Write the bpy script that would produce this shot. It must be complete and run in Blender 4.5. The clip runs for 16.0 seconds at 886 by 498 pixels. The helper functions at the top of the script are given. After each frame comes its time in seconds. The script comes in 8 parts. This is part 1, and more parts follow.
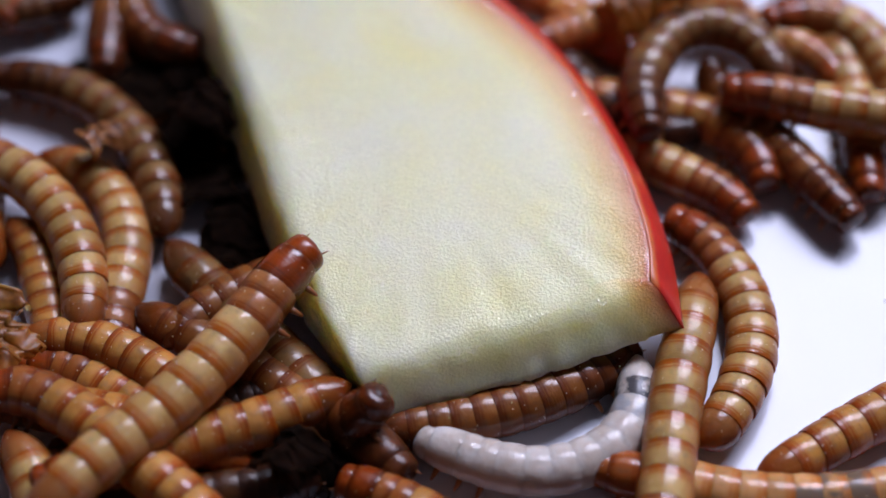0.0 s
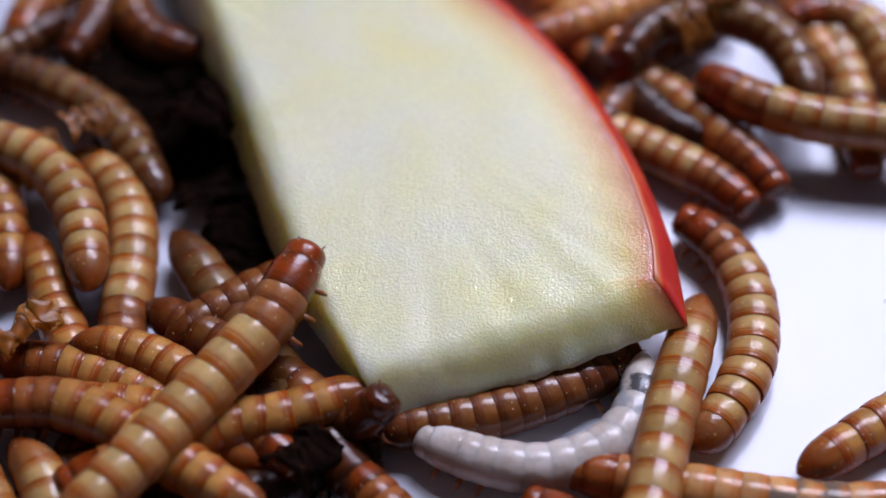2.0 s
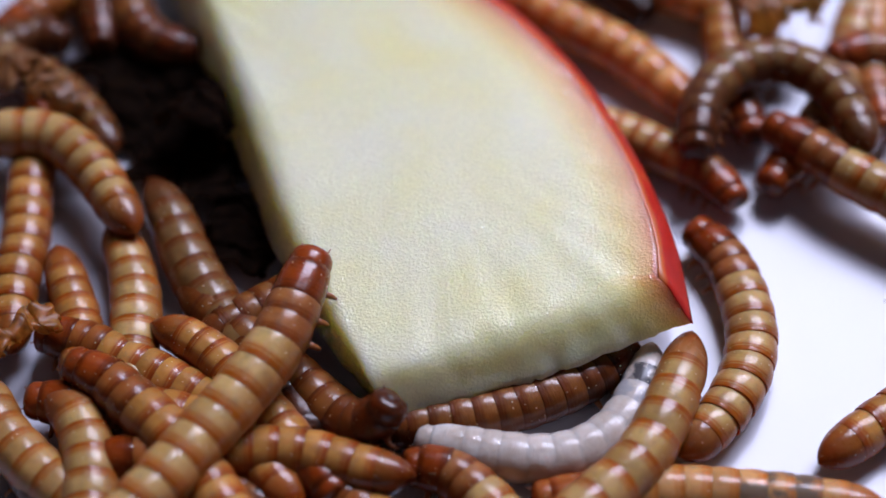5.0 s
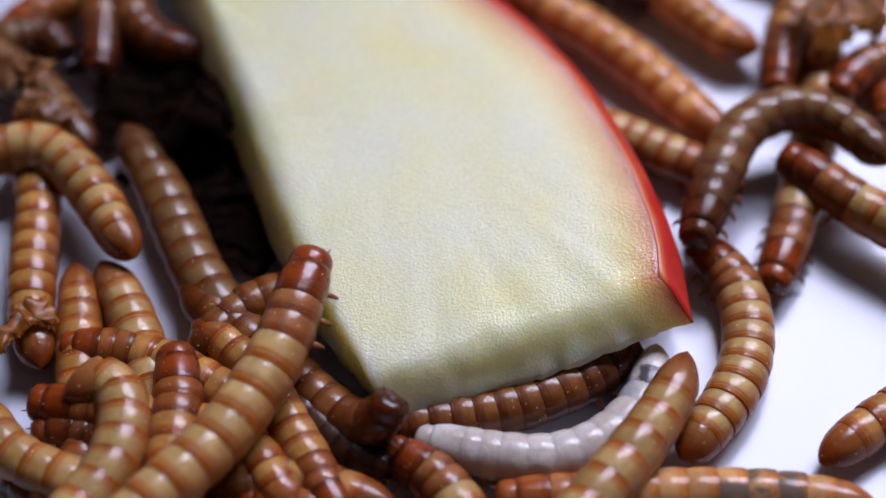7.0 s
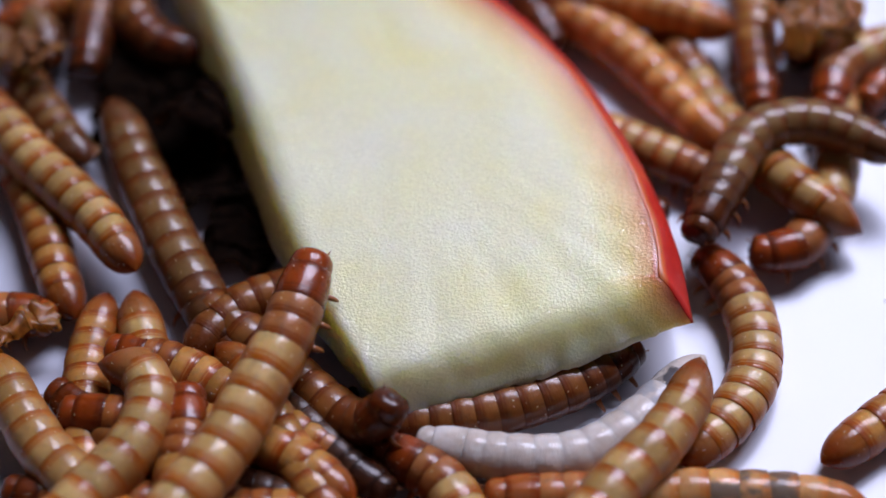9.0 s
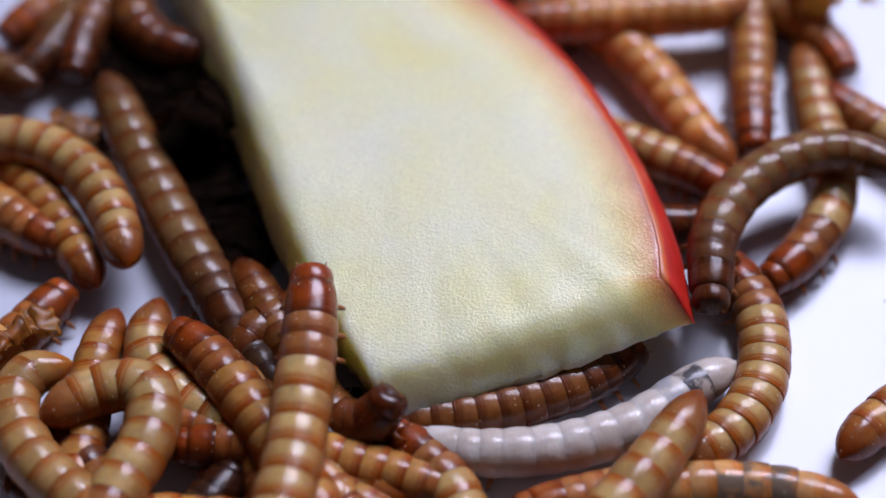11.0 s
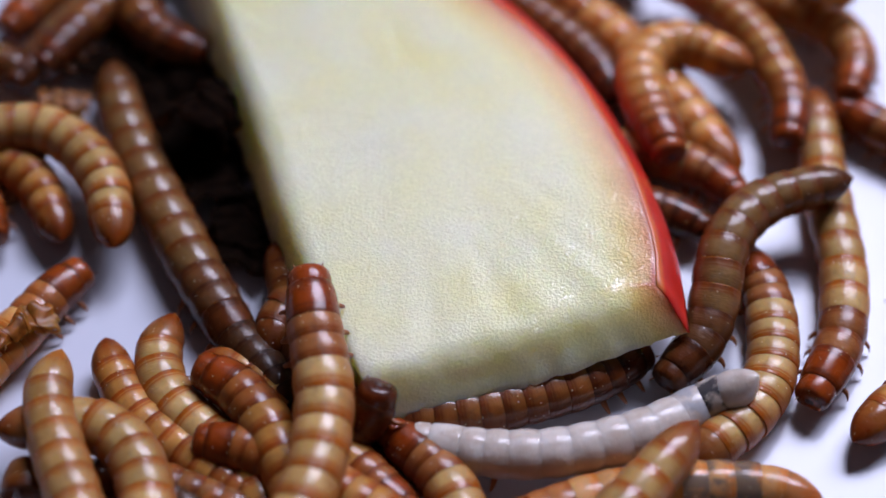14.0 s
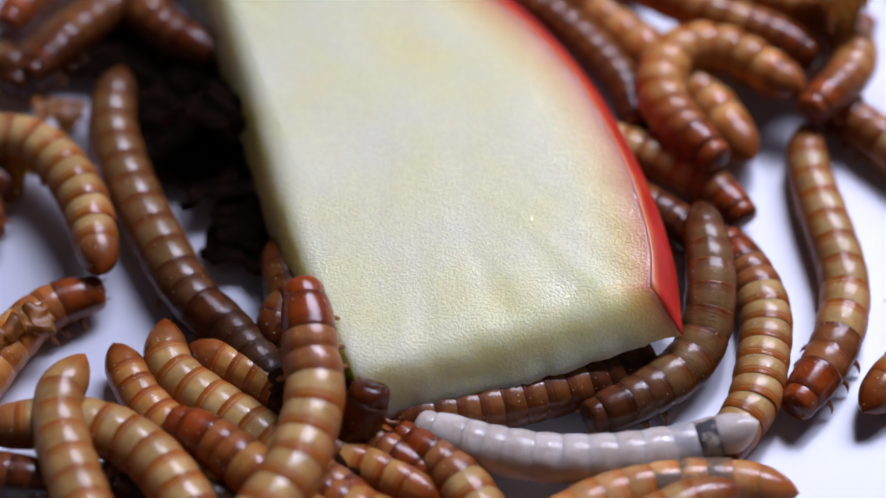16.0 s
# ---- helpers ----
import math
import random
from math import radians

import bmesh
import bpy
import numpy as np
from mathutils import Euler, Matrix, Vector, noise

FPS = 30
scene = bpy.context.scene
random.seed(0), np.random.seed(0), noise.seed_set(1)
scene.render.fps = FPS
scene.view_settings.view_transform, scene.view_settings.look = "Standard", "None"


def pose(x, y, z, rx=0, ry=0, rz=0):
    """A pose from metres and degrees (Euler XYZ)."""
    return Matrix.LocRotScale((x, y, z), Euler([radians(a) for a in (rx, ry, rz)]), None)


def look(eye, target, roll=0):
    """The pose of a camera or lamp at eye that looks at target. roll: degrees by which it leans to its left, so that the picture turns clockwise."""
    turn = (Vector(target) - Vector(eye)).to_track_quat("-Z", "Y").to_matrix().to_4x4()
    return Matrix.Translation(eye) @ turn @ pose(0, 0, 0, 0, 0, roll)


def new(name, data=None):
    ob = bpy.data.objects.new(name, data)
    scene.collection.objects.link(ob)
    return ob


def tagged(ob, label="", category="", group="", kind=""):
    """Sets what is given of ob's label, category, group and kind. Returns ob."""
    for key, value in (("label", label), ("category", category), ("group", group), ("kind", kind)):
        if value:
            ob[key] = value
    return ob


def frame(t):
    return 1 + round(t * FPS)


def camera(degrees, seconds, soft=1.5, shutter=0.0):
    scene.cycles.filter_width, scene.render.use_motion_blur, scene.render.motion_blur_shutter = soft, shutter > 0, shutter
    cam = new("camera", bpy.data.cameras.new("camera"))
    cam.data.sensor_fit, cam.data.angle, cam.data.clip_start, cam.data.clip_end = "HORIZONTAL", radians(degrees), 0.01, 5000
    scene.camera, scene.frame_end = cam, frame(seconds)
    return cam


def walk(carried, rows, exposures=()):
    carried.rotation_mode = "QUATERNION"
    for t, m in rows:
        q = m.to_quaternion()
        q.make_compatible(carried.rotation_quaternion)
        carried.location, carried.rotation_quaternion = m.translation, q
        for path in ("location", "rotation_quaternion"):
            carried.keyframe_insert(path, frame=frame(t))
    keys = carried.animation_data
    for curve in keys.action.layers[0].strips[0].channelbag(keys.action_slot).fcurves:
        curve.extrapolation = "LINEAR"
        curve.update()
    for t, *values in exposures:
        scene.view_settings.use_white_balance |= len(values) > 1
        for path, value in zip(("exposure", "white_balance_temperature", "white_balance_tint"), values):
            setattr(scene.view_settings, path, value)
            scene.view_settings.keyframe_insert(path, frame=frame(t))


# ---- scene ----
MM = 0.001

# ---- camera ----
cam = camera(24, 16.0, soft=1.7)
EYE = (0.0, -0.07696, 0.09850)
cam.data.dof.use_dof = True
cam.data.dof.focus_distance = 0.1165
cam.data.dof.aperture_fstop = 16.0
walk(cam, [(0.0, look(EYE, (0, 0, 0))), (16.0, look(EYE, (0, 0, 0)))], exposures=[(0.0, 0.0), (16.0, 0.0)])

# ---- light: daylight through one large window ----
world = bpy.data.worlds.new("daylight")
scene.world = world
world.use_nodes = True
wn = world.node_tree
sky = wn.nodes.new("ShaderNodeTexSky")
sky.sky_type = "NISHITA"
sky.sun_disc = False
sky.sun_elevation = radians(35)
sky.sun_rotation = radians(200)
wn.links.new(sky.outputs["Color"], wn.nodes["Background"].inputs["Color"])
wn.nodes["Background"].inputs["Strength"].default_value = 0.1

WIN = (0.02, 0.50, 0.36, 0.84)        # window opening in the north wall: x0, x1, z0, z1
WALL_Y = 0.36
lamp = bpy.data.lights.new("window_light", "AREA")
lamp.shape = "RECTANGLE"
lamp.size, lamp.size_y = WIN[1] - WIN[0], WIN[3] - WIN[2]
lamp.energy = 12.5
lamp.color = (0.88, 0.90, 1.22)
wl = new("window_light", lamp)
wl.matrix_basis = look(((WIN[0] + WIN[1]) / 2, WALL_Y + 0.03, (WIN[2] + WIN[3]) / 2),
                       ((WIN[0] + WIN[1]) / 2, 0, (WIN[2] + WIN[3]) / 2))


# ---- materials ----
def material(name):
    m = bpy.data.materials.new(name)
    m.use_nodes = True
    nt = m.node_tree
    return m, nt, nt.nodes["Principled BSDF"]


def node(nt, kind, **values):
    n = nt.nodes.new(kind)
    for key, value in values.items():
        n.inputs[key].default_value = value
    return n


def ramp(nt, stops, source):
    n = nt.nodes.new("ShaderNodeValToRGB")
    e = n.color_ramp.elements
    while len(e) < len(stops):
        e.new(0.5)
    for el, (p, c) in zip(e, stops):
        el.position = p
        el.color = (*c, 1) if len(c) == 3 else c
    nt.links.new(source, n.inputs["Fac"])
    return n


def mix(nt, kind, fac, a, b):
    n = nt.nodes.new("ShaderNodeMix")
    n.data_type = "RGBA"
    n.blend_type = kind
    for sock, v in ((n.inputs[0], fac), (n.inputs[6], a), (n.inputs[7], b)):
        if isinstance(v, bpy.types.NodeSocket):
            nt.links.new(v, sock)
        elif isinstance(v, (int, float)):
            sock.default_value = v
        else:
            sock.default_value = (*v, 1)
    return n.outputs[2]


def bump(nt, p, height, strength, distance):
    b = node(nt, "ShaderNodeBump", Strength=strength, Distance=distance)
    nt.links.new(height, b.inputs["Height"])
    nt.links.new(b.outputs["Normal"], p.inputs["Normal"])


GREEN, BLUE = 0.92, 0.75              # larva skins lean to orange


def cuticle(name, pale, band, edge, rough=0.38, along=True, spot=None, soft=0.3):
    """Larva skin: pale plate, darker hind band, thin dark hind edge, mottling and dust."""
    m, nt, p = material(name)
    co = nt.nodes.new("ShaderNodeTexCoord")
    sep = nt.nodes.new("ShaderNodeSeparateXYZ")
    nt.links.new(co.outputs["Generated"], sep.inputs[0])
    n1 = node(nt, "ShaderNodeTexNoise", Scale=1.6, Detail=3.0)
    n2 = node(nt, "ShaderNodeTexNoise", Scale=1.1, Detail=3.0)
    obj = nt.nodes.new("ShaderNodeObjectInfo")
    shift = nt.nodes.new("ShaderNodeVectorMath")
    shift.operation = "MULTIPLY_ADD"
    nt.links.new(obj.outputs["Random"], shift.inputs[0])
    shift.inputs[1].default_value = (37.0, 53.0, 71.0)
    nt.links.new(co.outputs["Object"], shift.inputs[2])
    place = shift.outputs["Vector"]
    nt.links.new(place, n2.inputs["Vector"])
    nt.links.new(place, n1.inputs["Vector"])
    wob = nt.nodes.new("ShaderNodeMath")
    wob.operation = "MULTIPLY_ADD"
    nt.links.new(n2.outputs["Fac"], wob.inputs[0])
    wob.inputs[1].default_value = 0.14
    nt.links.new(sep.outputs["X"], wob.inputs[2])
    if soft < 0.9:
        band, edge = [(x[0], x[1] * GREEN, x[2] * BLUE) for x in (band, tuple(0.75 * q + 0.25 * r for q, r in zip(band, edge)))]
    mid = tuple((a * 2 + b) / 3 for a, b in zip(pale, band))
    if along:
        stops = [(0.0, band), (0.20, band), (0.27, mid), (0.35, pale), (0.70, pale), (0.79, mid), (0.845, band), (0.885, mid), (0.925, band), (0.97, band), (1.0, edge)]
    else:
        stops = [(0.0, pale), (0.35, pale), (0.55, mid), (0.8, band), (1.0, edge)]
    col = ramp(nt, stops, wob.outputs[0]).outputs["Color"]
    # flanks coloured deeper than the back, with their shade mixed into the tone
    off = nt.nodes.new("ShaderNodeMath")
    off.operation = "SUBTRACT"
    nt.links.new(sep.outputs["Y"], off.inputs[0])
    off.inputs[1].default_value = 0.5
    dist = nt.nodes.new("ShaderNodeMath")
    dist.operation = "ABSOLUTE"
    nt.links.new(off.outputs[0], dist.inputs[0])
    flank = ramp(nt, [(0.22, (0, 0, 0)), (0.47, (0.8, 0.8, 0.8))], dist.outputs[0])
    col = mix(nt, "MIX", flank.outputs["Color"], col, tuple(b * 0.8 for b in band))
    n3 = node(nt, "ShaderNodeTexNoise", Scale=2.3, Detail=4.0, Roughness=0.65)
    nt.links.new(place, n3.inputs["Vector"])
    grey = ramp(nt, [(0.52, (0, 0, 0)), (0.75, (0.45, 0.45, 0.45))], n3.outputs["Fac"])
    if soft < 0.9:
        col = mix(nt, "MIX", grey.outputs["Color"], col, tuple(0.45 * sum(pale) / 3 * f for f in (1.15, 1.0, 0.8)))
    tone = ramp(nt, [(0.0, (0.80, 0.76, 0.70)), (1.0, (1.12, 1.1, 1.08))], obj.outputs["Random"])
    col = mix(nt, "MULTIPLY", 1.0 if soft < 0.9 else 0.2, col, tone.outputs["Color"])
    mot = ramp(nt, [(0.35, (0.74, 0.68, 0.62)), (0.62, (1.0, 1.0, 1.0))], n2.outputs["Fac"])
    col = mix(nt, "MULTIPLY", 0.8, col, mot.outputs["Color"])
    if spot:
        # a dark gut or shadowy organ showing through in one uneven patch
        n4 = node(nt, "ShaderNodeTexNoise", Scale=1.15, Detail=3.0, Roughness=0.55)
        nt.links.new(place, n4.inputs["Vector"])
        seen = ramp(nt, [(0.42, (0, 0, 0)), (0.56, (0.92, 0.92, 0.92))], n4.outputs["Fac"])
        col = mix(nt, "MIX", seen.outputs["Color"], col, spot)
    v = node(nt, "ShaderNodeTexVoronoi", Scale=4.6)
    nt.links.new(place, v.inputs["Vector"])
    dust = ramp(nt, [(0.075, (1, 1, 1)), (0.14, (0, 0, 0))], v.outputs["Distance"])
    few = ramp(nt, [(0.53, (0, 0, 0)), (0.55, (1, 1, 1))], v.outputs["Color"])
    dust = mix(nt, "MULTIPLY", 1.0, dust.outputs["Color"], few.outputs["Color"])
    col = mix(nt, "MIX", dust, col, (0.90, 0.80, 0.60) if pale[0] > 0.15 else (0.16, 0.12, 0.08))
    nt.links.new(col, p.inputs["Base Color"])
    rr = ramp(nt, [(0.3, (rough - 0.07,) * 3), (0.7, (rough + 0.12,) * 3)], n2.outputs["Fac"])
    nt.links.new(rr.outputs["Color"], p.inputs["Roughness"])
    p.inputs["Subsurface Weight"].default_value = 0.55
    p.inputs["Subsurface Radius"].default_value = (1.0, 0.48, 0.17) if soft < 0.9 else (1.0, 0.75, 0.6)
    p.inputs["Subsurface Scale"].default_value = 0.0008 if soft < 0.9 else 0.0010
    p.inputs["Coat Weight"].default_value = 0.45 if pale[0] > 0.15 else 0.2
    p.inputs["Coat IOR"].default_value = 1.55
    if soft < 0.9:
        p.inputs["Coat Tint"].default_value = (1.0, 0.88, 0.70, 1)
    p.inputs["Specular IOR Level"].default_value = 0.2
    # fine cross wrinkles over a soft unevenness
    mp = nt.nodes.new("ShaderNodeMapping")
    mp.inputs["Scale"].default_value = (16.0, 2.2, 2.2)
    nt.links.new(place, mp.inputs["Vector"])
    n5 = node(nt, "ShaderNodeTexNoise", Scale=1.0, Detail=3.0)
    nt.links.new(mp.outputs["Vector"], n5.inputs["Vector"])
    both = nt.nodes.new("ShaderNodeMath")
    both.operation = "MULTIPLY_ADD"
    nt.links.new(n5.outputs["Fac"], both.inputs[0])
    both.inputs[1].default_value = 0.35
    nt.links.new(n1.outputs["Fac"], both.inputs[2])
    bump(nt, p, both.outputs[0], 0.8, 0.0001)
    # the wax on the back is rubbed dull in patches
    cr = ramp(nt, [(0.35, (0.10, 0.10, 0.10)), (0.68, (0.26, 0.26, 0.26))], n3.outputs["Fac"])
    nt.links.new(cr.outputs["Color"], p.inputs["Coat Roughness"])
    return m


TONES = {
    "tan": ((0.62, 0.43, 0.18), (0.44, 0.13, 0.012), (0.22, 0.05, 0.009)),
    "amber": ((0.59, 0.305, 0.085), (0.38, 0.09, 0.008), (0.16, 0.032, 0.007)),
    "orange": ((0.82, 0.44, 0.155), (0.62, 0.215, 0.038), (0.28, 0.07, 0.013)),
    "peach": ((0.80, 0.46, 0.20), (0.70, 0.28, 0.07), (0.34, 0.095, 0.018)),
    "brown": ((0.28, 0.108, 0.026), (0.17, 0.042, 0.007), (0.09, 0.02, 0.005)),
    "grey": ((0.28, 0.165, 0.066), (0.20, 0.058, 0.011), (0.09, 0.022, 0.005)),
    # dark brown, blackened further so the pile's shade sits in the colour
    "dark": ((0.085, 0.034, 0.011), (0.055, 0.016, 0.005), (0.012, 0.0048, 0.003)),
    "white": ((0.72, 0.64, 0.57), (0.71, 0.625, 0.55), (0.69, 0.60, 0.52)),
    "cream": ((0.60, 0.385, 0.155), (0.48, 0.165, 0.028), (0.28, 0.075, 0.013)),
}
CAPS = {
    "tan": ((0.3444, 0.0656, 0.0082), (0.1804, 0.0344, 0.0066), (0.0738, 0.0148, 0.0041)),
    "amber": ((0.3116, 0.059, 0.0074), (0.1558, 0.0295, 0.0057), (0.0656, 0.0131, 0.0041)),
    "orange": ((0.3936, 0.0886, 0.0148), (0.2296, 0.0508, 0.0107), (0.0902, 0.0189, 0.0049)),
    "peach": ((0.451, 0.1312, 0.0279), (0.3116, 0.0697, 0.0131), (0.1394, 0.0303, 0.0066)),
    "brown": ((0.1558, 0.0312, 0.0057), (0.0738, 0.0164, 0.0049), (0.0287, 0.0074, 0.0033)),
    "grey": ((0.123, 0.0344, 0.0098), (0.0656, 0.018, 0.0066), (0.0287, 0.0082, 0.0033)),
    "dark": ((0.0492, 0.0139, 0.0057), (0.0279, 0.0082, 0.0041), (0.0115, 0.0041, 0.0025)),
    "white": ((0.72, 0.64, 0.57), (0.71, 0.63, 0.56), (0.68, 0.59, 0.51)),
    "cream": ((0.574, 0.3608, 0.1394), (0.5084, 0.2214, 0.0492), (0.328, 0.1066, 0.0246)),
}
LABELS = {
    "tan": "tan segmented mealworm with orange-brown bands on a white plate",
    "amber": "amber mealworm with shiny ringed body among the others",
    "orange": "pale orange translucent mealworm lying on white plate",
    "peach": "pale peach translucent mealworm with dark gut patch on the plate",
    "brown": "reddish brown glossy mealworm crawling among the others",
    "grey": "greyish brown mealworm with dark gut showing through",
    "dark": "dark brown mealworm with shade deepening its colour",
    "cream": "cream and orange mealworm with a pale blunt head end",
    "white": "freshly moulted creamy white mealworm with dark gut patch",
}
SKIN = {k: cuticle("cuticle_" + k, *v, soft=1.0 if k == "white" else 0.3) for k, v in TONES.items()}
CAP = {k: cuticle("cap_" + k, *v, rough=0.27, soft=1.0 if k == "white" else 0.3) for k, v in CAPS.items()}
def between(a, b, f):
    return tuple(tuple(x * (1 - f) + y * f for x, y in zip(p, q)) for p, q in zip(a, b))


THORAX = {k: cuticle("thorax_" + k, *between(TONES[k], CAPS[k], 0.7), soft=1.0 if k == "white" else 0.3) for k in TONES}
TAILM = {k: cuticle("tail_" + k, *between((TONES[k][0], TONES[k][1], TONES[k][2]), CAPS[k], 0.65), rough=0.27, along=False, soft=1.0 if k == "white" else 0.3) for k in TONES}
GUT_BROWN = cuticle("gut_patch_brown", *TONES["peach"], spot=(0.15, 0.115, 0.09))
GUT = cuticle("gut_patch", *TONES["white"], spot=(0.42, 0.41, 0.42), soft=1.0)
GUT_DARK = cuticle("gut_patch_dark", *TONES["white"], spot=(0.04, 0.04, 0.05), soft=1.0)


def plain(name, colour, rough=0.5, scale=40.0, depth=0.15):
    m, nt, p = material(name)
    n = node(nt, "ShaderNodeTexNoise", Scale=scale, Detail=4.0)
    co = nt.nodes.new("ShaderNodeTexCoord")
    nt.links.new(co.outputs["Object"], n.inputs["Vector"])
    r = ramp(nt, [(0.3, tuple(c * (1 - depth) for c in colour)), (0.7, tuple(min(1, c * (1 + depth)) for c in colour))], n.outputs["Fac"])
    nt.links.new(r.outputs["Color"], p.inputs["Base Color"])
    p.inputs["Roughness"].default_value = rough
    bump(nt, p, n.outputs["Fac"], 0.1, 0.01)
    return m


DARK_HORN = plain("dark_horn", (0.045, 0.016, 0.008), 0.5, 3.0, 0.6)
LEG = plain("leg_amber", (0.30, 0.095, 0.025), 0.35, 900.0)
WALLPAINT = plain("wall_paint", (0.055, 0.05, 0.047), 0.8, 6.0, 0.05)
CEILPAINT = plain("ceiling_paint", (0.12, 0.118, 0.116), 0.8, 6.0, 0.04)
FLOORWOOD = plain("floor_wood", (0.10, 0.06, 0.035), 0.5, 3.0, 0.3)
TABLEWOOD = plain("table_wood", (0.10, 0.055, 0.028), 0.45, 8.0, 0.3)
FRAMEPAINT = plain("frame_paint", (0.78, 0.78, 0.77), 0.4, 20.0, 0.04)


def ceramic():
    m, nt, p = material("glazed_ceramic")
    geo = nt.nodes.new("ShaderNodeNewGeometry")
    n = node(nt, "ShaderNodeTexNoise", Scale=60.0, Detail=4.0)
    nt.links.new(geo.outputs["Position"], n.inputs["Vector"])
    v = node(nt, "ShaderNodeTexVoronoi", Scale=420.0)
    nt.links.new(geo.outputs["Position"], v.inputs["Vector"])
    base = ramp(nt, [(0.3, (0.70, 0.72, 0.80)), (0.7, (0.74, 0.76, 0.83))], n.outputs["Fac"])
    spot = ramp(nt, [(0.035, (1, 1, 1)), (0.05, (0, 0, 0))], v.outputs["Distance"])
    far = ramp(nt, [(0.62, (0, 0, 0)), (0.70, (1, 1, 1))], n.outputs["Fac"])
    fac = mix(nt, "MULTIPLY", 1.0, spot.outputs["Color"], far.outputs["Color"])
    col = mix(nt, "MIX", fac, base.outputs["Color"], (0.25, 0.16, 0.08))
    nt.links.new(col, p.inputs["Base Color"])
    p.inputs["Roughness"].default_value = 0.2
    p.inputs["Specular IOR Level"].default_value = 0.3
    b = node(nt, "ShaderNodeTexNoise", Scale=35.0, Detail=2.0)
    nt.links.new(geo.outputs["Position"], b.inputs["Vector"])
    bump(nt, p, b.outputs["Fac"], 0.06, 0.003)
    return m


CERAMIC = ceramic()


def flesh_material():
    m, nt, p = material("apple_flesh")
    co = nt.nodes.new("ShaderNodeTexCoord")
    big = node(nt, "ShaderNodeTexNoise", Scale=160.0, Detail=3.0)
    grain = node(nt, "ShaderNodeTexNoise", Scale=6500.0, Detail=1.5, Roughness=0.6)
    for n in (big, grain):
        nt.links.new(co.outputs["Object"], n.inputs["Vector"])
    at = nt.nodes.new("ShaderNodeAttribute")
    at.attribute_name = "near_skin"
    base = ramp(nt, [(0.30, (0.88, 0.865, 0.60)), (0.52, (0.88, 0.855, 0.50)), (0.74, (0.90, 0.845, 0.37))], big.outputs["Fac"])
    tint = ramp(nt, [(0.0, (0.96, 0.92, 0.60)), (0.3, (0.98, 0.86, 0.42)), (0.55, (0.99, 0.70, 0.24)), (0.82, (0.98, 0.44, 0.14)), (1.0, (0.93, 0.20, 0.07))], at.outputs["Fac"])
    amount = ramp(nt, [(0.0, (0, 0, 0)), (0.35, (0.85, 0.85, 0.85)), (1.0, (1, 1, 1))], at.outputs["Fac"])
    pink = mix(nt, "MIX", amount.outputs["Color"], base.outputs["Color"], tint.outputs["Color"])
    g = ramp(nt, [(0.35, (0.955, 0.955, 0.92)), (0.65, (1.0, 1.0, 1.0))], grain.outputs["Fac"])
    nt.links.new(mix(nt, "MULTIPLY", 0.8, pink, g.outputs["Color"]), p.inputs["Base Color"])
    p.inputs["Roughness"].default_value = 0.32
    p.inputs["Specular IOR Level"].default_value = 0.3
    p.inputs["Subsurface Weight"].default_value = 1.0
    p.inputs["Subsurface Radius"].default_value = (1.0, 0.85, 0.45)
    p.inputs["Subsurface Scale"].default_value = 0.0026
    # cut cells hold tiny drops of juice that glint
    cells = node(nt, "ShaderNodeTexNoise", Scale=4000.0, Detail=1.5, Roughness=0.5, Distortion=1.0)
    nt.links.new(co.outputs["Object"], cells.inputs["Vector"])
    wet = ramp(nt, [(0.40, (0.30, 0.30, 0.30)), (0.56, (1, 1, 1))], cells.outputs["Fac"])
    nt.links.new(wet.outputs["Color"], p.inputs["Coat Weight"])
    p.inputs["Coat Roughness"].default_value = 0.07
    p.inputs["Coat IOR"].default_value = 1.65
    cb = node(nt, "ShaderNodeBump", Strength=1.0, Distance=0.00013)
    nt.links.new(cells.outputs["Fac"], cb.inputs["Height"])
    nt.links.new(cb.outputs["Normal"], p.inputs["Coat Normal"])
    bump(nt, p, grain.outputs["Fac"], 0.8, 0.00007)
    return m


def peel_material():
    m, nt, p = material("apple_peel")
    co = nt.nodes.new("ShaderNodeTexCoord")
    n = node(nt, "ShaderNodeTexNoise", Scale=420.0, Detail=5.0)
    v = node(nt, "ShaderNodeTexVoronoi", Scale=500.0)
    for q in (n, v):
        nt.links.new(co.outputs["Object"], q.inputs["Vector"])
    base = ramp(nt, [(0.3, (0.56, 0.016, 0.010)), (0.6, (0.70, 0.030, 0.014)), (0.85, (0.78, 0.16, 0.03))], n.outputs["Fac"])
    dots = ramp(nt, [(0.06, (1, 1, 1)), (0.12, (0, 0, 0))], v.outputs["Distance"])
    red = mix(nt, "MIX", dots.outputs["Color"], base.outputs["Color"], (0.62, 0.14, 0.08))
    at = nt.nodes.new("ShaderNodeAttribute")
    at.attribute_name = "rim"
    streak = nt.nodes.new("ShaderNodeMath")
    streak.operation = "MULTIPLY_ADD"
    nt.links.new(n.outputs["Fac"], streak.inputs[0])
    streak.inputs[1].default_value = 0.08
    nt.links.new(at.outputs["Fac"], streak.inputs[2])
    rim = ramp(nt, [(0.90, (0, 0, 0)), (1.0, (0.6, 0.6, 0.6))], streak.outputs[0])
    nt.links.new(mix(nt, "MIX", rim.outputs["Color"], red, (0.88, 0.26, 0.06)), p.inputs["Base Color"])
    p.inputs["Roughness"].default_value = 0.38
    p.inputs["Subsurface Weight"].default_value = 0.45
    p.inputs["Subsurface Radius"].default_value = (1.0, 0.3, 0.1)
    p.inputs["Subsurface Scale"].default_value = 0.001
    bump(nt, p, n.outputs["Fac"], 0.15, 0.0002)
    return m


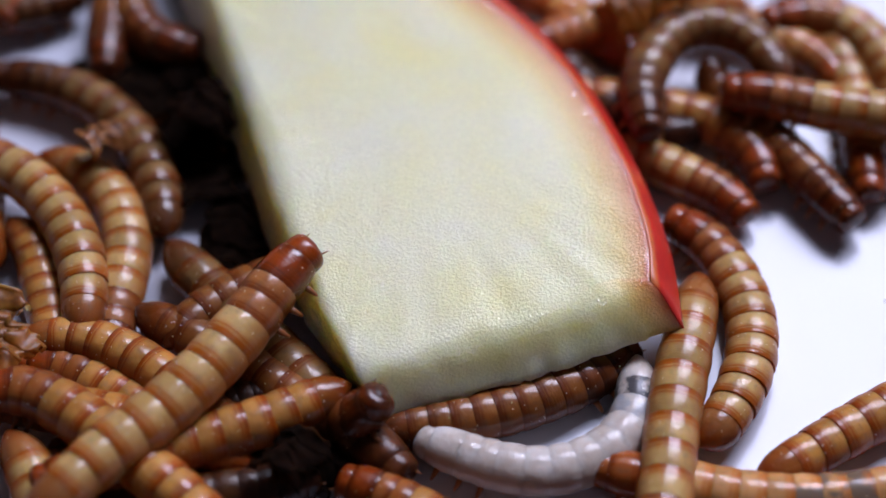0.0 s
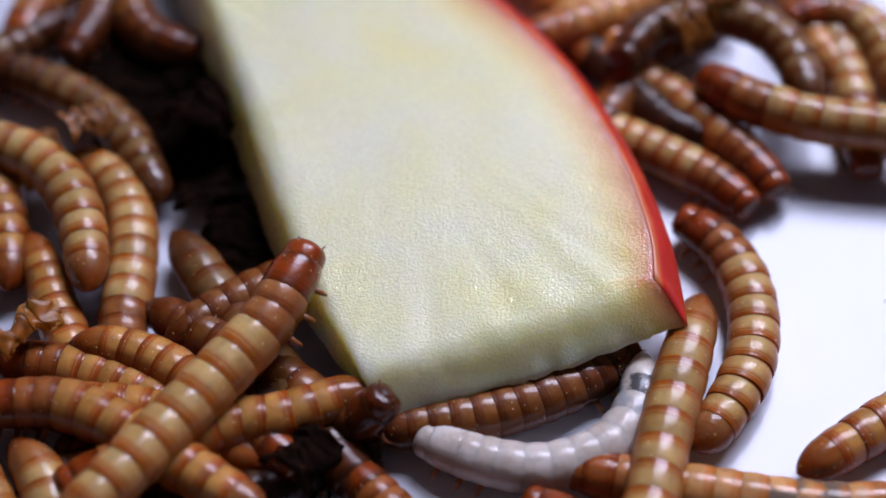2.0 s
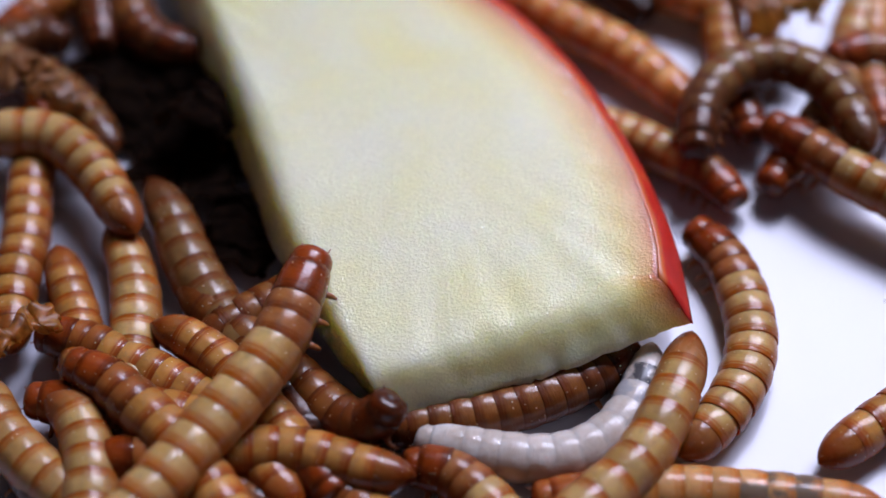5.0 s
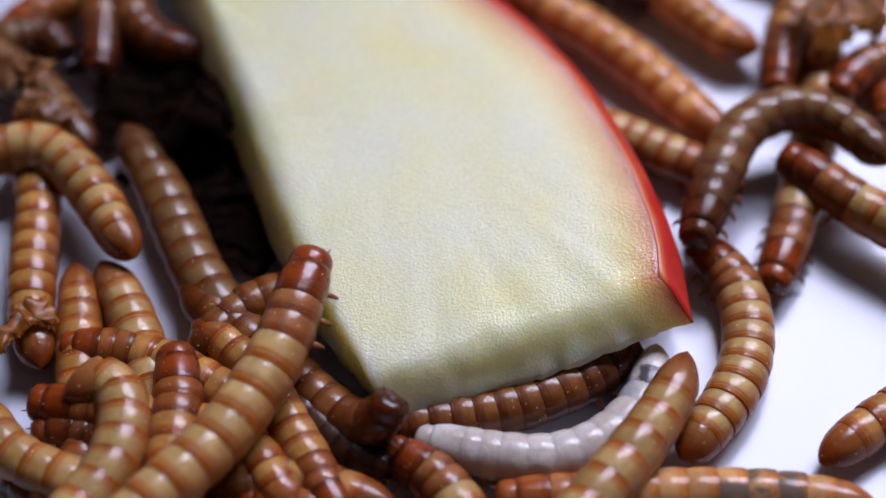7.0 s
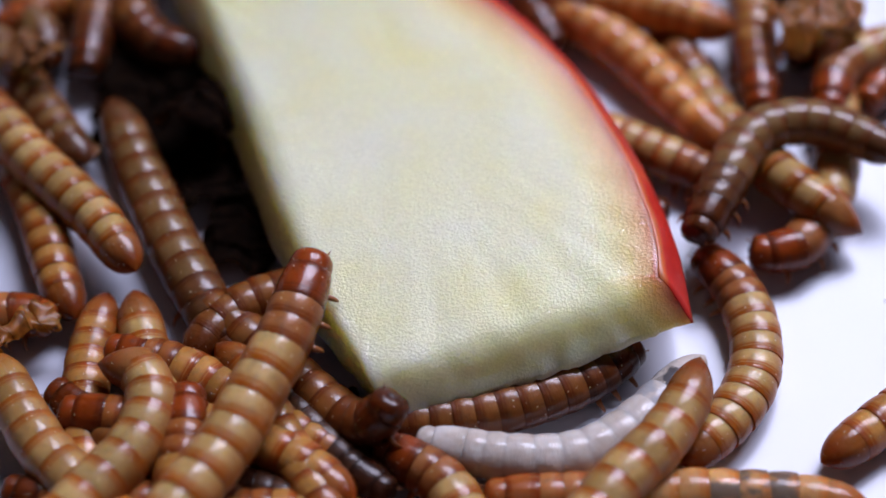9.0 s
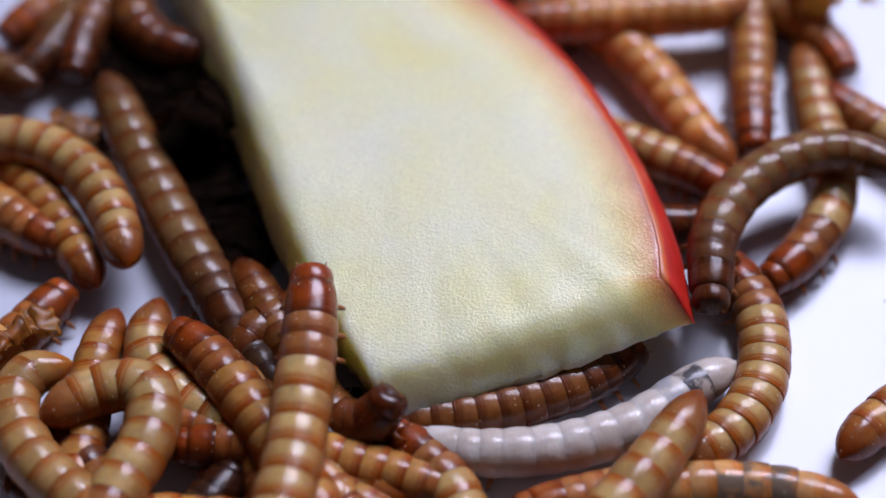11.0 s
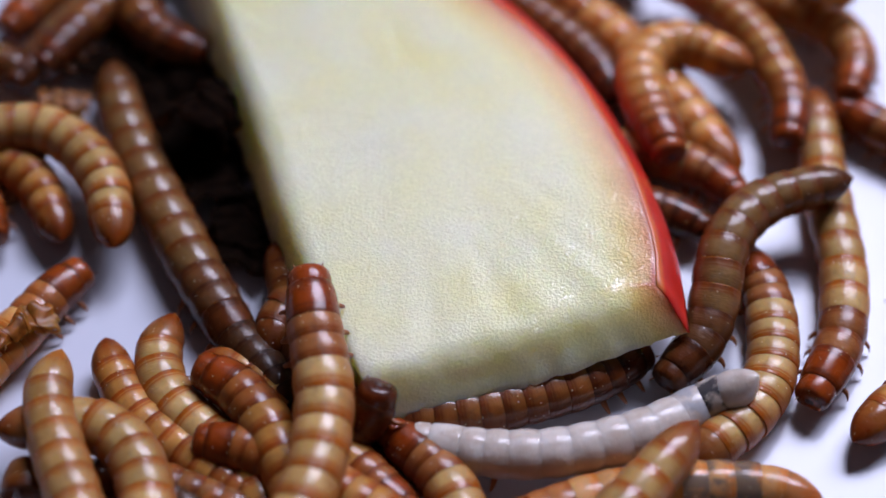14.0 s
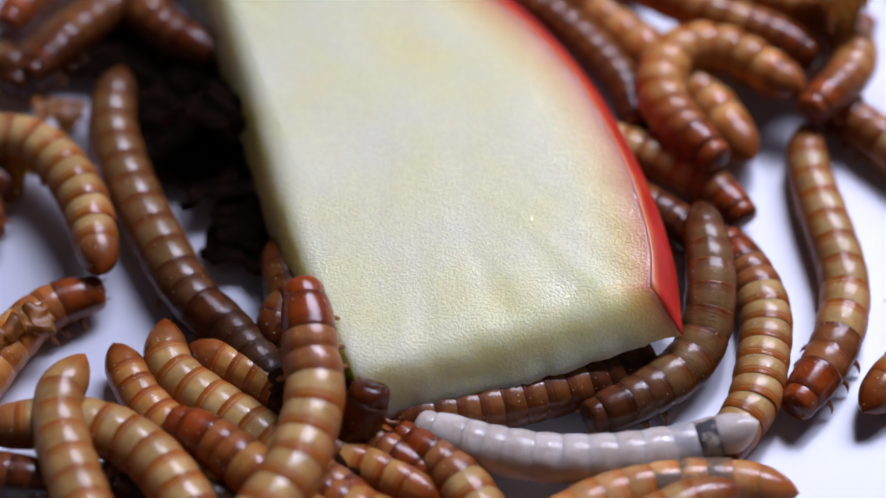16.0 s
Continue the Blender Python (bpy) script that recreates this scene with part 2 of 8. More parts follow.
FLESH = flesh_material()
PEEL = peel_material()


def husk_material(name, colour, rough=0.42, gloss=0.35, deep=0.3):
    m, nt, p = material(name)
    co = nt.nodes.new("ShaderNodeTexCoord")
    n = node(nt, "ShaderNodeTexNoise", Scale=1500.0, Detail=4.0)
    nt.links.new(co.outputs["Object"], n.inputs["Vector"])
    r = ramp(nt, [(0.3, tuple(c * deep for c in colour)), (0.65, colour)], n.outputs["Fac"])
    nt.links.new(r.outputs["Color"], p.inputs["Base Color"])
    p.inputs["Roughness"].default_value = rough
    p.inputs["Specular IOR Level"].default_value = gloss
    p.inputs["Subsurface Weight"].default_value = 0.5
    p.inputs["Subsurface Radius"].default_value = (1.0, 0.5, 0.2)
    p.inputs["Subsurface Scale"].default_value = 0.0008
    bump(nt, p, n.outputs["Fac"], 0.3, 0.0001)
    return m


HUSK = husk_material("husk_amber", (0.56, 0.17, 0.02), 0.4, 0.3, 0.35)
HUSK.node_tree.nodes["Principled BSDF"].inputs["Transmission Weight"].default_value = 0.35
# near black; the shade around the apple is put into this colour
HUSK_SHADE = husk_material("husk_shade_dark", (0.010, 0.005, 0.003), 0.9, 0.02)
HUSK_DARK = husk_material("husk_brown", (0.30, 0.11, 0.03))


# ---- mesh helpers ----
def mesh_of(name, bm, mat, smooth=True):
    me = bpy.data.meshes.new(name)
    bmesh.ops.recalc_face_normals(bm, faces=bm.faces)
    bm.to_mesh(me)
    bm.free()
    me.materials.append(mat)
    if smooth:
        me.shade_smooth()
    return me


def part(name, bm, mat, parent, label=""):
    ob = new(name, mesh_of(name, bm, mat))
    ob.parent = parent
    return tagged(ob, label)


def box_into(bm, x0, x1, y0, y1, z0, z1, bevel=0.0):
    vs = [bm.verts.new((x, y, z)) for z in (z0, z1) for y in (y0, y1) for x in (x0, x1)]
    fs = [bm.faces.new([vs[i] for i in q]) for q in ((0, 2, 3, 1), (4, 5, 7, 6), (0, 1, 5, 4), (2, 6, 7, 3), (0, 4, 6, 2), (1, 3, 7, 5))]
    if bevel:
        es = list({e for f in fs for e in f.edges})
        bmesh.ops.bevel(bm, geom=es, offset=bevel, segments=2, affect="EDGES", profile=0.6)
    return bm


def box(name, x0, x1, y0, y1, z0, z1, mat, bevel=0.0, parent=None):
    bm = box_into(bmesh.new(), x0, x1, y0, y1, z0, z1, bevel)
    me = mesh_of(name, bm, mat, smooth=False)
    ob = new(name, me)
    ob.parent = parent
    return ob


def lathe(bm, profile, sides, squash=0.92, floor=None, closed=True):
    """Turns (x, r) pairs round the x axis; the belly is flattened at floor times r."""
    rings = []
    for x, r in profile:
        ring = []
        for i in range(sides):
            a = 2 * math.pi * i / sides
            y, z = r * math.cos(a), r * squash * math.sin(a)
            if floor is not None:
                z = max(z, floor * r)
            ring.append(bm.verts.new((x, y, z)))
        rings.append(ring)
    for a, b in zip(rings, rings[1:]):
        for i in range(sides):
            j = (i + 1) % sides
            bm.faces.new((a[i], a[j], b[j], b[i]))
    if closed:
        bm.faces.new(rings[0][::-1])
        bm.faces.new(rings[-1])
    return bm


# ---- room, table and plate ----
TOP = -0.016                                  # table top
FLOOR_Z = TOP - 0.74
X0, X1, Y0, CEIL = -1.7, 1.9, -1.9, 1.45
tagged(box("floor", X0, X1, Y0, WALL_Y, FLOOR_Z - 0.1, FLOOR_Z, FLOORWOOD), "brown wooden floor of the room", "floor", kind="structure")
tagged(box("ceiling", X0, X1, Y0, WALL_Y, CEIL, CEIL + 0.1, CEILPAINT), "white painted ceiling of the room", "ceiling", kind="structure")
tagged(box("wall_west", X0 - 0.1, X0, Y0, WALL_Y, FLOOR_Z, CEIL, WALLPAINT), "plain painted wall of the room", "wall", kind="structure")
tagged(box("wall_east", X1, X1 + 0.1, Y0, WALL_Y, FLOOR_Z, CEIL, WALLPAINT), "plain painted wall of the room", "wall", kind="structure")
tagged(box("wall_south", X0 - 0.1, X1 + 0.1, Y0 - 0.1, Y0, FLOOR_Z, CEIL, WALLPAINT), "plain painted wall of the room", "wall", kind="structure")
bm = bmesh.new()
box_into(bm, X0 - 0.1, WIN[0], WALL_Y, WALL_Y + 0.1, FLOOR_Z, CEIL)
box_into(bm, WIN[1], X1 + 0.1, WALL_Y, WALL_Y + 0.1, FLOOR_Z, CEIL)
box_into(bm, WIN[0], WIN[1], WALL_Y, WALL_Y + 0.1, FLOOR_Z, WIN[2])
box_into(bm, WIN[0], WIN[1], WALL_Y, WALL_Y + 0.1, WIN[3], CEIL)
tagged(new("wall_north", mesh_of("wall_north", bm, WALLPAINT, smooth=False)), "plain painted wall with a window opening", "wall", kind="structure")
win = tagged(new("window_1"), "white framed window letting in daylight", "window", kind="structure")
for n, a in (("frame_side", (WIN[0], WIN[0] + 0.05, WIN[2], WIN[3])), ("frame_side", (WIN[1] - 0.05, WIN[1], WIN[2], WIN[3])),
             ("frame_rail", (WIN[0] + 0.05, WIN[1] - 0.05, WIN[2], WIN[2] + 0.05)), ("frame_rail", (WIN[0] + 0.05, WIN[1] - 0.05, WIN[3] - 0.05, WIN[3]))):
    box(n, a[0], a[1], WALL_Y + 0.045, WALL_Y + 0.085, a[2], a[3], FRAMEPAINT, 0.004, win)

table = tagged(new("table"), "brown wooden table under the plate", "table")
table.location = (0, 0, FLOOR_Z)
H = TOP - FLOOR_Z
box("tabletop", -0.7, 0.7, -0.6, 0.33, H - 0.03, H, TABLEWOOD, 0.004, table)
for sx in (-1, 1):
    for sy in (-0.54, 0.27):
        box("leg", sx * 0.63 - 0.03, sx * 0.63 + 0.03, sy - 0.03, sy + 0.03, 0, H - 0.0302, TABLEWOOD, 0.003, table)


def make_plate():
    """A glazed plate: a foot ring, a flat well, a soft step and a wide rising rim."""
    prof = [(0.0, 0.0), (0.02, 0.0), (0.05, 0.0), (0.068, 0.0002), (0.078, 0.0012), (0.086, 0.0036), (0.094, 0.0068), (0.104, 0.0094),
            (0.116, 0.0118), (0.126, 0.0138), (0.1285, 0.0140), (0.1295, 0.0132), (0.128, 0.0118), (0.115, 0.0085), (0.100, 0.0052),
            (0.088, 0.0000), (0.078, -0.0075), (0.074, -0.0122), (0.072, -0.0136), (0.069, -0.0136), (0.0675, -0.0120), (0.066, -0.0080), (0.05, -0.0074), (0.0, -0.0074)]
    bm = bmesh.new()
    sides = 128
    rings = []
    for r, z in prof:
        if r == 0:
            rings.append([bm.verts.new((0, 0, z))])
        else:
            rings.append([bm.verts.new((r * math.cos(2 * math.pi * i / sides), r * math.sin(2 * math.pi * i / sides), z)) for i in range(sides)])
    for a, b in zip(rings, rings[1:]):
        for i in range(sides):
            j = (i + 1) % sides
            if len(a) == 1:
                bm.faces.new((a[0], b[i], b[j]))
            elif len(b) == 1:
                bm.faces.new((a[i], a[j], b[0]))
            else:
                bm.faces.new((a[i], a[j], b[j], b[i]))
    ob = new("plate", mesh_of("plate", bm, CERAMIC))
    ob.location = (-0.035, -0.012, 0)
    return tagged(ob, "white glazed ceramic plate with mealworms and apple", "plate")


plate = make_plate()
plate.location.z = 0.0
table.location.z += 0.0024

# ---- apple slice ----
def smooth_line(points, count):
    """A Catmull-Rom line through points, evenly spaced by length."""
    p = np.array(points, float)
    q = np.vstack([2 * p[0] - p[1], p, 2 * p[-1] - p[-2]])
    out = []
    for i in range(1, len(q) - 2):
        for u in np.linspace(0, 1, 12, endpoint=False):
            a, b, c, d = q[i - 1], q[i], q[i + 1], q[i + 2]
            out.append(0.5 * (2 * b + (c - a) * u + (2 * a - 5 * b + 4 * c - d) * u * u + (3 * b - a - 3 * c + d) * u ** 3))
    out.append(q[-2])
    out = np.array(out)
    s = np.concatenate([[0], np.cumsum(np.linalg.norm(np.diff(out, axis=0), axis=1))])
    at = np.linspace(0, s[-1], count)
    return np.stack([np.interp(at, s, out[:, k]) for k in range(out.shape[1])], 1)


def make_apple():
    """A thick cut slice: flat cut faces, one curved side under red peel, softly rounded edges, tilted on the larvae under it."""
    counts = (60, 56, 64, 24)
    bottom = [smooth_line(s, n + 1)[:-1] for s, n in zip(APPLE_BOTTOM, counts)]
    top = [smooth_line(s, n + 1)[:-1] for s, n in zip(APPLE_TOP, counts)]
    bot, up = np.vstack(bottom) * MM, np.vstack(top) * MM
    n = len(bot)
    first, last = counts[0] + counts[1], counts[0] + counts[1] + counts[2]
    centre = up.mean(0)

    def inset(line, d):
        """Moves a closed line inwards by d, in plan."""
        t = np.roll(line, -2, 0) - np.roll(line, 2, 0)
        t[:, 2] = 0
        t /= np.linalg.norm(t, axis=1)[:, None]
        nrm = np.stack([-t[:, 1], t[:, 0], 0 * t[:, 0]], 1)
        return line + nrm * d

    def towards(line, d):
        """Moves a closed line towards the middle by d, in plan."""
        way = centre - line
        way[:, 2] = 0
        i = np.arange(n)
        peel = np.clip(np.minimum(i - first + 4, last - i + 4) / 8.0, 0, 1) * 0.96
        return line + way / np.linalg.norm(way, axis=1)[:, None] * (d * (1 - peel))[:, None]

    sign = 1.0
    tst = inset(up, 0.001)
    if np.linalg.norm(tst[:, :2] - centre[:2], axis=1).mean() > np.linalg.norm(up[:, :2] - centre[:2], axis=1).mean():
        sign = -1.0
    levels = []
    for k, (f, d, dz) in enumerate(((0.0, 0.0006, -0.00005), (0.0, 0.0002, 0.0), (0.03, 0.0, 0), (0.15, 0, 0), (0.3, 0, 0), (0.45, 0, 0), (0.6, 0, 0), (0.74, 0.00001, 0),
                                    (0.85, 0.0001, 0), (0.92, 0.00026, 0), (0.965, 0.0005, 0), (0.99, 0.0008, 0), (1.0, 0.0012, 0.00001))):
        ring = bot * (1 - f) + up * f
        bulge = np.zeros(n)
        i = np.arange(first, last)
        bulge[i] = -0.0004 * math.sin(math.pi * min(max(f, 0), 1)) * np.clip(np.minimum(i - first, last - i) / 6.0, 0, 1)
        ring = towards(ring, d) if d else ring.copy()
        push = inset(ring, sign * 0.001) - ring
        ring += push / 0.001 * bulge[:, None]
        ring[:, 2] += dz
        for j in range(n):
            v = Vector(ring[j]) * 900
            if not first <= j < last:
                ring[j] += push[j] / 0.001 * (noise.noise(v) * 0.00020 + noise.noise(v * 3.1) * 0.00012) * (1.0 if f < 0.5 else 0.35)
            ring[j][2] += noise.noise(v * 0.7 + Vector((7, 3, 1))) * 0.00010
        levels.append(ring)
    bm = bmesh.new()
    near = bm.verts.layers.float.new("near_skin")
    skin_line = up[first:last]

    def shade(co, line):
        d = np.min(np.linalg.norm(line[:, :2] - np.array(co)[:2], axis=1))
        return float(np.clip(1 - d / 0.0050, 0, 1) ** 1.5)

    rings = []
    for ring in levels:
        rings.append([bm.verts.new(c) for c in ring])
        for v in rings[-1]:
            v[near] = shade(v.co, ring[first:last])
    for a, b in zip(rings, rings[1:]):
        for i in range(n):
            j = (i + 1) % n
            bm.faces.new((a[i], a[j], b[j], b[i]))
    # the cut top face, gently uneven
    cur, ring = rings[-1], levels[-1]
    plane = np.linalg.lstsq(np.stack([ring[:, 0], ring[:, 1], np.ones(n)], 1), ring[:, 2], rcond=None)[0]
    for s in (0.985, 0.96, 0.92, 0.87, 0.81, 0.74, 0.66, 0.58, 0.5, 0.42, 0.34, 0.26, 0.18, 0.1, 0.04):
        pts = centre + (ring - centre) * s
        nxt = []
        for c in pts:
            v = Vector(c)
            c = c.copy()
            flat = plane[0] * c[0] + plane[1] * c[1] + plane[2]
            c[2] = flat + (c[2] - flat) * s ** 3 + (noise.noise(v * 200) * 0.00007 + noise.noise(v * 900) * 0.00003) * (1 - s ** 8)
            nv = bm.verts.new(c)
            nv[near] = shade(c, skin_line)
            nxt.append(nv)
        for i in range(n):
            j = (i + 1) % n
            bm.faces.new((cur[i], cur[j], nxt[j], nxt[i]))
        cur = nxt
    bm.faces.new(cur)
    bm.faces.new(rings[0][::-1])
    thing = tagged(new("apple_slice"), "thick cut slice of red apple with moist pale flesh", "apple")
    part("flesh", bm, FLESH, thing, "moist cream and green apple flesh")
    bm = bmesh.new()
    rim = bm.verts.layers.float.new("rim")
    outer, inner = [], []
    heights = (0.03, 0.15, 0.3, 0.45, 0.6, 0.74, 0.85, 0.92, 0.965, 0.99)
    for high, ring in zip(heights, levels[2:-1]):
        push = inset(ring, -sign * 0.001) - ring
        push /= np.linalg.norm(push, axis=1)[:, None]
        outer.append([bm.verts.new(ring[j % n] + push[j % n] * 0.00014) for j in range(first, last + 1)])
        inner.append([bm.verts.new(ring[j % n] - push[j % n] * 0.00010) for j in range(first, last + 1)])
        for v in outer[-1] + inner[-1]:
            v[rim] = high
    for grid in (outer, inner):
        for a, b in zip(grid, grid[1:]):
            for i in range(len(a) - 1):
                bm.faces.new((a[i], a[i + 1], b[i + 1], b[i]))
    for a, b in ((outer[0], inner[0]), (outer[-1], inner[-1])):
        for i in range(len(a) - 1):
            bm.faces.new((a[i], a[i + 1], b[i + 1], b[i]))
    for k in (0, -1):
        for a, b, c, d in zip(outer, outer[1:], inner, inner[1:]):
            bm.faces.new((a[k], b[k], d[k], c[k]))
    part("peel", bm, PEEL, thing, "glossy red apple peel")
    return thing


# outline of the slice in millimetres: left cut, front cut, peel side, back cut
APPLE_BOTTOM = [[(-21.17, 30.71, 2.10), (-16.97, 18.84, 2.10), (-13.36, 8.12, 2.10), (-10.46, -0.76, 2.10), (-7.53, -7.53, 2.10), (-3.24, -13.77, 2.10)],
    [(-3.24, -13.77, 2.10), (-0.13, -12.86, 2.40), (6.79, -10.88, 3.00), (10.61, -9.51, 3.40), (13.43, -8.60, 3.70)],
    [(13.43, -8.60, 3.70), (13.08, -3.36, 3.30), (12.14, 1.18, 2.90), (10.83, 5.62, 2.60), (8.88, 10.34, 2.50), (5.86, 15.42, 2.50), (2.85, 18.95, 2.50), (-1.57, 23.66, 2.50), (-6.96, 29.13, 2.50)],
    [(-6.96, 29.13, 2.50), (-13.99, 30.20, 2.30), (-21.17, 30.71, 2.10)]]
APPLE_TOP = [[(-17.98, 26.13, 6.20), (-14.37, 15.06, 5.90), (-11.52, 5.93, 5.60), (-8.96, -2.46, 5.30), (-7.07, -7.47, 5.00), (-4.93, -12.24, 4.70)],
    [(-4.93, -12.24, 4.70), (-0.90, -11.17, 5.00), (5.33, -9.32, 5.40), (9.28, -7.99, 5.70), (11.82, -7.16, 5.90)],
    [(11.82, -7.16, 5.90), (11.42, -3.10, 6.10), (10.59, 0.80, 6.20), (9.11, 4.86, 6.30), (7.21, 8.85, 6.40), (4.70, 12.28, 6.50), (2.31, 14.95, 6.50), (-1.75, 19.36, 6.60), (-6.95, 24.60, 6.60)],
    [(-6.95, 24.60, 6.60), (-12.65, 25.52, 6.50), (-17.98, 26.13, 6.20)]]

apple = make_apple()

# ---- mealworms ----
SIDES = 20
SEGMENT = [(-0.74, 0.83), (-0.60, 0.90), (-0.50, 0.925), (-0.42, 0.945), (-0.30, 0.972), (-0.12, 0.994), (0.05, 1.0), (0.20, 0.996), (0.31, 0.982), (0.38, 0.970), (0.43, 0.972), (0.48, 0.964), (0.50, 0.957), (0.505, 0.945), (0.48, 0.90)]
PRONOTUM = [(-0.54, 0.78), (-0.52, 0.84), (-0.46, 0.885), (-0.3, 0.93), (-0.1, 0.97), (0.15, 1.0), (0.36, 1.0), (0.44, 1.01), (0.5, 0.99), (0.5, 0.93), (0.44, 0.85)]
HEADP = [(-0.58, 0.14), (-0.56, 0.40), (-0.51, 0.64), (-0.42, 0.82), (-0.26, 0.94), (0.0, 1.0), (0.3, 1.0), (0.55, 0.97), (0.8, 0.9)]
TAILP = [(-0.62, 0.95), (-0.48, 0.985), (-0.34, 1.0), (-0.16, 0.965), (0.0, 0.89), (0.15, 0.78), (0.28, 0.655), (0.38, 0.535), (0.46, 0.415), (0.53, 0.285), (0.58, 0.17), (0.615, 0.09), (0.65, 0.02)]


def ring_mesh(name, profile, mat, lift=0.0):
    bm = lathe(bmesh.new(), profile, SIDES, 0.94, -0.72)
    if lift:
        for v in bm.verts:
            v.co.z += lift * max(0.0, v.co.x + 0.1) ** 2
    return mesh_of(name, bm, mat)


MESHES = {}
for tone in TONES:
    MESHES[tone] = {"head": ring_mesh("head", HEADP, CAP[tone]), "pronotum": ring_mesh("pronotum", PRONOTUM, CAP[tone]),
                    "thorax": ring_mesh("thorax", SEGMENT, THORAX[tone]), "segment": ring_mesh("segment", SEGMENT, SKIN[tone]),
                    "tail": ring_mesh("tail", TAILP, TAILM[tone], 0.4)}
PALE = [(-0.74, 0.88), (-0.60, 0.93), (-0.48, 0.945), (-0.34, 0.965), (-0.12, 0.99), (0.08, 1.0), (0.24, 0.99), (0.36, 0.972), (0.44, 0.958), (0.50, 0.950), (0.525, 0.947), (0.53, 0.94), (0.50, 0.90)]
MESHES["white"]["segment"] = ring_mesh("segment", PALE, SKIN["white"])
MESHES["peach"]["gut"] = ring_mesh("segment", SEGMENT, GUT_BROWN)
MESHES["white"]["gut"] = ring_mesh("segment", PALE, GUT)
MESHES["white"]["gut_dark"] = ring_mesh("segment", PALE, GUT_DARK)


def leg_mesh():
    """A short jointed leg that bends down and ends in a claw."""
    bm = bmesh.new()
    path = [(0, 0, 0, 0.16), (0.05, 0.28, 0.06, 0.15), (0.02, 0.52, -0.10, 0.12), (-0.04, 0.66, -0.34, 0.09), (-0.10, 0.70, -0.56, 0.045), (-0.14, 0.66, -0.66, 0.01)]
    rings = []
    for x, y, z, r in path:
        rings.append([bm.verts.new((x + r * math.cos(a), y + 0.4 * r * math.sin(a), z + r * math.sin(a))) for a in [k * math.pi / 3 for k in range(6)]])
    for a, b in zip(rings, rings[1:]):
        for i in range(6):
            bm.faces.new((a[i], a[(i + 1) % 6], b[(i + 1) % 6], b[i]))
    bm.faces.new(rings[0][::-1])
    bm.faces.new(rings[-1])
    return mesh_of("leg", bm, LEG)


def feeler_mesh():
    bm = bmesh.new()
    rings = []
    for x, y, z, r in ((0, 0, 0, 0.05), (-0.14, 0.06, 0.02, 0.045), (-0.26, 0.10, 0.03, 0.035), (-0.36, 0.13, 0.04, 0.01)):
        rings.append([bm.verts.new((x, y + r * math.cos(a), z + r * math.sin(a))) for a in [k * math.pi / 3 for k in range(6)]])
    for a, b in zip(rings, rings[1:]):
        for i in range(6):
            bm.faces.new((a[i], a[(i + 1) % 6], b[(i + 1) % 6], b[i]))
    bm.faces.new(rings[0][::-1])
    bm.faces.new(rings[-1])
    return mesh_of("antenna", bm, LEG)


def jaw_mesh():
    bm = lathe(bmesh.new(), [(-0.13, 0.04), (-0.115, 0.17), (-0.08, 0.32), (-0.02, 0.47), (0.06, 0.56), (0.12, 0.52)], 14, 0.86)
    return mesh_of("mouth", bm, DARK_HORN)


LEGM, FEELM, JAWM = leg_mesh(), feeler_mesh(), jaw_mesh()
# parts of a body from head to tail: mesh, share of the length, width
PLAN = [("head", 0.054, 0.74), ("pronotum", 0.088, 0.90), ("thorax", 0.062, 0.94), ("thorax", 0.066, 0.97)] + \
       [("segment", 0.079, 1.0)] * 5 + [("segment", 0.079, 0.985), ("segment", 0.078, 0.94), ("segment", 0.076, 0.89), ("tail", 0.104, 0.84)]
SHARES = np.cumsum([0.0] + [p[1] for p in PLAN])
SHARES /= SHARES[-1]
larvae = []


def larva(tone, length, width):
    """A larva with its head, plates and tail as parts that move; legs under the thorax, feelers and mouth on the head."""
    body = tagged(new("mealworm"), LABELS[tone], "mealworm", "mealworms on the plate")
    parts = []
    for k, (kind, share, wide) in enumerate(PLAN):
        kind_mesh = kind
        if tone == "white" and k == 10:
            kind_mesh = "gut"
        if tone == "peach" and k in (8, 9, 10):
            kind_mesh = "gut"
        if tone == "white" and k == 11:
            kind_mesh = "gut_dark"
        name = {"pronotum": "thorax_plate", "thorax": "thorax_plate", "segment": "body_plate"}.get(kind, kind)
        ob = new(name, MESHES[tone][kind_mesh])
        ob.parent = body
        long = (SHARES[k + 1] - SHARES[k]) * length * MM
        r = width * 0.5 * wide * MM
        ob.scale = (long, r, r)
        parts.append(ob)
        if k in (1, 2, 3):
            for side in (1, -1):
                leg = new("leg", LEGM)
                leg.parent = ob
                leg.matrix_basis = Matrix.Translation((-0.1, side * 0.62, -0.48)) @ Matrix.Diagonal((0.9 * r / long, side * 0.85, 0.7, 1.0))
        if k == 0:
            jaw = new("mouth", JAWM)
            jaw.parent = ob
            jaw.location = (-0.50, 0, 0.10)
            jaw.scale = (1, 0.72, 0.66)
            for side in (1, -1):
                f = new("antenna", FEELM)
                f.parent = ob
                f.matrix_basis = Matrix.Translation((-0.44, side * 0.55, 0.05)) @ Matrix.Diagonal((1.0, side * 1.0, 1.0, 1.0))
    worm = {"body": body, "parts": parts, "length": length, "width": width, "keys": []}
    larvae.append(worm)
    return worm


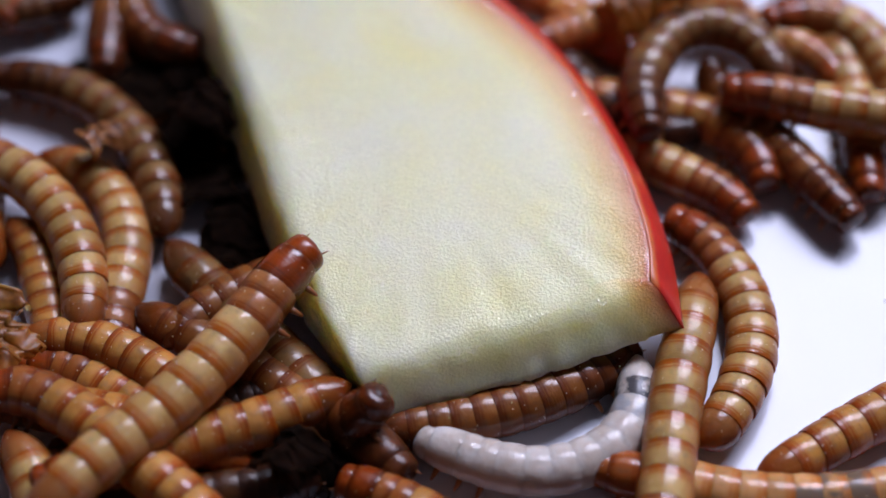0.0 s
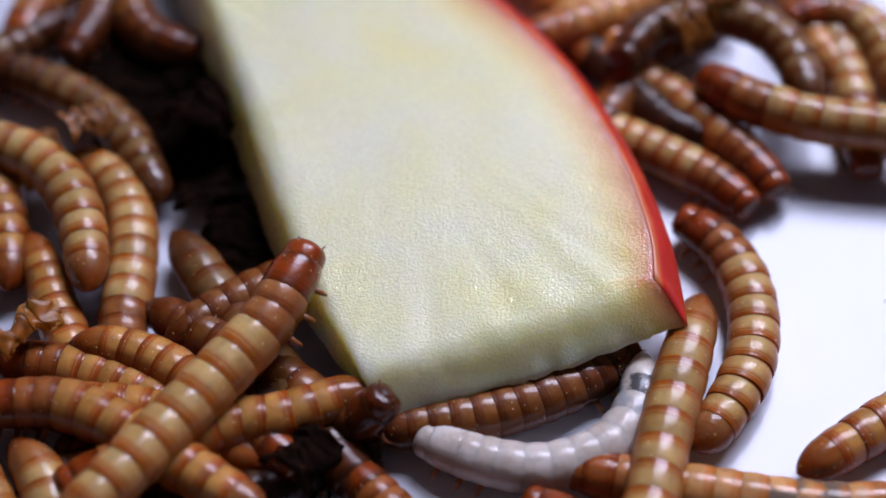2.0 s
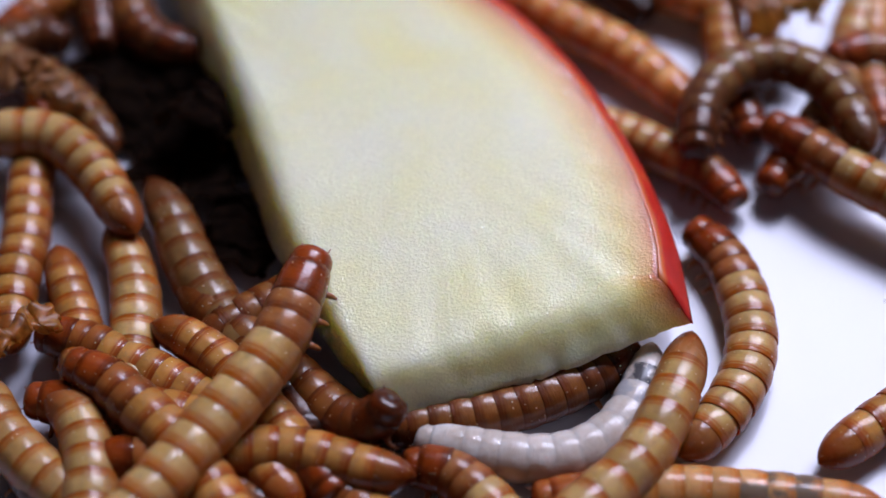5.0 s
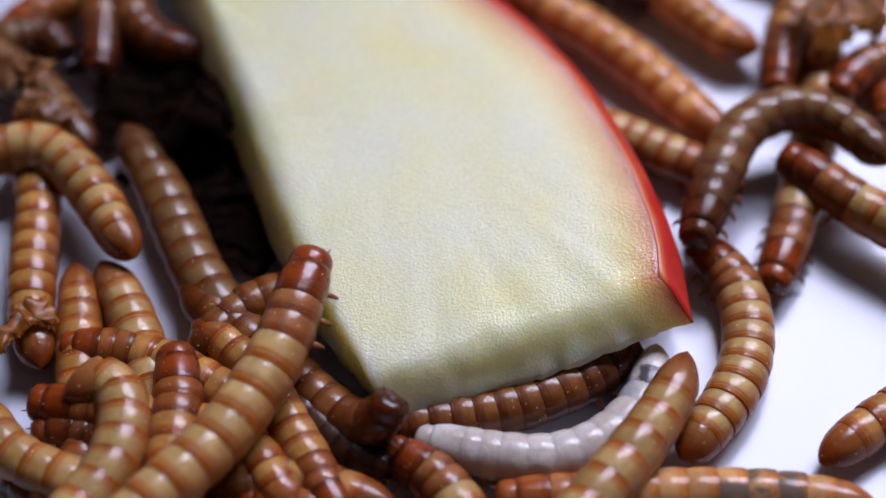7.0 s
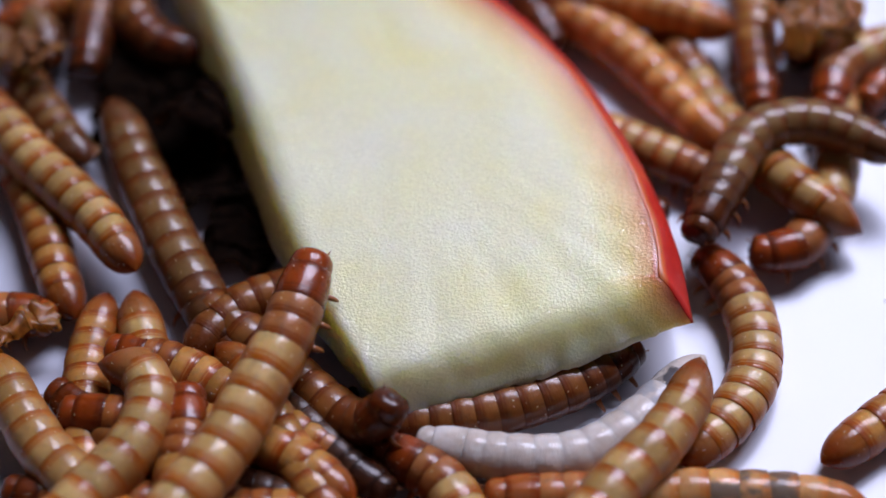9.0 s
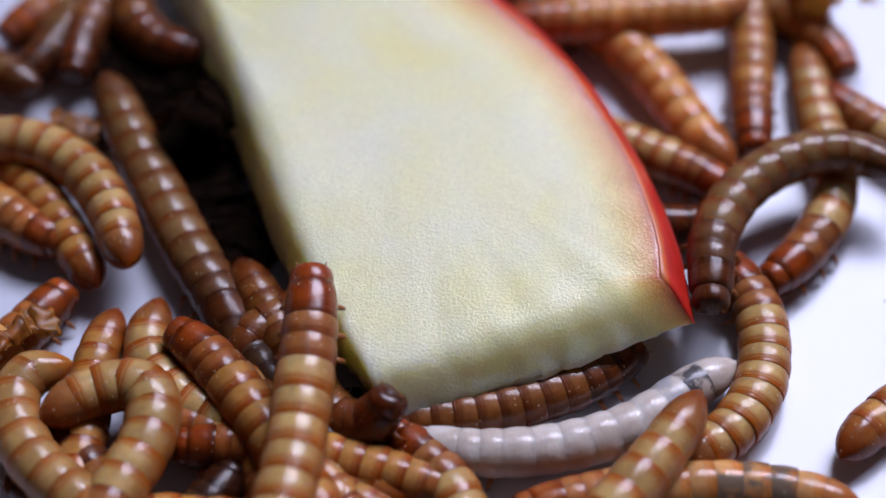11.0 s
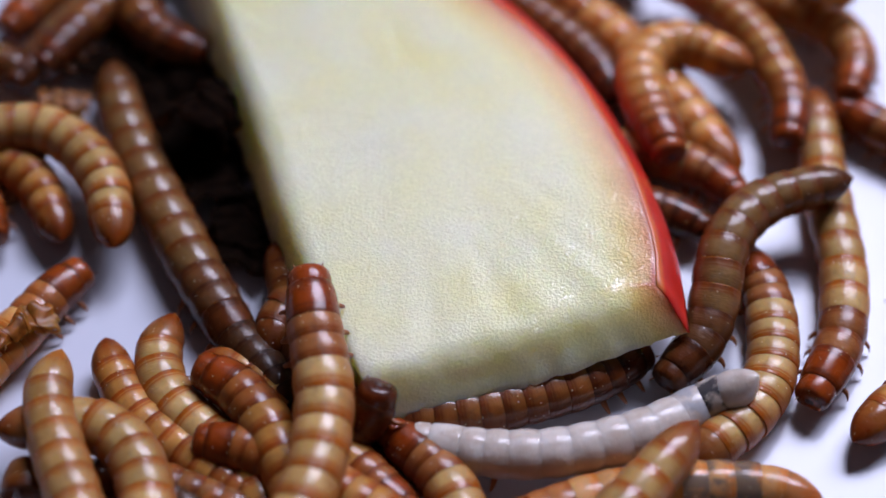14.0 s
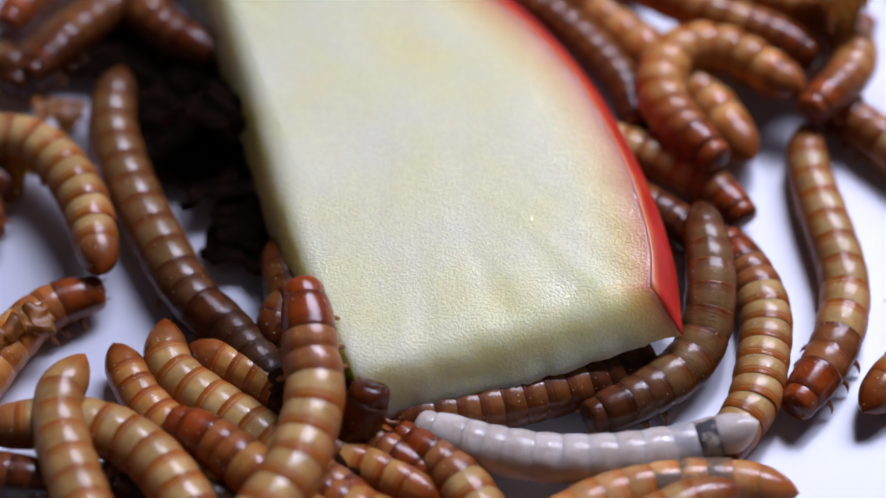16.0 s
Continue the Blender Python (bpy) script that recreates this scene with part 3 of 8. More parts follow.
climber = larva("tan", 25.0, 3.35)
biter = larva("brown", 20.0, 3.10)
tailer = larva("amber", 20.0, 3.00)
under_tail = larva("amber", 20.0, 3.00)
folded = larva("amber", 21.0, 3.10)
level = larva("amber", 18.0, 3.00)
corner = larva("tan", 20.0, 3.10)
left_arc = larva("tan", 22.0, 3.10)
left_mid = larva("tan", 21.0, 3.10)
left_tail = larva("amber", 18.0, 2.80)
left_low = larva("amber", 21.0, 3.00)
left_head = larva("orange", 18.0, 3.10)
left_climb = larva("orange", 21.0, 3.00)
arch_left = larva("tan", 22.0, 3.20)
front_left = larva("cream", 22.0, 3.10)
slider = larva("amber", 18.0, 2.80)
crossing = larva("amber", 18.0, 3.00)
red_short = larva("brown", 18.0, 2.80)
under_climber = larva("brown", 18.0, 2.90)
long_side = larva("grey", 24.0, 3.30)
grey_arc = larva("grey", 19.0, 3.00)
top_vertical = larva("brown", 18.0, 2.90)
top_biter = larva("brown", 22.0, 3.30)
top_corner = larva("orange", 18.0, 3.10)
top_shadow = larva("grey", 18.0, 2.90)
ring = larva("tan", 19.0, 3.10)
tip_tail = larva("tan", 25.0, 3.20)
pale_orange = larva("peach", 21.0, 3.00)
leaving = larva("amber", 23.0, 3.00)
pale = larva("white", 20.0, 2.90)
# a tan larva; its brown tone holds the shade under the apple
under_apple = larva("brown", 18.0, 3.00)
skin_side = larva("tan", 18.0, 2.90)
skin_under = larva("brown", 18.0, 2.80)
arch_right = larva("grey", 20.0, 3.00)
top_right = larva("tan", 23.0, 3.10)
long_right = larva("tan", 23.5, 3.00)
turner = larva("amber", 21.0, 3.00)
far_right = larva("tan", 22.0, 3.10)
far_curl = larva("orange", 18.0, 2.90)
diagonal = larva("orange", 24.0, 3.30)
arch_top = larva("orange", 18.0, 3.20)
skin_top = larva("brown", 18.0, 2.90)
far_top = larva("orange", 18.0, 3.00)
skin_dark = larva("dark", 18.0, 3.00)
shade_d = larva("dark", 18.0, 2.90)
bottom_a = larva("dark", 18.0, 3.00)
bottom_b = larva("brown", 18.0, 2.90)
inner = larva("brown", 17.0, 2.80)


# ---- shed skins and crumbs, and dark pieces for shade ----
def husk(seed, size, curl, mat, label, flat=1.0, crumple=0.4):
    """A torn, crinkled piece of shed skin, also laid as dark filler for shade: four ring plates, curled and thin, with
    ragged rims.
    """
    rng = random.Random(seed)
    nx, na = 25, 16
    spots = []
    for i in range(nx):
        u = i / (nx - 1)
        ridge = 1.0 + 0.05 * math.sin(u * 4 * 2 * math.pi)
        span = curl * (0.75 + 0.25 * math.sin(u * 9 + seed))
        row = []
        for j in range(na):
            a = (j / (na - 1) - 0.5) * span
            p = Vector(((u - 0.5) * 2.4, math.sin(a) * ridge, math.cos(a) * ridge * 0.8))
            p += Vector([noise.noise(p * 1.7 + Vector((seed, k * 5, 0))) * crumple for k in range(3)])
            p.z += 0.35 * math.sin(u * 3 + seed)
            row.append(p * size * MM)
        spots.append(row)
    low = min(p.z for row in spots for p in row)
    for row in spots:
        for p in row:
            p.z = (p.z - low) * flat
    thing = tagged(new("shed_skin"), label, "shed skin")
    for ring in range(4):
        bm = bmesh.new()
        first = ring * 6
        grid = [[bm.verts.new(p + Vector((0, 0, 0.00002 * ring))) for p in row] for row in spots[first:first + 7]]
        for i in range(6):
            for j in range(na - 1):
                if (j < 2 or j > na - 4) and rng.random() < 0.3:
                    continue
                bm.faces.new((grid[i][j], grid[i][j + 1], grid[i + 1][j + 1], grid[i + 1][j]))
        bmesh.ops.delete(bm, geom=[v for v in bm.verts if not v.link_faces], context="VERTS")
        # a second layer just under the first, joined along the torn rims
        rims = [e for e in bm.edges if len(e.link_faces) == 1]
        sheet = list(bm.faces)
        under = {}
        for v in list(bm.verts):
            axis = Vector((v.co.x, 0, 0))
            under[v] = bm.verts.new(v.co + (axis - v.co).normalized() * 0.00007)
        for f in sheet:
            bm.faces.new([under[v] for v in reversed(f.verts)])
        for e in rims:
            a, b = e.verts
            bm.faces.new((a, b, under[b], under[a]))
        part("skin_ring", bm, mat, thing)
    return thing


husks = [husk(1, 1.7, 1.5, HUSK, "amber translucent torn shed skin of a mealworm", 0.8, 0.3),
         husk(2, 1.25, 3.4, HUSK_DARK, "crumpled brown shed skin lying on the mealworms", 1.0, 0.25),
         husk(5, 2.2, 4.2, HUSK, "crumpled orange shed skin behind the apple"),
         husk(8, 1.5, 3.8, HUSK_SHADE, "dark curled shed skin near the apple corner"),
         husk(11, 1.6, 3.0, HUSK_DARK, "small brown flake of shed skin"),
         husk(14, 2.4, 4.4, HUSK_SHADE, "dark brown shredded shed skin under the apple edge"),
         # pieces from here on are added to blacken ground that is only shaded
         husk(17, 2.3, 4.0, HUSK_SHADE, "added dark shred standing in for shade beside the apple", 0.5),
         husk(21, 2.2, 4.4, HUSK_SHADE, "added dark curl standing in for shade beside the apple", 0.5),
         husk(25, 2.2, 4.0, HUSK_SHADE, "added dark crumpled piece standing in for shade in front of the apple", 0.5),
         husk(31, 2.3, 4.2, HUSK_SHADE, "added dark crumpled piece standing in for shade beside the apple", 0.5),
         husk(33, 2.0, 4.0, HUSK_SHADE, "added dark crumpled piece standing in for shade in front of the apple", 0.5),
         husk(37, 3.0, 3.6, HUSK_SHADE, "added flat dark piece standing in for shade on the plate", 0.3),
         husk(41, 3.0, 3.6, HUSK_SHADE, "added flat dark piece standing in for shade on the plate", 0.3),
         husk(45, 2.4, 3.8, HUSK_SHADE, "added flat dark piece standing in for shade between the mealworms", 0.35),
         husk(49, 2.2, 3.8, HUSK_SHADE, "added flat dark piece standing in for shade between the mealworms", 0.35)]


# ---- movement ----
def stations(points, length, count=36):
    """Evenly spaced stations along a body that lies through points, head first; the body stretches only a little."""
    line = smooth_line(points, 80)
    s = np.concatenate([[0], np.cumsum(np.linalg.norm(np.diff(line, axis=0), axis=1))])
    want = min(max(s[-1], length * 0.88), length * 1.08)
    if want > s[-1]:
        way = line[-1] - line[-6]
        way[2] *= 0.3
        line = np.vstack([line, line[-1] + way / np.linalg.norm(way) * (want - s[-1])])
        s = np.append(s, want)
    at = np.linspace(0, want, count)
    return np.stack([np.interp(at, s, line[:, k]) for k in range(3)], 1)


def stations_back(points, length, count=36):
    """The same, measured from the tail."""
    return stations(points[::-1], length, count)[::-1]


def at(worm, t, *points):
    worm["keys"].append((t, points))


def glide(times, values, t):
    """Smooth values between the times."""
    if t <= times[0]:
        return values[0]
    if t >= times[-1]:
        return values[-1]
    i = int(np.searchsorted(times, t)) - 1
    h = times[i + 1] - times[i]

    def slope(k):
        if k == 0 or k == len(times) - 1:
            return 0 * values[0]
        a, b = (values[k] - values[k - 1]) / (times[k] - times[k - 1]), (values[k + 1] - values[k]) / (times[k + 1] - times[k])
        wa, wb = times[k + 1] - times[k], times[k] - times[k - 1]
        m = (a * wa + b * wb) / (wa + wb)
        return np.where(a * b > 0, np.sign(m) * np.minimum(np.abs(m), 2 * np.minimum(np.abs(a), np.abs(b))), 0 * m)

    u = (t - times[i]) / h
    a, b, m0, m1 = values[i], values[i + 1], slope(i) * h, slope(i + 1) * h
    return a * (2 * u ** 3 - 3 * u ** 2 + 1) + m0 * (u ** 3 - 2 * u ** 2 + u) + b * (3 * u ** 2 - 2 * u ** 3) + m1 * (u ** 3 - u ** 2)


def frame_of(a, b):
    """A pose between two points, x from a to b and z as upright as can be."""
    x = Vector(b - a).normalized()
    up = Vector((0, 0, 1)) if abs(x.z) < 0.97 else Vector((0, 1, 0))
    y = up.cross(x).normalized()
    z = x.cross(y)
    m = Matrix((x, y, z)).transposed().to_4x4()
    m.translation = Vector((a + b) / 2)
    return m


STEP = 0.5


def crawl(worm, from_tail):
    times = np.array([k[0] for k in worm["keys"]])
    lay = stations_back if from_tail else stations
    shapes = [lay([np.array(p) * MM for p in k[1]], worm["length"] * MM) for k in worm["keys"]]
    where = np.linspace(0, 1, len(shapes[0]))
    rows, body_rows = [[] for _ in PLAN], []
    for n in range(int(16 / STEP) + 1):
        t = n * STEP
        line = glide(times, shapes, t)
        joints = np.stack([np.interp(SHARES, where, line[:, k]) for k in range(3)], 1)
        base = frame_of(joints[6], joints[8])
        body_rows.append((t, base))
        back = base.inverted()
        for k in range(len(PLAN)):
            rows[k].append((t, back @ frame_of(joints[k], joints[k + 1])))
    walk(worm["body"], body_rows)
    for ob, r in zip(worm["parts"], rows):
        walk(ob, r)



def motions():
    walk(apple, [
        (0.0, pose(0.00000, 0.00000, 0, 0, 0, 0.00)),
        (2.5, pose(0.00014, -0.00003, 0, 0, 0, 1.02)),
        (4.0, pose(0.00024, -0.00005, 0, 0, 0, 1.49)),
        (6.5, pose(0.00029, -0.00007, 0, 0, 0, 1.80)),
        (9.0, pose(0.00028, -0.00010, 0, 0, 0, 1.92)),
        (11.5, pose(0.00040, -0.00006, 0, 0, 0, 1.70)),
        (12.5, pose(0.00041, -0.00003, 0, 0, 0, 1.50)),
        (13.5, pose(0.00031, -0.00019, 0, 0, 0, 0.70)),
        (14.5, pose(0.00035, -0.00029, 0, 0, 0, -1.00)),
        (15.2, pose(0.00024, -0.00020, 0, 0, 0, -1.45)),
        (16.0, pose(0.00020, -0.00010, 0, 0, 0, -1.61)),
    ])
    walk(husks[0], [
        (0.0, pose(-0.02399, -0.01100, 0.00400, 20, -10, 60)),
        (1.5, pose(-0.02340, -0.00947, 0.00400, 20, -10, 50)),
        (2.5, pose(-0.02339, -0.00831, 0.00400, 25, 0, 40)),
        (4.0, pose(-0.02329, -0.00908, 0.00400, 20, 0, 35)),
        (6.5, pose(-0.02393, -0.00778, 0.00300, 15, 0, 45)),
        (9.0, pose(-0.02387, -0.00761, 0.00250, 15, 0, 35)),
        (11.5, pose(-0.02384, -0.00800, 0.00250, 15, 0, 35)),
        (13.5, pose(-0.02390, -0.00770, 0.00250, 20, 0, 35)),
        (16.0, pose(-0.02420, -0.00770, 0.00250, 20, 0, 35)),
    ])
    walk(husks[1], [
        (0.0, pose(-0.02028, 0.00556, 0.00320, 0, 0, 40)),
        (1.5, pose(-0.02071, 0.00646, 0.00320, 0, 0, 40)),
        (2.5, pose(-0.02213, 0.00720, 0.00340, 0, 0, 20)),
        (4.0, pose(-0.02230, 0.00882, 0.00340, 0, 0, -20)),
        (6.5, pose(-0.02473, 0.00853, 0.00320, 0, 0, -30)),
        (8.0, pose(-0.02216, 0.00569, 0.00200, 0, 0, -20)),
        (9.0, pose(-0.02271, 0.00631, 0.00100, 0, 0, -20)),
        (11.5, pose(-0.02259, 0.00839, 0.00100, 0, 0, 0)),
        (14.0, pose(-0.02347, 0.01003, 0.00100, 0, 0, 10)),
        (16.0, pose(-0.02375, 0.00932, 0.00100, 0, 0, 10)),
    ])
    walk(husks[2], [
        (0.0, pose(0.01278, 0.01593, 0.00300, 0, 0, 20)),
        (1.5, pose(0.01314, 0.01593, 0.00300, 0, 0, 40)),
        (2.5, pose(0.01839, 0.01515, 0.00200, 0, 0, 40)),
        (3.5, pose(0.01586, 0.01864, 0.00100, 0, 0, 30)),
        (4.2, pose(0.01786, 0.01838, 0.00100, 0, 0, 10)),
        (6.5, pose(0.02425, 0.01441, 0.00200, 0, 20, 20)),
        (8.0, pose(0.02268, 0.01491, 0.00200, 0, 20, 10)),
        (9.0, pose(0.02227, 0.01441, 0.00200, 0, 20, 10)),
        (11.5, pose(0.02506, 0.01842, 0.00200, 0, 0, 10)),
        (14.0, pose(0.02551, 0.01795, 0.00350, 0, 0, 20)),
        (16.0, pose(0.02553, 0.01570, 0.00400, 0, 0, 20)),
    ])
    walk(husks[3], [
        (0.0, pose(-0.00825, -0.01670, 0.00200, 10, 0, 60)),
        (2.5, pose(-0.00734, -0.01652, 0.00200, 10, 0, 50)),
        (4.2, pose(-0.00632, -0.01608, 0.00100, 0, 0, 40)),
        (6.5, pose(-0.00573, -0.01631, 0.00020, 0, 0, 40)),
        (16.0, pose(-0.00572, -0.01667, 0.00020, 0, 0, 40)),
    ])
    walk(husks[4], [
        (0.0, pose(-0.02515, -0.00769, 0.00150, 0, 0, 80)),
        (2.5, pose(-0.02544, 0.00813, 0.00050, 0, 0, 10)),
        (4.0, pose(-0.02576, 0.01106, 0.00300, 0, 0, -30)),
        (6.5, pose(-0.02605, 0.01059, 0.00300, 0, 0, -30)),
        (9.0, pose(-0.02558, 0.01250, 0.00300, 0, 0, -40)),
        (11.5, pose(-0.02612, 0.00472, 0.00020, 0, 0, 0)),
        (16.0, pose(-0.02582, 0.00517, 0.00020, 0, 0, 0)),
    ])
    walk(husks[5], [
        (0.0, pose(-0.01388, 0.00874, 0.00060, 0, 0, 60)),
        (12.0, pose(-0.01387, 0.00869, 0.00060, 0, 0, 60)),
        (16.0, pose(-0.01337, 0.00850, 0.00060, 0, 0, 58)),
    ])
    walk(husks[6], [
        (0.0, pose(-0.01618, 0.01315, 0.00020, 0, 0, 20)),
        (16.0, pose(-0.01580, 0.01291, 0.00020, 0, 0, 20)),
    ])
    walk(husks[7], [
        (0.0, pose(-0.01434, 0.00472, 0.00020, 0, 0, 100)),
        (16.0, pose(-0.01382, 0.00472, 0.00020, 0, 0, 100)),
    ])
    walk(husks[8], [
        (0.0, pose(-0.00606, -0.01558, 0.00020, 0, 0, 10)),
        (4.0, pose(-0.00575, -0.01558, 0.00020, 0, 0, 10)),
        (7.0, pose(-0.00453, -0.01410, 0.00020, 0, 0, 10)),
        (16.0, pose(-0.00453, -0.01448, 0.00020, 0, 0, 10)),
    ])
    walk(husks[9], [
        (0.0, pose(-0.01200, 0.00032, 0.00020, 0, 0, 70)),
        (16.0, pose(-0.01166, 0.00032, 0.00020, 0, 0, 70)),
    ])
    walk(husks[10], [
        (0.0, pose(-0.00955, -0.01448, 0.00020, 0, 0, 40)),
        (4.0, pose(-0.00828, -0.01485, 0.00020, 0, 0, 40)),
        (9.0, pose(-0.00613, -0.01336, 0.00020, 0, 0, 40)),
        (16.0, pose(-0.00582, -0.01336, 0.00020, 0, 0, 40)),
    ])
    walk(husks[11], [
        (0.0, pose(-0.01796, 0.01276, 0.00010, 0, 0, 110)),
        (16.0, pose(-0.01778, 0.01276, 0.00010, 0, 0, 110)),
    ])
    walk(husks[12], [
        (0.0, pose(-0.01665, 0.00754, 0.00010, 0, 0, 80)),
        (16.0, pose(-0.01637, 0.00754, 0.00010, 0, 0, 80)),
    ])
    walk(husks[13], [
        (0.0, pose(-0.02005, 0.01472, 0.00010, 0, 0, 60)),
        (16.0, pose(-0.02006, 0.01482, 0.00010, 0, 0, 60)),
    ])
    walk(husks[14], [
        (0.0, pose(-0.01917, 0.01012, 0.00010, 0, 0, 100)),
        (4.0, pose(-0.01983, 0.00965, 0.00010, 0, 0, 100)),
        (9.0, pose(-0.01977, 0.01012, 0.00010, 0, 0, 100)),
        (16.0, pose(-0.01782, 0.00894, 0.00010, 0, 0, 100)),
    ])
    w = climber
    at(w, 0.0, (-7.3, -5.0, 6.5), (-8.8, -6.4, 6.2), (-10.7, -9.5, 5.7), (-12.9, -12.5, 5.3), (-15.3, -15.2, 5.0), (-17.8, -17.5, 5.0), (-19.9, -20.0, 5.0))
    at(w, 1.5, (-7.6, -5.0, 6.5), (-8.5, -6.8, 6.2), (-9.9, -9.5, 5.7), (-11.8, -11.9, 5.3), (-13.8, -14.5, 5.0), (-15.7, -17.0, 5.0), (-17.6, -19.6, 5.0))
    at(w, 2.5, (-7.4, -5.0, 6.5), (-8.3, -7.2, 6.2), (-9.7, -10.1, 5.7), (-11.8, -12.7, 5.3), (-14.0, -15.4, 5.0), (-16.2, -18.1, 5.0), (-18.1, -20.3, 5.0))
    at(w, 3.5, (-7.4, -5.4, 6.5), (-8.1, -7.6, 6.2), (-9.4, -10.3, 5.7), (-11.1, -13.0, 5.3), (-13.4, -15.7, 5.0), (-15.3, -18.1, 5.0), (-17.4, -20.6, 5.0))
    at(w, 4.2, (-7.2, -5.4, 6.5), (-8.1, -8.0, 6.2), (-9.2, -10.9, 5.7), (-10.8, -13.4, 5.3), (-13.1, -16.3, 5.0), (-15.0, -18.8, 5.0), (-16.8, -21.0, 5.0))
    at(w, 6.3, (-7.2, -5.4, 6.5), (-7.9, -8.0, 6.2), (-8.9, -11.1, 5.7), (-10.5, -13.8, 5.3), (-12.2, -16.3, 5.0), (-13.8, -18.6, 5.0), (-15.4, -20.8, 5.0))
    at(w, 7.0, (-7.2, -5.4, 6.5), (-7.9, -8.0, 6.2), (-8.8, -11.1, 5.7), (-10.0, -13.6, 5.3), (-11.8, -16.5, 5.0), (-13.5, -18.6, 5.0), (-15.9, -21.2, 5.0))
    at(w, 8.0, (-7.2, -5.4, 6.5), (-8.1, -8.4, 6.2), (-9.0, -11.4, 5.7), (-10.4, -14.5, 5.3), (-12.4, -17.2, 5.0), (-15.1, -20.1, 5.0), (-17.0, -22.0, 5.0))
    at(w, 9.0, (-7.2, -5.6, 6.5), (-7.9, -8.4, 6.2), (-8.9, -11.4, 5.7), (-10.2, -14.1, 5.3), (-11.2, -16.5, 5.0), (-12.6, -18.9, 5.0), (-14.2, -21.3, 5.0))
    at(w, 11.3, (-7.3, -6.6, 6.5), (-7.2, -8.8, 6.2), (-7.2, -11.4, 5.7), (-7.3, -13.8, 5.3), (-7.5, -16.5, 5.0), (-7.8, -18.9, 5.0), (-8.2, -21.3, 5.0))
    at(w, 12.5, (-7.3, -6.6, 6.5), (-7.1, -8.8, 6.2), (-6.9, -11.4, 5.7), (-6.8, -13.8, 5.3), (-7.2, -16.5, 5.0), (-7.5, -18.9, 5.0), (-7.9, -21.3, 5.0))
    at(w, 13.5, (-7.3, -6.6, 6.5), (-7.2, -8.8, 6.2), (-6.9, -11.4, 5.7), (-6.7, -13.8, 5.3), (-6.9, -16.5, 5.0), (-7.1, -18.9, 5.0), (-7.7, -21.3, 5.0))
    at(w, 14.5, (-7.7, -6.8, 6.5), (-7.3, -8.8, 6.2), (-6.7, -11.4, 5.7), (-6.1, -13.8, 5.3), (-6.1, -16.1, 5.0), (-6.5, -18.6, 5.0), (-7.3, -21.0, 5.0))
    at(w, 15.2, (-7.9, -7.3, 6.4), (-7.6, -9.1, 6.2), (-6.9, -11.4, 5.7), (-6.5, -13.8, 5.3), (-6.7, -16.1, 5.0), (-7.4, -18.6, 5.0), (-8.3, -21.0, 5.0))
    at(w, 16.0, (-7.9, -7.5, 6.4), (-7.4, -9.5, 6.2), (-7.2, -11.8, 5.7), (-6.8, -13.8, 5.3), (-7.2, -16.1, 5.0), (-7.8, -18.6, 5.0), (-8.9, -20.6, 5.0))
    crawl(w, False)
    w = biter
    at(w, 0.0, (-3.4, -13.7, 4.8), (-4.2, -14.0, 3.4), (-5.6, -13.6, 2.2), (-7.4, -12.5, 1.8), (-9.1, -11.4, 1.8), (-10.9, -10.0, 1.8), (-13.0, -8.7, 1.8))
    at(w, 2.5, (-3.0, -13.7, 4.8), (-3.8, -14.1, 3.4), (-5.3, -13.7, 2.2), (-7.0, -12.3, 1.8), (-8.9, -10.6, 1.8), (-10.5, -9.5, 1.8), (-12.3, -8.3, 1.8))
    at(w, 4.2, (-2.8, -14.0, 4.8), (-3.6, -14.4, 3.4), (-5.1, -13.9, 2.2), (-6.9, -12.2, 1.8), (-8.4, -10.6, 1.8), (-10.0, -9.1, 1.8), (-11.7, -7.5, 1.8))
    at(w, 7.0, (-2.7, -14.0, 4.8), (-3.4, -14.5, 3.4), (-4.8, -14.0, 2.2), (-6.4, -12.6, 1.8), (-7.9, -11.2, 1.8), (-9.4, -9.5, 1.8), (-11.1, -7.9, 1.8))
    at(w, 9.0, (-2.7, -13.9, 4.8), (-3.4, -14.4, 3.4), (-4.8, -14.0, 2.2), (-6.4, -12.6, 1.8), (-7.9, -11.2, 1.8), (-9.4, -9.5, 1.8), (-11.1, -7.9, 1.8))
    at(w, 12.5, (-3.0, -13.4, 4.8), (-3.6, -14.0, 3.4), (-4.8, -14.2, 2.2), (-6.4, -13.1, 1.8), (-7.3, -11.0, 1.8), (-8.0, -8.3, 1.8), (-8.6, -5.9, 1.8))
    at(w, 14.5, (-3.6, -13.1, 4.8), (-4.0, -13.8, 3.4), (-4.9, -14.2, 2.2), (-6.4, -13.2, 1.8), (-7.2, -11.0, 1.8), (-7.8, -8.3, 1.8), (-8.4, -5.9, 1.8))
    at(w, 16.0, (-3.9, -13.1, 4.8), (-4.3, -13.9, 3.4), (-5.2, -14.2, 2.2), (-6.5, -13.2, 1.8), (-7.3, -11.0, 1.8), (-8.0, -8.3, 1.8), (-8.6, -5.9, 1.8))
    crawl(w, False)
    w = tailer
    at(w, 0.0, (-14.2, -16.0, 3.2), (-12.1, -15.3, 3.2), (-9.7, -14.4, 3.2), (-7.6, -13.3, 3.2), (-5.4, -12.3, 3.2))
    at(w, 1.5, (-13.6, -15.7, 3.2), (-11.5, -14.8, 3.2), (-9.1, -14.2, 3.2), (-6.9, -13.3, 3.2), (-4.6, -12.3, 3.2))
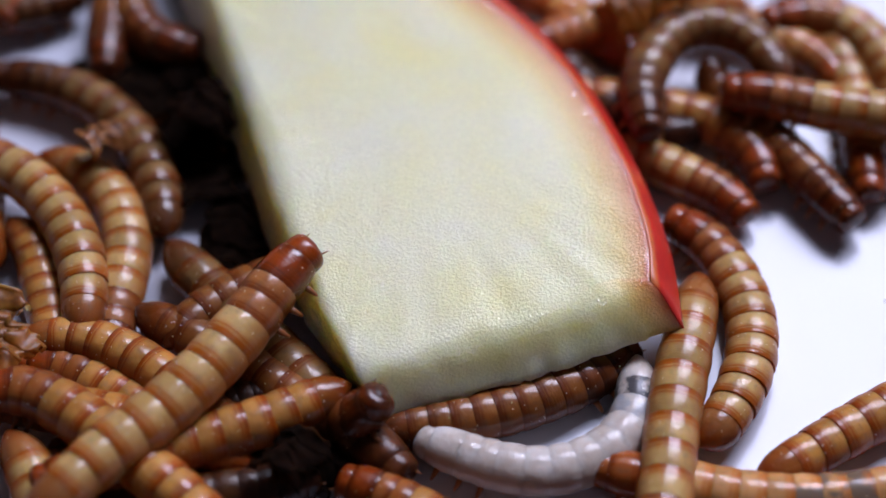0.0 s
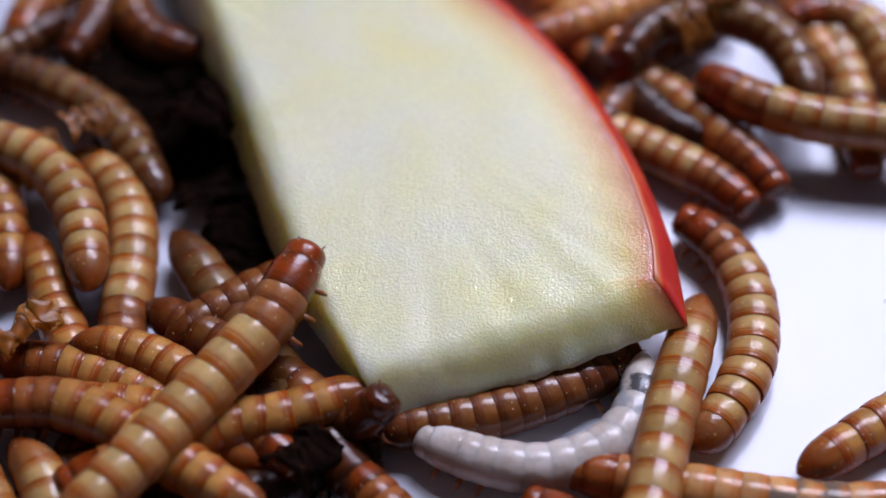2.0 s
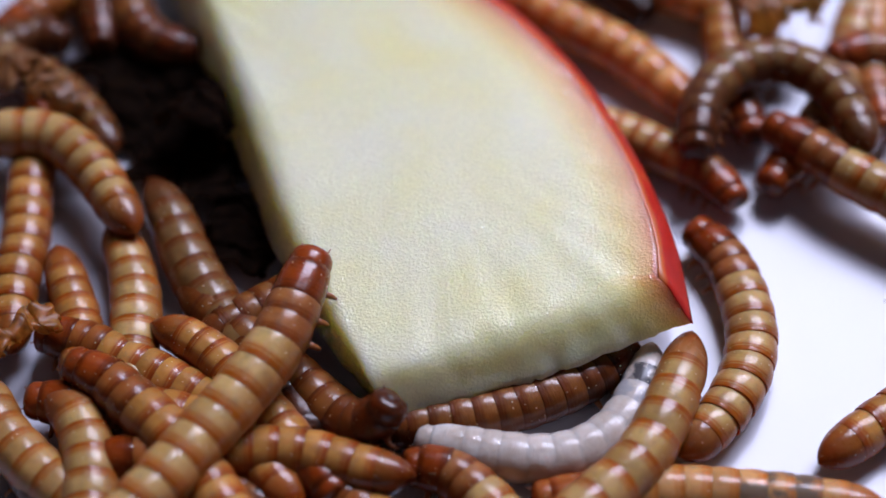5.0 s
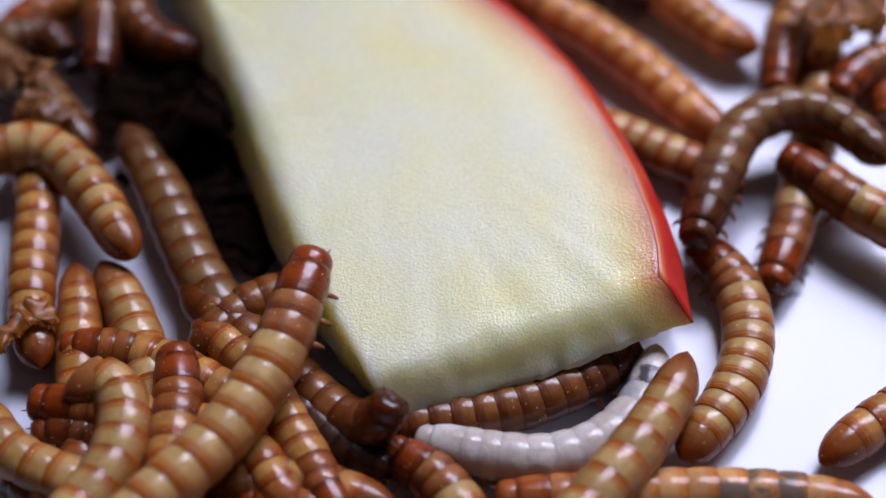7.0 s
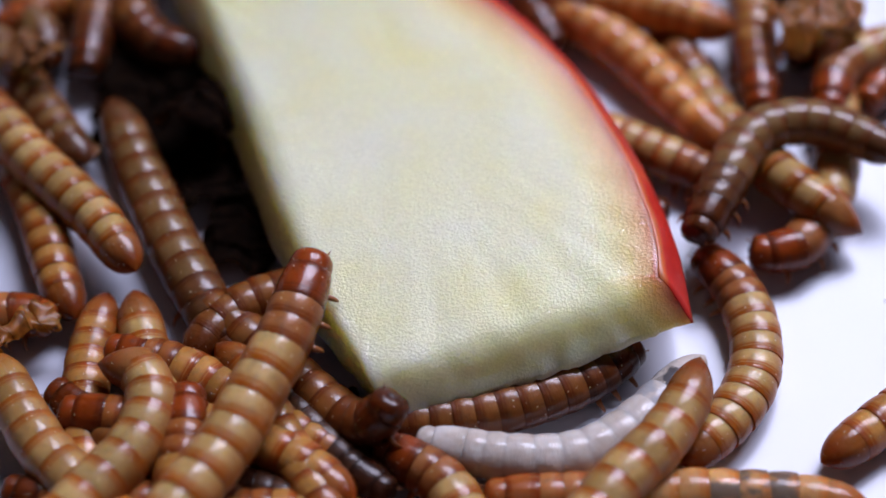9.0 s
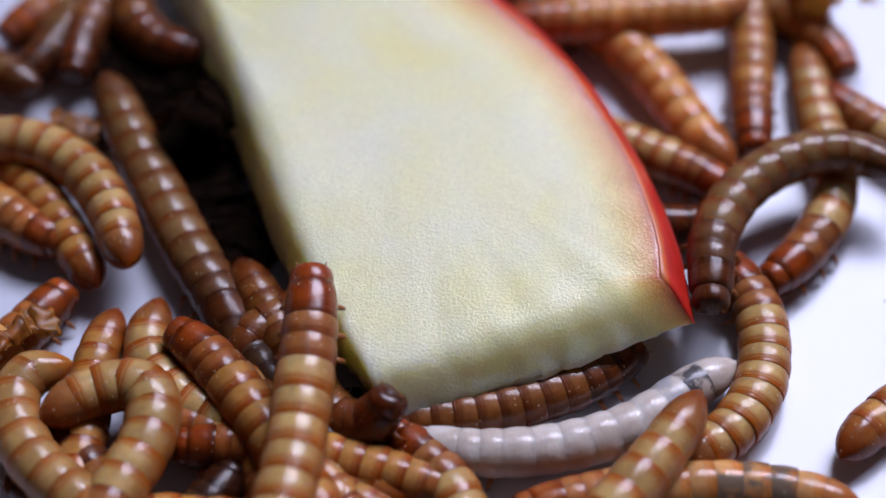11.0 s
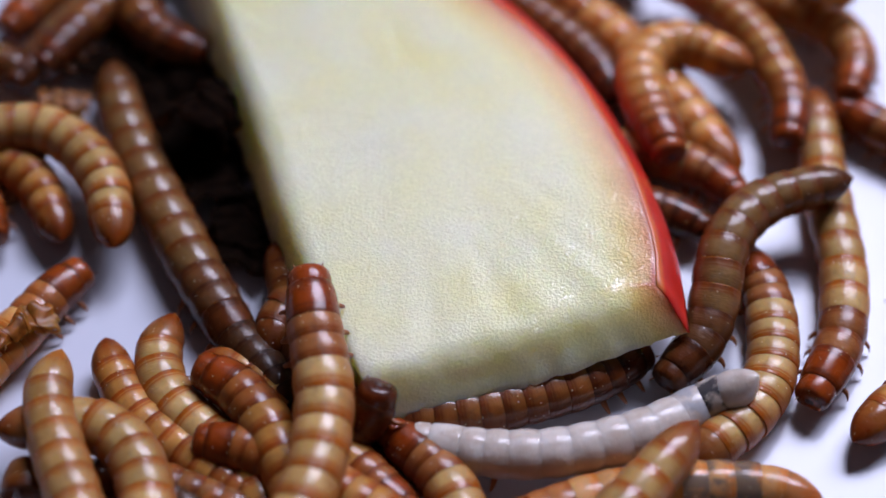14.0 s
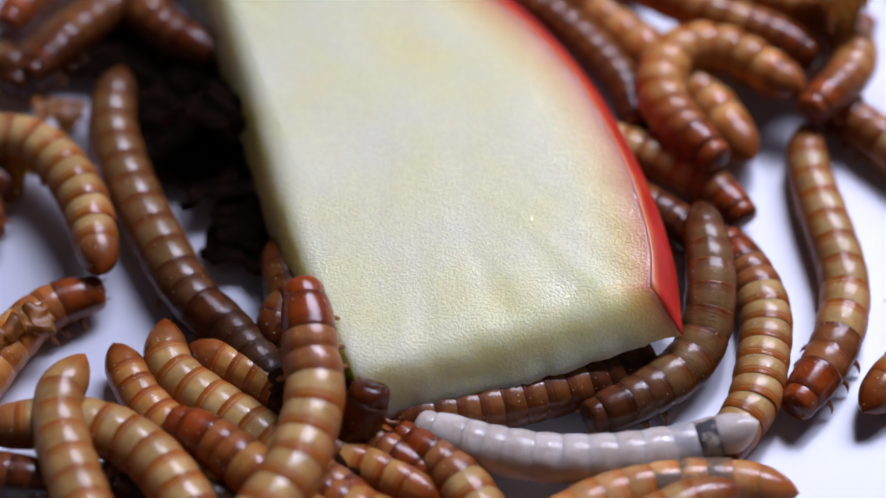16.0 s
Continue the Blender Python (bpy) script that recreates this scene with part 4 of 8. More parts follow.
    at(w, 2.5, (-13.3, -15.3, 3.2), (-10.9, -14.4, 3.2), (-8.8, -14.3, 3.2), (-6.0, -13.1, 3.2), (-3.7, -12.3, 3.2))
    at(w, 3.5, (-13.6, -16.0, 3.2), (-11.1, -15.7, 3.2), (-8.7, -15.8, 3.2), (-5.3, -15.2, 3.2), (-2.7, -14.8, 3.2))
    at(w, 4.2, (-12.6, -16.0, 3.2), (-10.2, -15.8, 3.2), (-7.4, -16.0, 3.2), (-4.4, -16.2, 3.2), (-1.9, -16.2, 3.2))
    at(w, 6.3, (-11.5, -16.6, 1.8), (-9.0, -16.6, 1.8), (-6.9, -16.9, 1.8), (-4.4, -18.0, 1.8), (-1.9, -19.1, 1.8))
    at(w, 7.0, (-13.0, -16.9, 1.8), (-10.6, -16.9, 1.8), (-8.1, -17.3, 1.8), (-5.6, -18.0, 1.8), (-2.8, -19.2, 1.8))
    at(w, 8.0, (-13.3, -17.7, 1.8), (-10.8, -17.7, 1.8), (-8.7, -17.8, 1.8), (-6.8, -18.0, 1.8), (-3.8, -19.1, 1.8))
    at(w, 9.0, (-13.1, -19.4, 1.8), (-10.7, -19.8, 1.8), (-8.6, -20.1, 1.8), (-5.5, -20.1, 1.8), (-3.1, -21.1, 1.8))
    at(w, 16.0, (-13.1, -20.5, 1.8), (-10.7, -20.5, 1.8), (-8.5, -20.8, 1.8), (-5.5, -21.1, 1.8), (-2.5, -21.8, 1.8))
    crawl(w, True)
    w = under_tail
    at(w, 0.0, (-20.1, -13.2, 2.3), (-17.5, -13.8, 2.3), (-15.0, -14.7, 2.3), (-12.7, -15.6, 2.3), (-10.7, -16.7, 2.3))
    at(w, 1.5, (-19.8, -13.0, 2.3), (-16.6, -13.4, 2.3), (-14.1, -14.2, 2.3), (-11.8, -15.4, 2.3), (-9.9, -16.7, 2.3))
    at(w, 2.5, (-19.5, -12.9, 2.3), (-16.4, -13.0, 2.3), (-14.1, -14.0, 2.3), (-11.5, -15.3, 2.3), (-9.4, -16.7, 2.3))
    at(w, 3.5, (-19.2, -12.7, 2.3), (-16.4, -13.0, 2.3), (-13.1, -14.3, 2.3), (-10.9, -16.4, 2.3), (-8.6, -19.0, 2.3))
    at(w, 4.2, (-18.3, -12.7, 2.3), (-15.4, -13.2, 2.3), (-12.5, -14.5, 2.3), (-10.2, -16.4, 2.3), (-8.0, -19.4, 2.3))
    at(w, 6.3, (-16.0, -13.6, 2.3), (-13.5, -13.8, 2.3), (-11.3, -14.7, 2.3), (-9.6, -16.4, 2.3), (-7.7, -19.0, 2.3))
    at(w, 7.0, (-16.0, -13.8, 2.3), (-13.5, -14.3, 2.3), (-11.2, -15.1, 2.3), (-9.9, -16.5, 2.3), (-7.9, -19.7, 2.3))
    at(w, 8.0, (-15.6, -14.3, 2.3), (-13.4, -14.7, 2.3), (-11.2, -15.1, 2.3), (-9.9, -16.2, 2.3), (-8.3, -18.7, 2.3))
    at(w, 9.0, (-13.5, -14.3, 2.3), (-11.0, -14.7, 2.3), (-9.1, -15.6, 2.3), (-6.8, -17.2, 2.3), (-5.0, -19.0, 2.3))
    at(w, 11.3, (-9.3, -17.5, 1.5), (-9.8, -14.9, 1.5), (-8.9, -13.6, 1.5), (-6.4, -15.1, 1.5), (-4.4, -16.7, 1.5), (-1.9, -18.5, 1.5))
    at(w, 12.5, (-9.6, -18.2, 1.5), (-10.2, -15.3, 1.5), (-9.2, -13.9, 1.5), (-6.9, -15.3, 1.5), (-5.6, -16.6, 1.5), (-3.7, -18.5, 1.5))
    at(w, 13.5, (-9.9, -18.5, 1.5), (-10.6, -16.4, 1.5), (-9.6, -14.9, 1.5), (-7.3, -16.0, 1.5), (-5.7, -17.1, 1.5), (-3.7, -18.5, 1.5))
    at(w, 14.5, (-9.6, -18.9, 1.5), (-10.1, -16.8, 1.5), (-9.0, -15.3, 1.5), (-6.0, -16.4, 1.5), (-4.4, -17.5, 1.5), (-3.1, -18.9, 1.5))
    at(w, 15.2, (-9.2, -18.9, 1.5), (-9.7, -16.4, 1.5), (-8.7, -14.9, 1.5), (-5.7, -16.0, 1.5), (-3.8, -17.3, 1.5), (-1.3, -18.9, 1.5))
    at(w, 16.0, (-8.9, -18.9, 1.5), (-9.4, -16.4, 1.5), (-8.4, -14.9, 1.5), (-5.6, -15.7, 1.5), (-2.9, -16.9, 1.5), (-0.4, -18.5, 1.5))
    crawl(w, True)
    w = folded
    at(w, 0.0, (-26.1, -13.0, 3.6), (-23.4, -12.6, 3.6), (-21.1, -13.5, 3.6), (-18.1, -15.7, 3.6), (-15.8, -17.7, 3.6))
    at(w, 1.5, (-26.0, -13.7, 3.6), (-23.6, -13.5, 3.6), (-21.1, -13.5, 3.6), (-18.5, -14.6, 3.6), (-15.9, -16.6, 3.6))
    at(w, 2.5, (-25.7, -13.5, 3.6), (-23.0, -13.5, 3.6), (-20.5, -13.5, 3.6), (-17.6, -14.8, 3.6), (-14.7, -16.6, 3.6))
    at(w, 3.5, (-24.9, -12.6, 3.6), (-22.5, -12.2, 3.6), (-20.0, -12.8, 3.6), (-17.3, -14.6, 3.6), (-14.4, -17.0, 3.6))
    at(w, 4.2, (-22.8, -11.3, 3.6), (-20.7, -11.7, 3.6), (-18.3, -13.4, 3.6), (-16.0, -15.0, 3.6), (-13.7, -17.0, 3.6))
    at(w, 6.3, (-17.3, -10.2, 3.4), (-15.7, -12.5, 3.4), (-14.2, -15.1, 3.4), (-13.1, -17.9, 3.4), (-12.0, -20.7, 3.4))
    at(w, 7.0, (-15.0, -9.5, 3.0), (-14.6, -12.2, 3.0), (-14.6, -14.8, 3.0), (-14.7, -17.7, 3.0), (-14.7, -20.5, 3.0))
    at(w, 8.0, (-13.9, -11.1, 3.0), (-13.9, -13.3, 3.0), (-13.9, -15.9, 3.0), (-14.0, -18.4, 3.0), (-14.1, -20.8, 3.0))
    at(w, 9.0, (-14.2, -12.2, 3.0), (-14.0, -14.4, 3.0), (-14.0, -16.6, 3.0), (-14.1, -19.1, 3.0), (-14.1, -21.5, 3.0))
    at(w, 11.3, (-15.3, -8.0, 3.0), (-13.1, -9.5, 3.0), (-11.1, -11.8, 3.0), (-9.4, -14.1, 3.0), (-8.1, -16.3, 3.0))
    at(w, 12.5, (-13.3, -10.7, 3.0), (-11.7, -12.2, 3.0), (-10.0, -14.4, 3.0), (-9.0, -16.6, 3.0), (-8.3, -18.7, 3.0))
    at(w, 13.5, (-13.8, -10.7, 3.0), (-12.0, -11.5, 3.0), (-10.4, -13.3, 3.0), (-9.2, -15.5, 3.0), (-8.3, -17.7, 3.0))
    at(w, 14.5, (-13.5, -11.1, 3.0), (-11.7, -12.2, 3.0), (-10.0, -14.1, 3.0), (-9.0, -15.9, 3.0), (-8.0, -18.0, 3.0))
    at(w, 15.2, (-15.6, -13.5, 3.0), (-13.4, -14.4, 3.0), (-11.1, -15.9, 3.0), (-8.9, -17.3, 3.0), (-7.0, -19.1, 3.0))
    at(w, 16.0, (-14.9, -14.3, 3.0), (-12.7, -15.4, 3.0), (-10.5, -17.2, 3.0), (-8.5, -19.1, 3.0), (-7.0, -20.8, 3.0))
    crawl(w, False)
    w = level
    at(w, 0.0, (-5.6, -17.2, 1.6), (-3.8, -17.9, 1.6), (-1.9, -18.9, 1.6), (-0.1, -20.0, 1.6))
    at(w, 2.5, (-5.4, -16.1, 1.6), (-4.1, -17.9, 1.6), (-2.8, -19.6, 1.6), (-1.6, -21.0, 1.6))
    at(w, 4.2, (-6.9, -16.8, 1.6), (-5.0, -17.9, 1.6), (-3.1, -19.6, 1.6), (-1.6, -21.0, 1.6))
    at(w, 9.0, (-13.4, -19.4, 1.8), (-11.0, -19.4, 1.8), (-8.6, -19.4, 1.8), (-6.5, -19.8, 1.8))
    at(w, 11.3, (-14.7, -14.9, 1.8), (-11.9, -14.9, 1.8), (-9.1, -15.1, 1.8), (-6.9, -15.5, 1.8), (-4.7, -16.2, 1.8))
    at(w, 12.5, (-14.3, -15.5, 1.8), (-11.9, -15.5, 1.8), (-9.1, -15.9, 1.8), (-6.6, -16.2, 1.8), (-4.4, -16.9, 1.8))
    at(w, 13.5, (-14.6, -15.5, 2.6), (-12.4, -15.3, 2.6), (-10.3, -15.6, 2.6), (-7.8, -16.4, 2.6), (-5.6, -17.4, 2.6))
    at(w, 14.5, (-11.7, -15.1, 2.6), (-9.9, -16.0, 2.6), (-8.0, -17.1, 2.6), (-6.5, -18.1, 2.6), (-4.6, -19.5, 2.6))
    at(w, 15.2, (-10.3, -15.3, 2.0), (-8.8, -15.6, 2.0), (-6.9, -16.7, 2.0), (-5.0, -18.1, 2.0), (-3.1, -19.5, 2.0))
    at(w, 16.0, (-8.7, -16.6, 1.8), (-6.8, -18.0, 1.8), (-5.0, -19.1, 1.8), (-3.1, -20.1, 1.8), (-1.3, -21.1, 1.8))
    crawl(w, False)
    w = corner
    at(w, 0.0, (5.3, -20.0, 1.6), (7.1, -21.0, 1.6), (8.8, -22.4, 1.6), (10.5, -23.7, 1.6))
    at(w, 2.5, (3.8, -18.1, 1.6), (5.7, -18.9, 1.6), (7.7, -20.0, 1.6), (9.5, -21.0, 1.6))
    at(w, 3.5, (1.4, -17.5, 1.6), (3.2, -17.5, 1.6), (4.8, -18.2, 1.6), (6.8, -20.0, 1.6))
    at(w, 4.2, (-0.9, -17.2, 1.6), (1.1, -16.8, 1.6), (2.9, -17.7, 1.6), (4.4, -19.3, 1.6))
    at(w, 6.3, (-2.9, -15.4, 1.6), (-1.4, -15.9, 1.6), (0.2, -17.2, 1.6), (1.4, -18.9, 1.6))
    at(w, 8.0, (-3.2, -15.4, 1.6), (-1.5, -16.5, 1.6), (-0.1, -17.9, 1.6), (0.8, -19.6, 1.6))
    at(w, 9.0, (-3.5, -15.0, 1.6), (-2.0, -15.9, 1.6), (-0.1, -17.2, 1.6), (1.1, -19.3, 1.6))
    at(w, 11.3, (-2.9, -13.9, 1.6), (-1.4, -15.4, 1.6), (0.2, -17.2, 1.6), (1.1, -19.3, 1.6))
    at(w, 13.5, (-3.2, -13.9, 1.6), (-1.4, -15.5, 1.6), (0.2, -17.4, 1.6), (0.9, -19.3, 1.6))
    at(w, 16.0, (-2.6, -14.3, 1.6), (-1.1, -15.4, 1.6), (0.5, -16.8, 1.6), (1.7, -18.6, 1.6), (2.6, -20.3, 1.6))
    crawl(w, False)
    w = left_arc
    at(w, 0.0, (-29.5, 5.5, 3.0), (-27.0, 4.4, 3.0), (-24.2, 2.4, 3.0), (-21.8, -1.0, 3.0), (-20.6, -4.8, 3.0), (-20.4, -8.4, 3.0))
    at(w, 1.5, (-29.6, 6.0, 3.0), (-27.1, 5.3, 3.0), (-24.6, 4.2, 3.0), (-22.2, 1.5, 3.0), (-20.9, -1.9, 3.0), (-20.5, -5.0, 3.0))
    at(w, 2.5, (-28.9, 6.0, 3.0), (-26.1, 5.7, 3.0), (-23.6, 4.4, 3.0), (-21.6, 1.5, 3.0), (-20.7, -2.3, 3.0), (-20.2, -5.4, 3.0))
    at(w, 3.5, (-28.8, 5.5, 3.0), (-26.5, 5.7, 3.0), (-24.0, 5.1, 3.0), (-22.0, 2.4, 3.0), (-20.8, -1.5, 3.0), (-20.3, -4.6, 3.0))
    at(w, 4.2, (-29.0, 6.4, 3.0), (-26.2, 6.6, 3.0), (-23.8, 6.6, 3.0), (-21.6, 4.8, 3.0), (-20.0, 2.4, 3.0), (-18.6, -1.0, 3.0))
    at(w, 6.3, (-28.9, 6.0, 3.0), (-26.5, 6.2, 3.0), (-24.1, 6.0, 3.0), (-21.8, 3.7, 3.0), (-19.6, 0.7, 3.0), (-17.8, -1.7, 3.0))
    at(w, 7.0, (-28.7, 4.6, 3.0), (-26.4, 5.3, 3.0), (-24.1, 5.5, 3.0), (-21.8, 3.3, 3.0), (-19.8, 0.2, 3.0), (-18.1, -2.9, 3.0))
    at(w, 8.0, (-29.1, 9.6, 3.0), (-26.7, 7.1, 3.0), (-24.6, 4.6, 3.0), (-22.3, 2.0, 3.0), (-20.0, -1.0, 3.0), (-17.7, -4.0, 3.0))
    at(w, 9.0, (-29.1, 10.1, 3.0), (-27.1, 7.6, 3.0), (-25.0, 4.8, 3.0), (-22.7, 2.4, 3.0), (-20.0, -0.6, 3.0), (-17.9, -3.8, 3.0))
    at(w, 11.3, (-28.8, 5.5, 3.0), (-26.5, 6.0, 3.0), (-23.7, 5.5, 3.0), (-21.1, 3.3, 3.0), (-19.2, -0.2, 3.0), (-18.4, -3.5, 3.0))
    at(w, 12.5, (-29.0, 6.4, 3.0), (-26.7, 7.1, 3.0), (-24.2, 6.6, 3.0), (-21.9, 4.6, 3.0), (-19.8, 0.7, 3.0), (-19.1, -3.1, 3.0))
    at(w, 13.5, (-29.0, 6.9, 3.0), (-26.7, 7.6, 3.0), (-24.3, 7.6, 3.0), (-22.1, 6.2, 3.0), (-20.1, 3.3, 3.0), (-19.1, -1.5, 3.0))
    at(w, 14.5, (-29.2, 5.5, 3.0), (-26.9, 6.4, 3.0), (-24.5, 6.4, 3.0), (-22.3, 4.8, 3.0), (-20.2, 1.5, 3.0), (-19.3, -2.7, 3.0))
    at(w, 15.2, (-29.2, 6.0, 3.0), (-27.2, 6.4, 3.0), (-24.8, 6.4, 3.0), (-22.6, 4.6, 3.0), (-20.5, 1.1, 3.0), (-19.6, -3.1, 3.0))
    at(w, 16.0, (-29.2, 5.5, 3.0), (-27.2, 6.2, 3.0), (-25.1, 6.0, 3.0), (-23.0, 4.2, 3.0), (-21.0, 0.7, 3.0), (-19.7, -4.0, 3.0))
    crawl(w, True)
    w = left_mid
    at(w, 0.0, (-19.0, -8.2, 1.6), (-18.9, -5.4, 1.6), (-18.6, -1.6, 1.6), (-19.4, 1.8, 1.6), (-21.8, 4.7, 1.6), (-24.4, 5.6, 1.6))
    at(w, 1.5, (-18.8, -8.2, 1.6), (-18.6, -4.9, 1.6), (-18.3, -1.2, 1.6), (-19.1, 2.2, 1.6), (-21.5, 5.3, 1.6), (-24.0, 5.8, 1.6))
    at(w, 2.5, (-17.8, -10.1, 1.6), (-18.1, -7.4, 1.6), (-18.1, -3.7, 1.6), (-18.2, -0.4, 1.6), (-19.2, 3.1, 1.6), (-21.8, 4.9, 1.6))
    at(w, 3.5, (-17.8, -10.1, 1.6), (-17.9, -7.8, 1.6), (-17.8, -4.9, 1.6), (-18.1, -1.6, 1.6), (-19.1, 1.8, 1.6), (-21.0, 4.0, 1.6))
    at(w, 4.2, (-17.5, -12.0, 1.6), (-17.7, -9.7, 1.6), (-17.7, -7.4, 1.6), (-17.6, -4.9, 1.6), (-18.1, -1.6, 1.6), (-19.0, 0.9, 1.6))
    at(w, 6.3, (-16.8, -12.0, 1.6), (-17.2, -9.7, 1.6), (-17.6, -7.4, 1.6), (-18.3, -4.9, 1.6), (-19.4, -2.5, 1.6), (-20.7, -0.8, 1.6))
    at(w, 7.0, (-15.9, -12.4, 1.6), (-16.5, -10.1, 1.6), (-17.4, -7.8, 1.6), (-18.3, -5.4, 1.6), (-19.8, -2.7, 1.6))
    at(w, 8.0, (-15.2, -13.1, 1.6), (-16.2, -10.9, 1.6), (-16.8, -8.5, 1.6), (-17.3, -6.6, 1.6), (-17.8, -4.5, 1.6))
    at(w, 9.0, (-14.8, -13.5, 1.6), (-15.9, -11.6, 1.6), (-16.7, -9.3, 1.6), (-17.3, -7.0, 1.6), (-17.8, -4.9, 1.6))
    at(w, 11.3, (-12.3, -13.3, 1.6), (-14.3, -12.0, 1.6), (-16.2, -10.3, 1.6), (-16.9, -8.2, 1.6), (-16.3, -5.6, 1.6))
    at(w, 12.5, (-12.3, -14.6, 1.6), (-13.9, -13.1, 1.6), (-15.6, -11.6, 1.6), (-16.9, -9.3, 1.6), (-16.4, -6.6, 1.6))
    at(w, 13.5, (-12.3, -14.6, 1.6), (-14.3, -12.8, 1.6), (-16.0, -10.9, 1.6), (-16.5, -8.2, 1.6), (-15.6, -6.2, 1.6))
    at(w, 14.5, (-11.3, -15.7, 1.6), (-13.2, -14.3, 1.6), (-15.0, -12.0, 1.6), (-16.0, -9.3, 1.6), (-15.5, -7.0, 1.6))
    at(w, 15.2, (-9.8, -14.6, 1.6), (-12.4, -13.1, 1.6), (-14.7, -11.6, 1.6), (-16.0, -9.3, 1.6), (-15.7, -6.8, 1.6))
    at(w, 16.0, (-8.8, -15.4, 1.6), (-11.4, -13.3, 1.6), (-13.7, -11.6, 1.6), (-15.5, -9.7, 1.6), (-15.9, -7.0, 1.6))
    crawl(w, True)
    w = left_tail
    at(w, 0.0, (-21.5, -9.6, 1.5), (-22.3, -7.3, 1.5), (-23.2, -4.1, 1.5), (-24.2, -1.1, 1.5), (-25.6, 0.8, 1.5))
    at(w, 1.5, (-21.2, -9.6, 1.5), (-21.8, -7.3, 1.5), (-22.7, -5.3, 1.5), (-23.6, -2.8, 1.5), (-24.8, -0.3, 1.5))
    at(w, 2.5, (-20.2, -10.0, 1.5), (-21.1, -8.1, 1.5), (-22.1, -5.7, 1.5), (-23.1, -2.8, 1.5), (-24.2, -0.5, 1.5))
    at(w, 3.5, (-20.5, -10.0, 1.5), (-21.1, -7.7, 1.5), (-21.8, -5.7, 1.5), (-22.6, -2.8, 1.5), (-23.8, -0.3, 1.5))
    at(w, 4.2, (-20.6, -9.6, 1.5), (-21.0, -7.3, 1.5), (-21.5, -5.3, 1.5), (-22.3, -2.8, 1.5), (-23.2, -0.7, 1.5))
    at(w, 6.3, (-19.7, -11.6, 1.5), (-20.3, -9.3, 1.5), (-20.8, -7.3, 1.5), (-21.4, -4.9, 1.5), (-22.0, -2.6, 1.5))
    at(w, 7.0, (-20.3, -12.0, 1.5), (-20.6, -9.6, 1.5), (-20.8, -7.3, 1.5), (-21.1, -4.9, 1.5), (-21.5, -2.8, 1.5))
    at(w, 8.0, (-20.0, -12.3, 1.5), (-19.9, -10.0, 1.5), (-19.9, -8.1, 1.5), (-19.8, -6.1, 1.5), (-19.7, -3.6, 1.5))
    at(w, 9.0, (-19.8, -14.2, 1.5), (-20.0, -12.0, 1.5), (-20.1, -9.6, 1.5), (-19.9, -7.3, 1.5), (-19.5, -4.9, 1.5))
    at(w, 11.3, (-19.8, -13.8, 1.5), (-19.7, -12.0, 1.5), (-19.6, -10.0, 1.5), (-19.3, -8.1, 1.5), (-18.8, -6.3, 1.5))
    at(w, 12.5, (-18.1, -15.3, 1.5), (-18.6, -13.1, 1.5), (-19.0, -11.2, 1.5), (-19.0, -9.6, 1.5), (-19.0, -7.9, 1.5))
    at(w, 13.5, (-14.1, -15.7, 1.5), (-16.0, -14.6, 1.5), (-17.6, -12.7, 1.5), (-18.8, -10.0, 1.5), (-19.2, -8.2, 1.5))
    at(w, 14.5, (-12.7, -16.8, 1.5), (-14.4, -14.9, 1.5), (-16.4, -13.1, 1.5), (-18.1, -10.4, 1.5), (-19.0, -8.1, 1.5))
    at(w, 15.2, (-13.7, -15.7, 1.5), (-15.4, -13.8, 1.5), (-16.9, -12.0, 1.5), (-17.8, -10.0, 1.5), (-18.5, -8.2, 1.5))
    at(w, 16.0, (-13.4, -15.7, 1.5), (-15.1, -13.8, 1.5), (-16.5, -12.3, 1.5), (-17.6, -10.4, 1.5), (-18.6, -8.5, 1.5))
    crawl(w, True)
    w = left_low
    at(w, 0.0, (-29.3, 9.6, 1.5), (-28.3, 5.0, 1.5), (-27.4, 0.6, 1.5), (-26.6, -2.8, 1.5))
    at(w, 1.5, (-28.2, 6.3, 1.5), (-27.0, 2.3, 1.5), (-26.0, -1.1, 1.5), (-25.6, -4.5, 1.5))
    at(w, 2.5, (-27.8, 5.9, 1.5), (-26.3, 2.8, 1.5), (-25.6, -0.3, 1.5), (-25.2, -3.6, 1.5))
    at(w, 3.5, (-25.9, 5.0, 1.5), (-25.2, 1.9, 1.5), (-25.3, -1.1, 1.5), (-25.2, -4.5, 1.5))
    at(w, 4.2, (-25.3, 5.0, 1.5), (-25.0, 1.4, 1.5), (-25.2, -2.4, 1.5), (-25.1, -6.5, 1.5))
    at(w, 6.3, (-24.7, 5.9, 1.5), (-24.6, 2.3, 1.5), (-24.4, -2.0, 1.5), (-24.1, -6.9, 1.5), (-23.4, -10.4, 1.5))
    at(w, 7.0, (-25.0, 5.4, 1.5), (-24.2, 1.9, 1.5), (-24.1, -2.0, 1.5), (-23.7, -6.1, 1.5), (-22.8, -9.6, 1.5))
    at(w, 8.0, (-25.8, 6.3, 1.5), (-24.3, 3.2, 1.5), (-23.5, -0.7, 1.5), (-22.6, -4.5, 1.5), (-21.6, -7.5, 1.5))
    at(w, 9.0, (-25.5, 4.5, 1.5), (-24.2, 1.9, 1.5), (-23.2, -1.1, 1.5), (-22.4, -3.6, 1.5), (-21.3, -6.1, 1.5))
    at(w, 11.3, (-26.3, 5.4, 1.5), (-24.7, 3.6, 1.5), (-23.1, 1.4, 1.5), (-21.5, -1.1, 1.5), (-20.2, -3.6, 1.5))
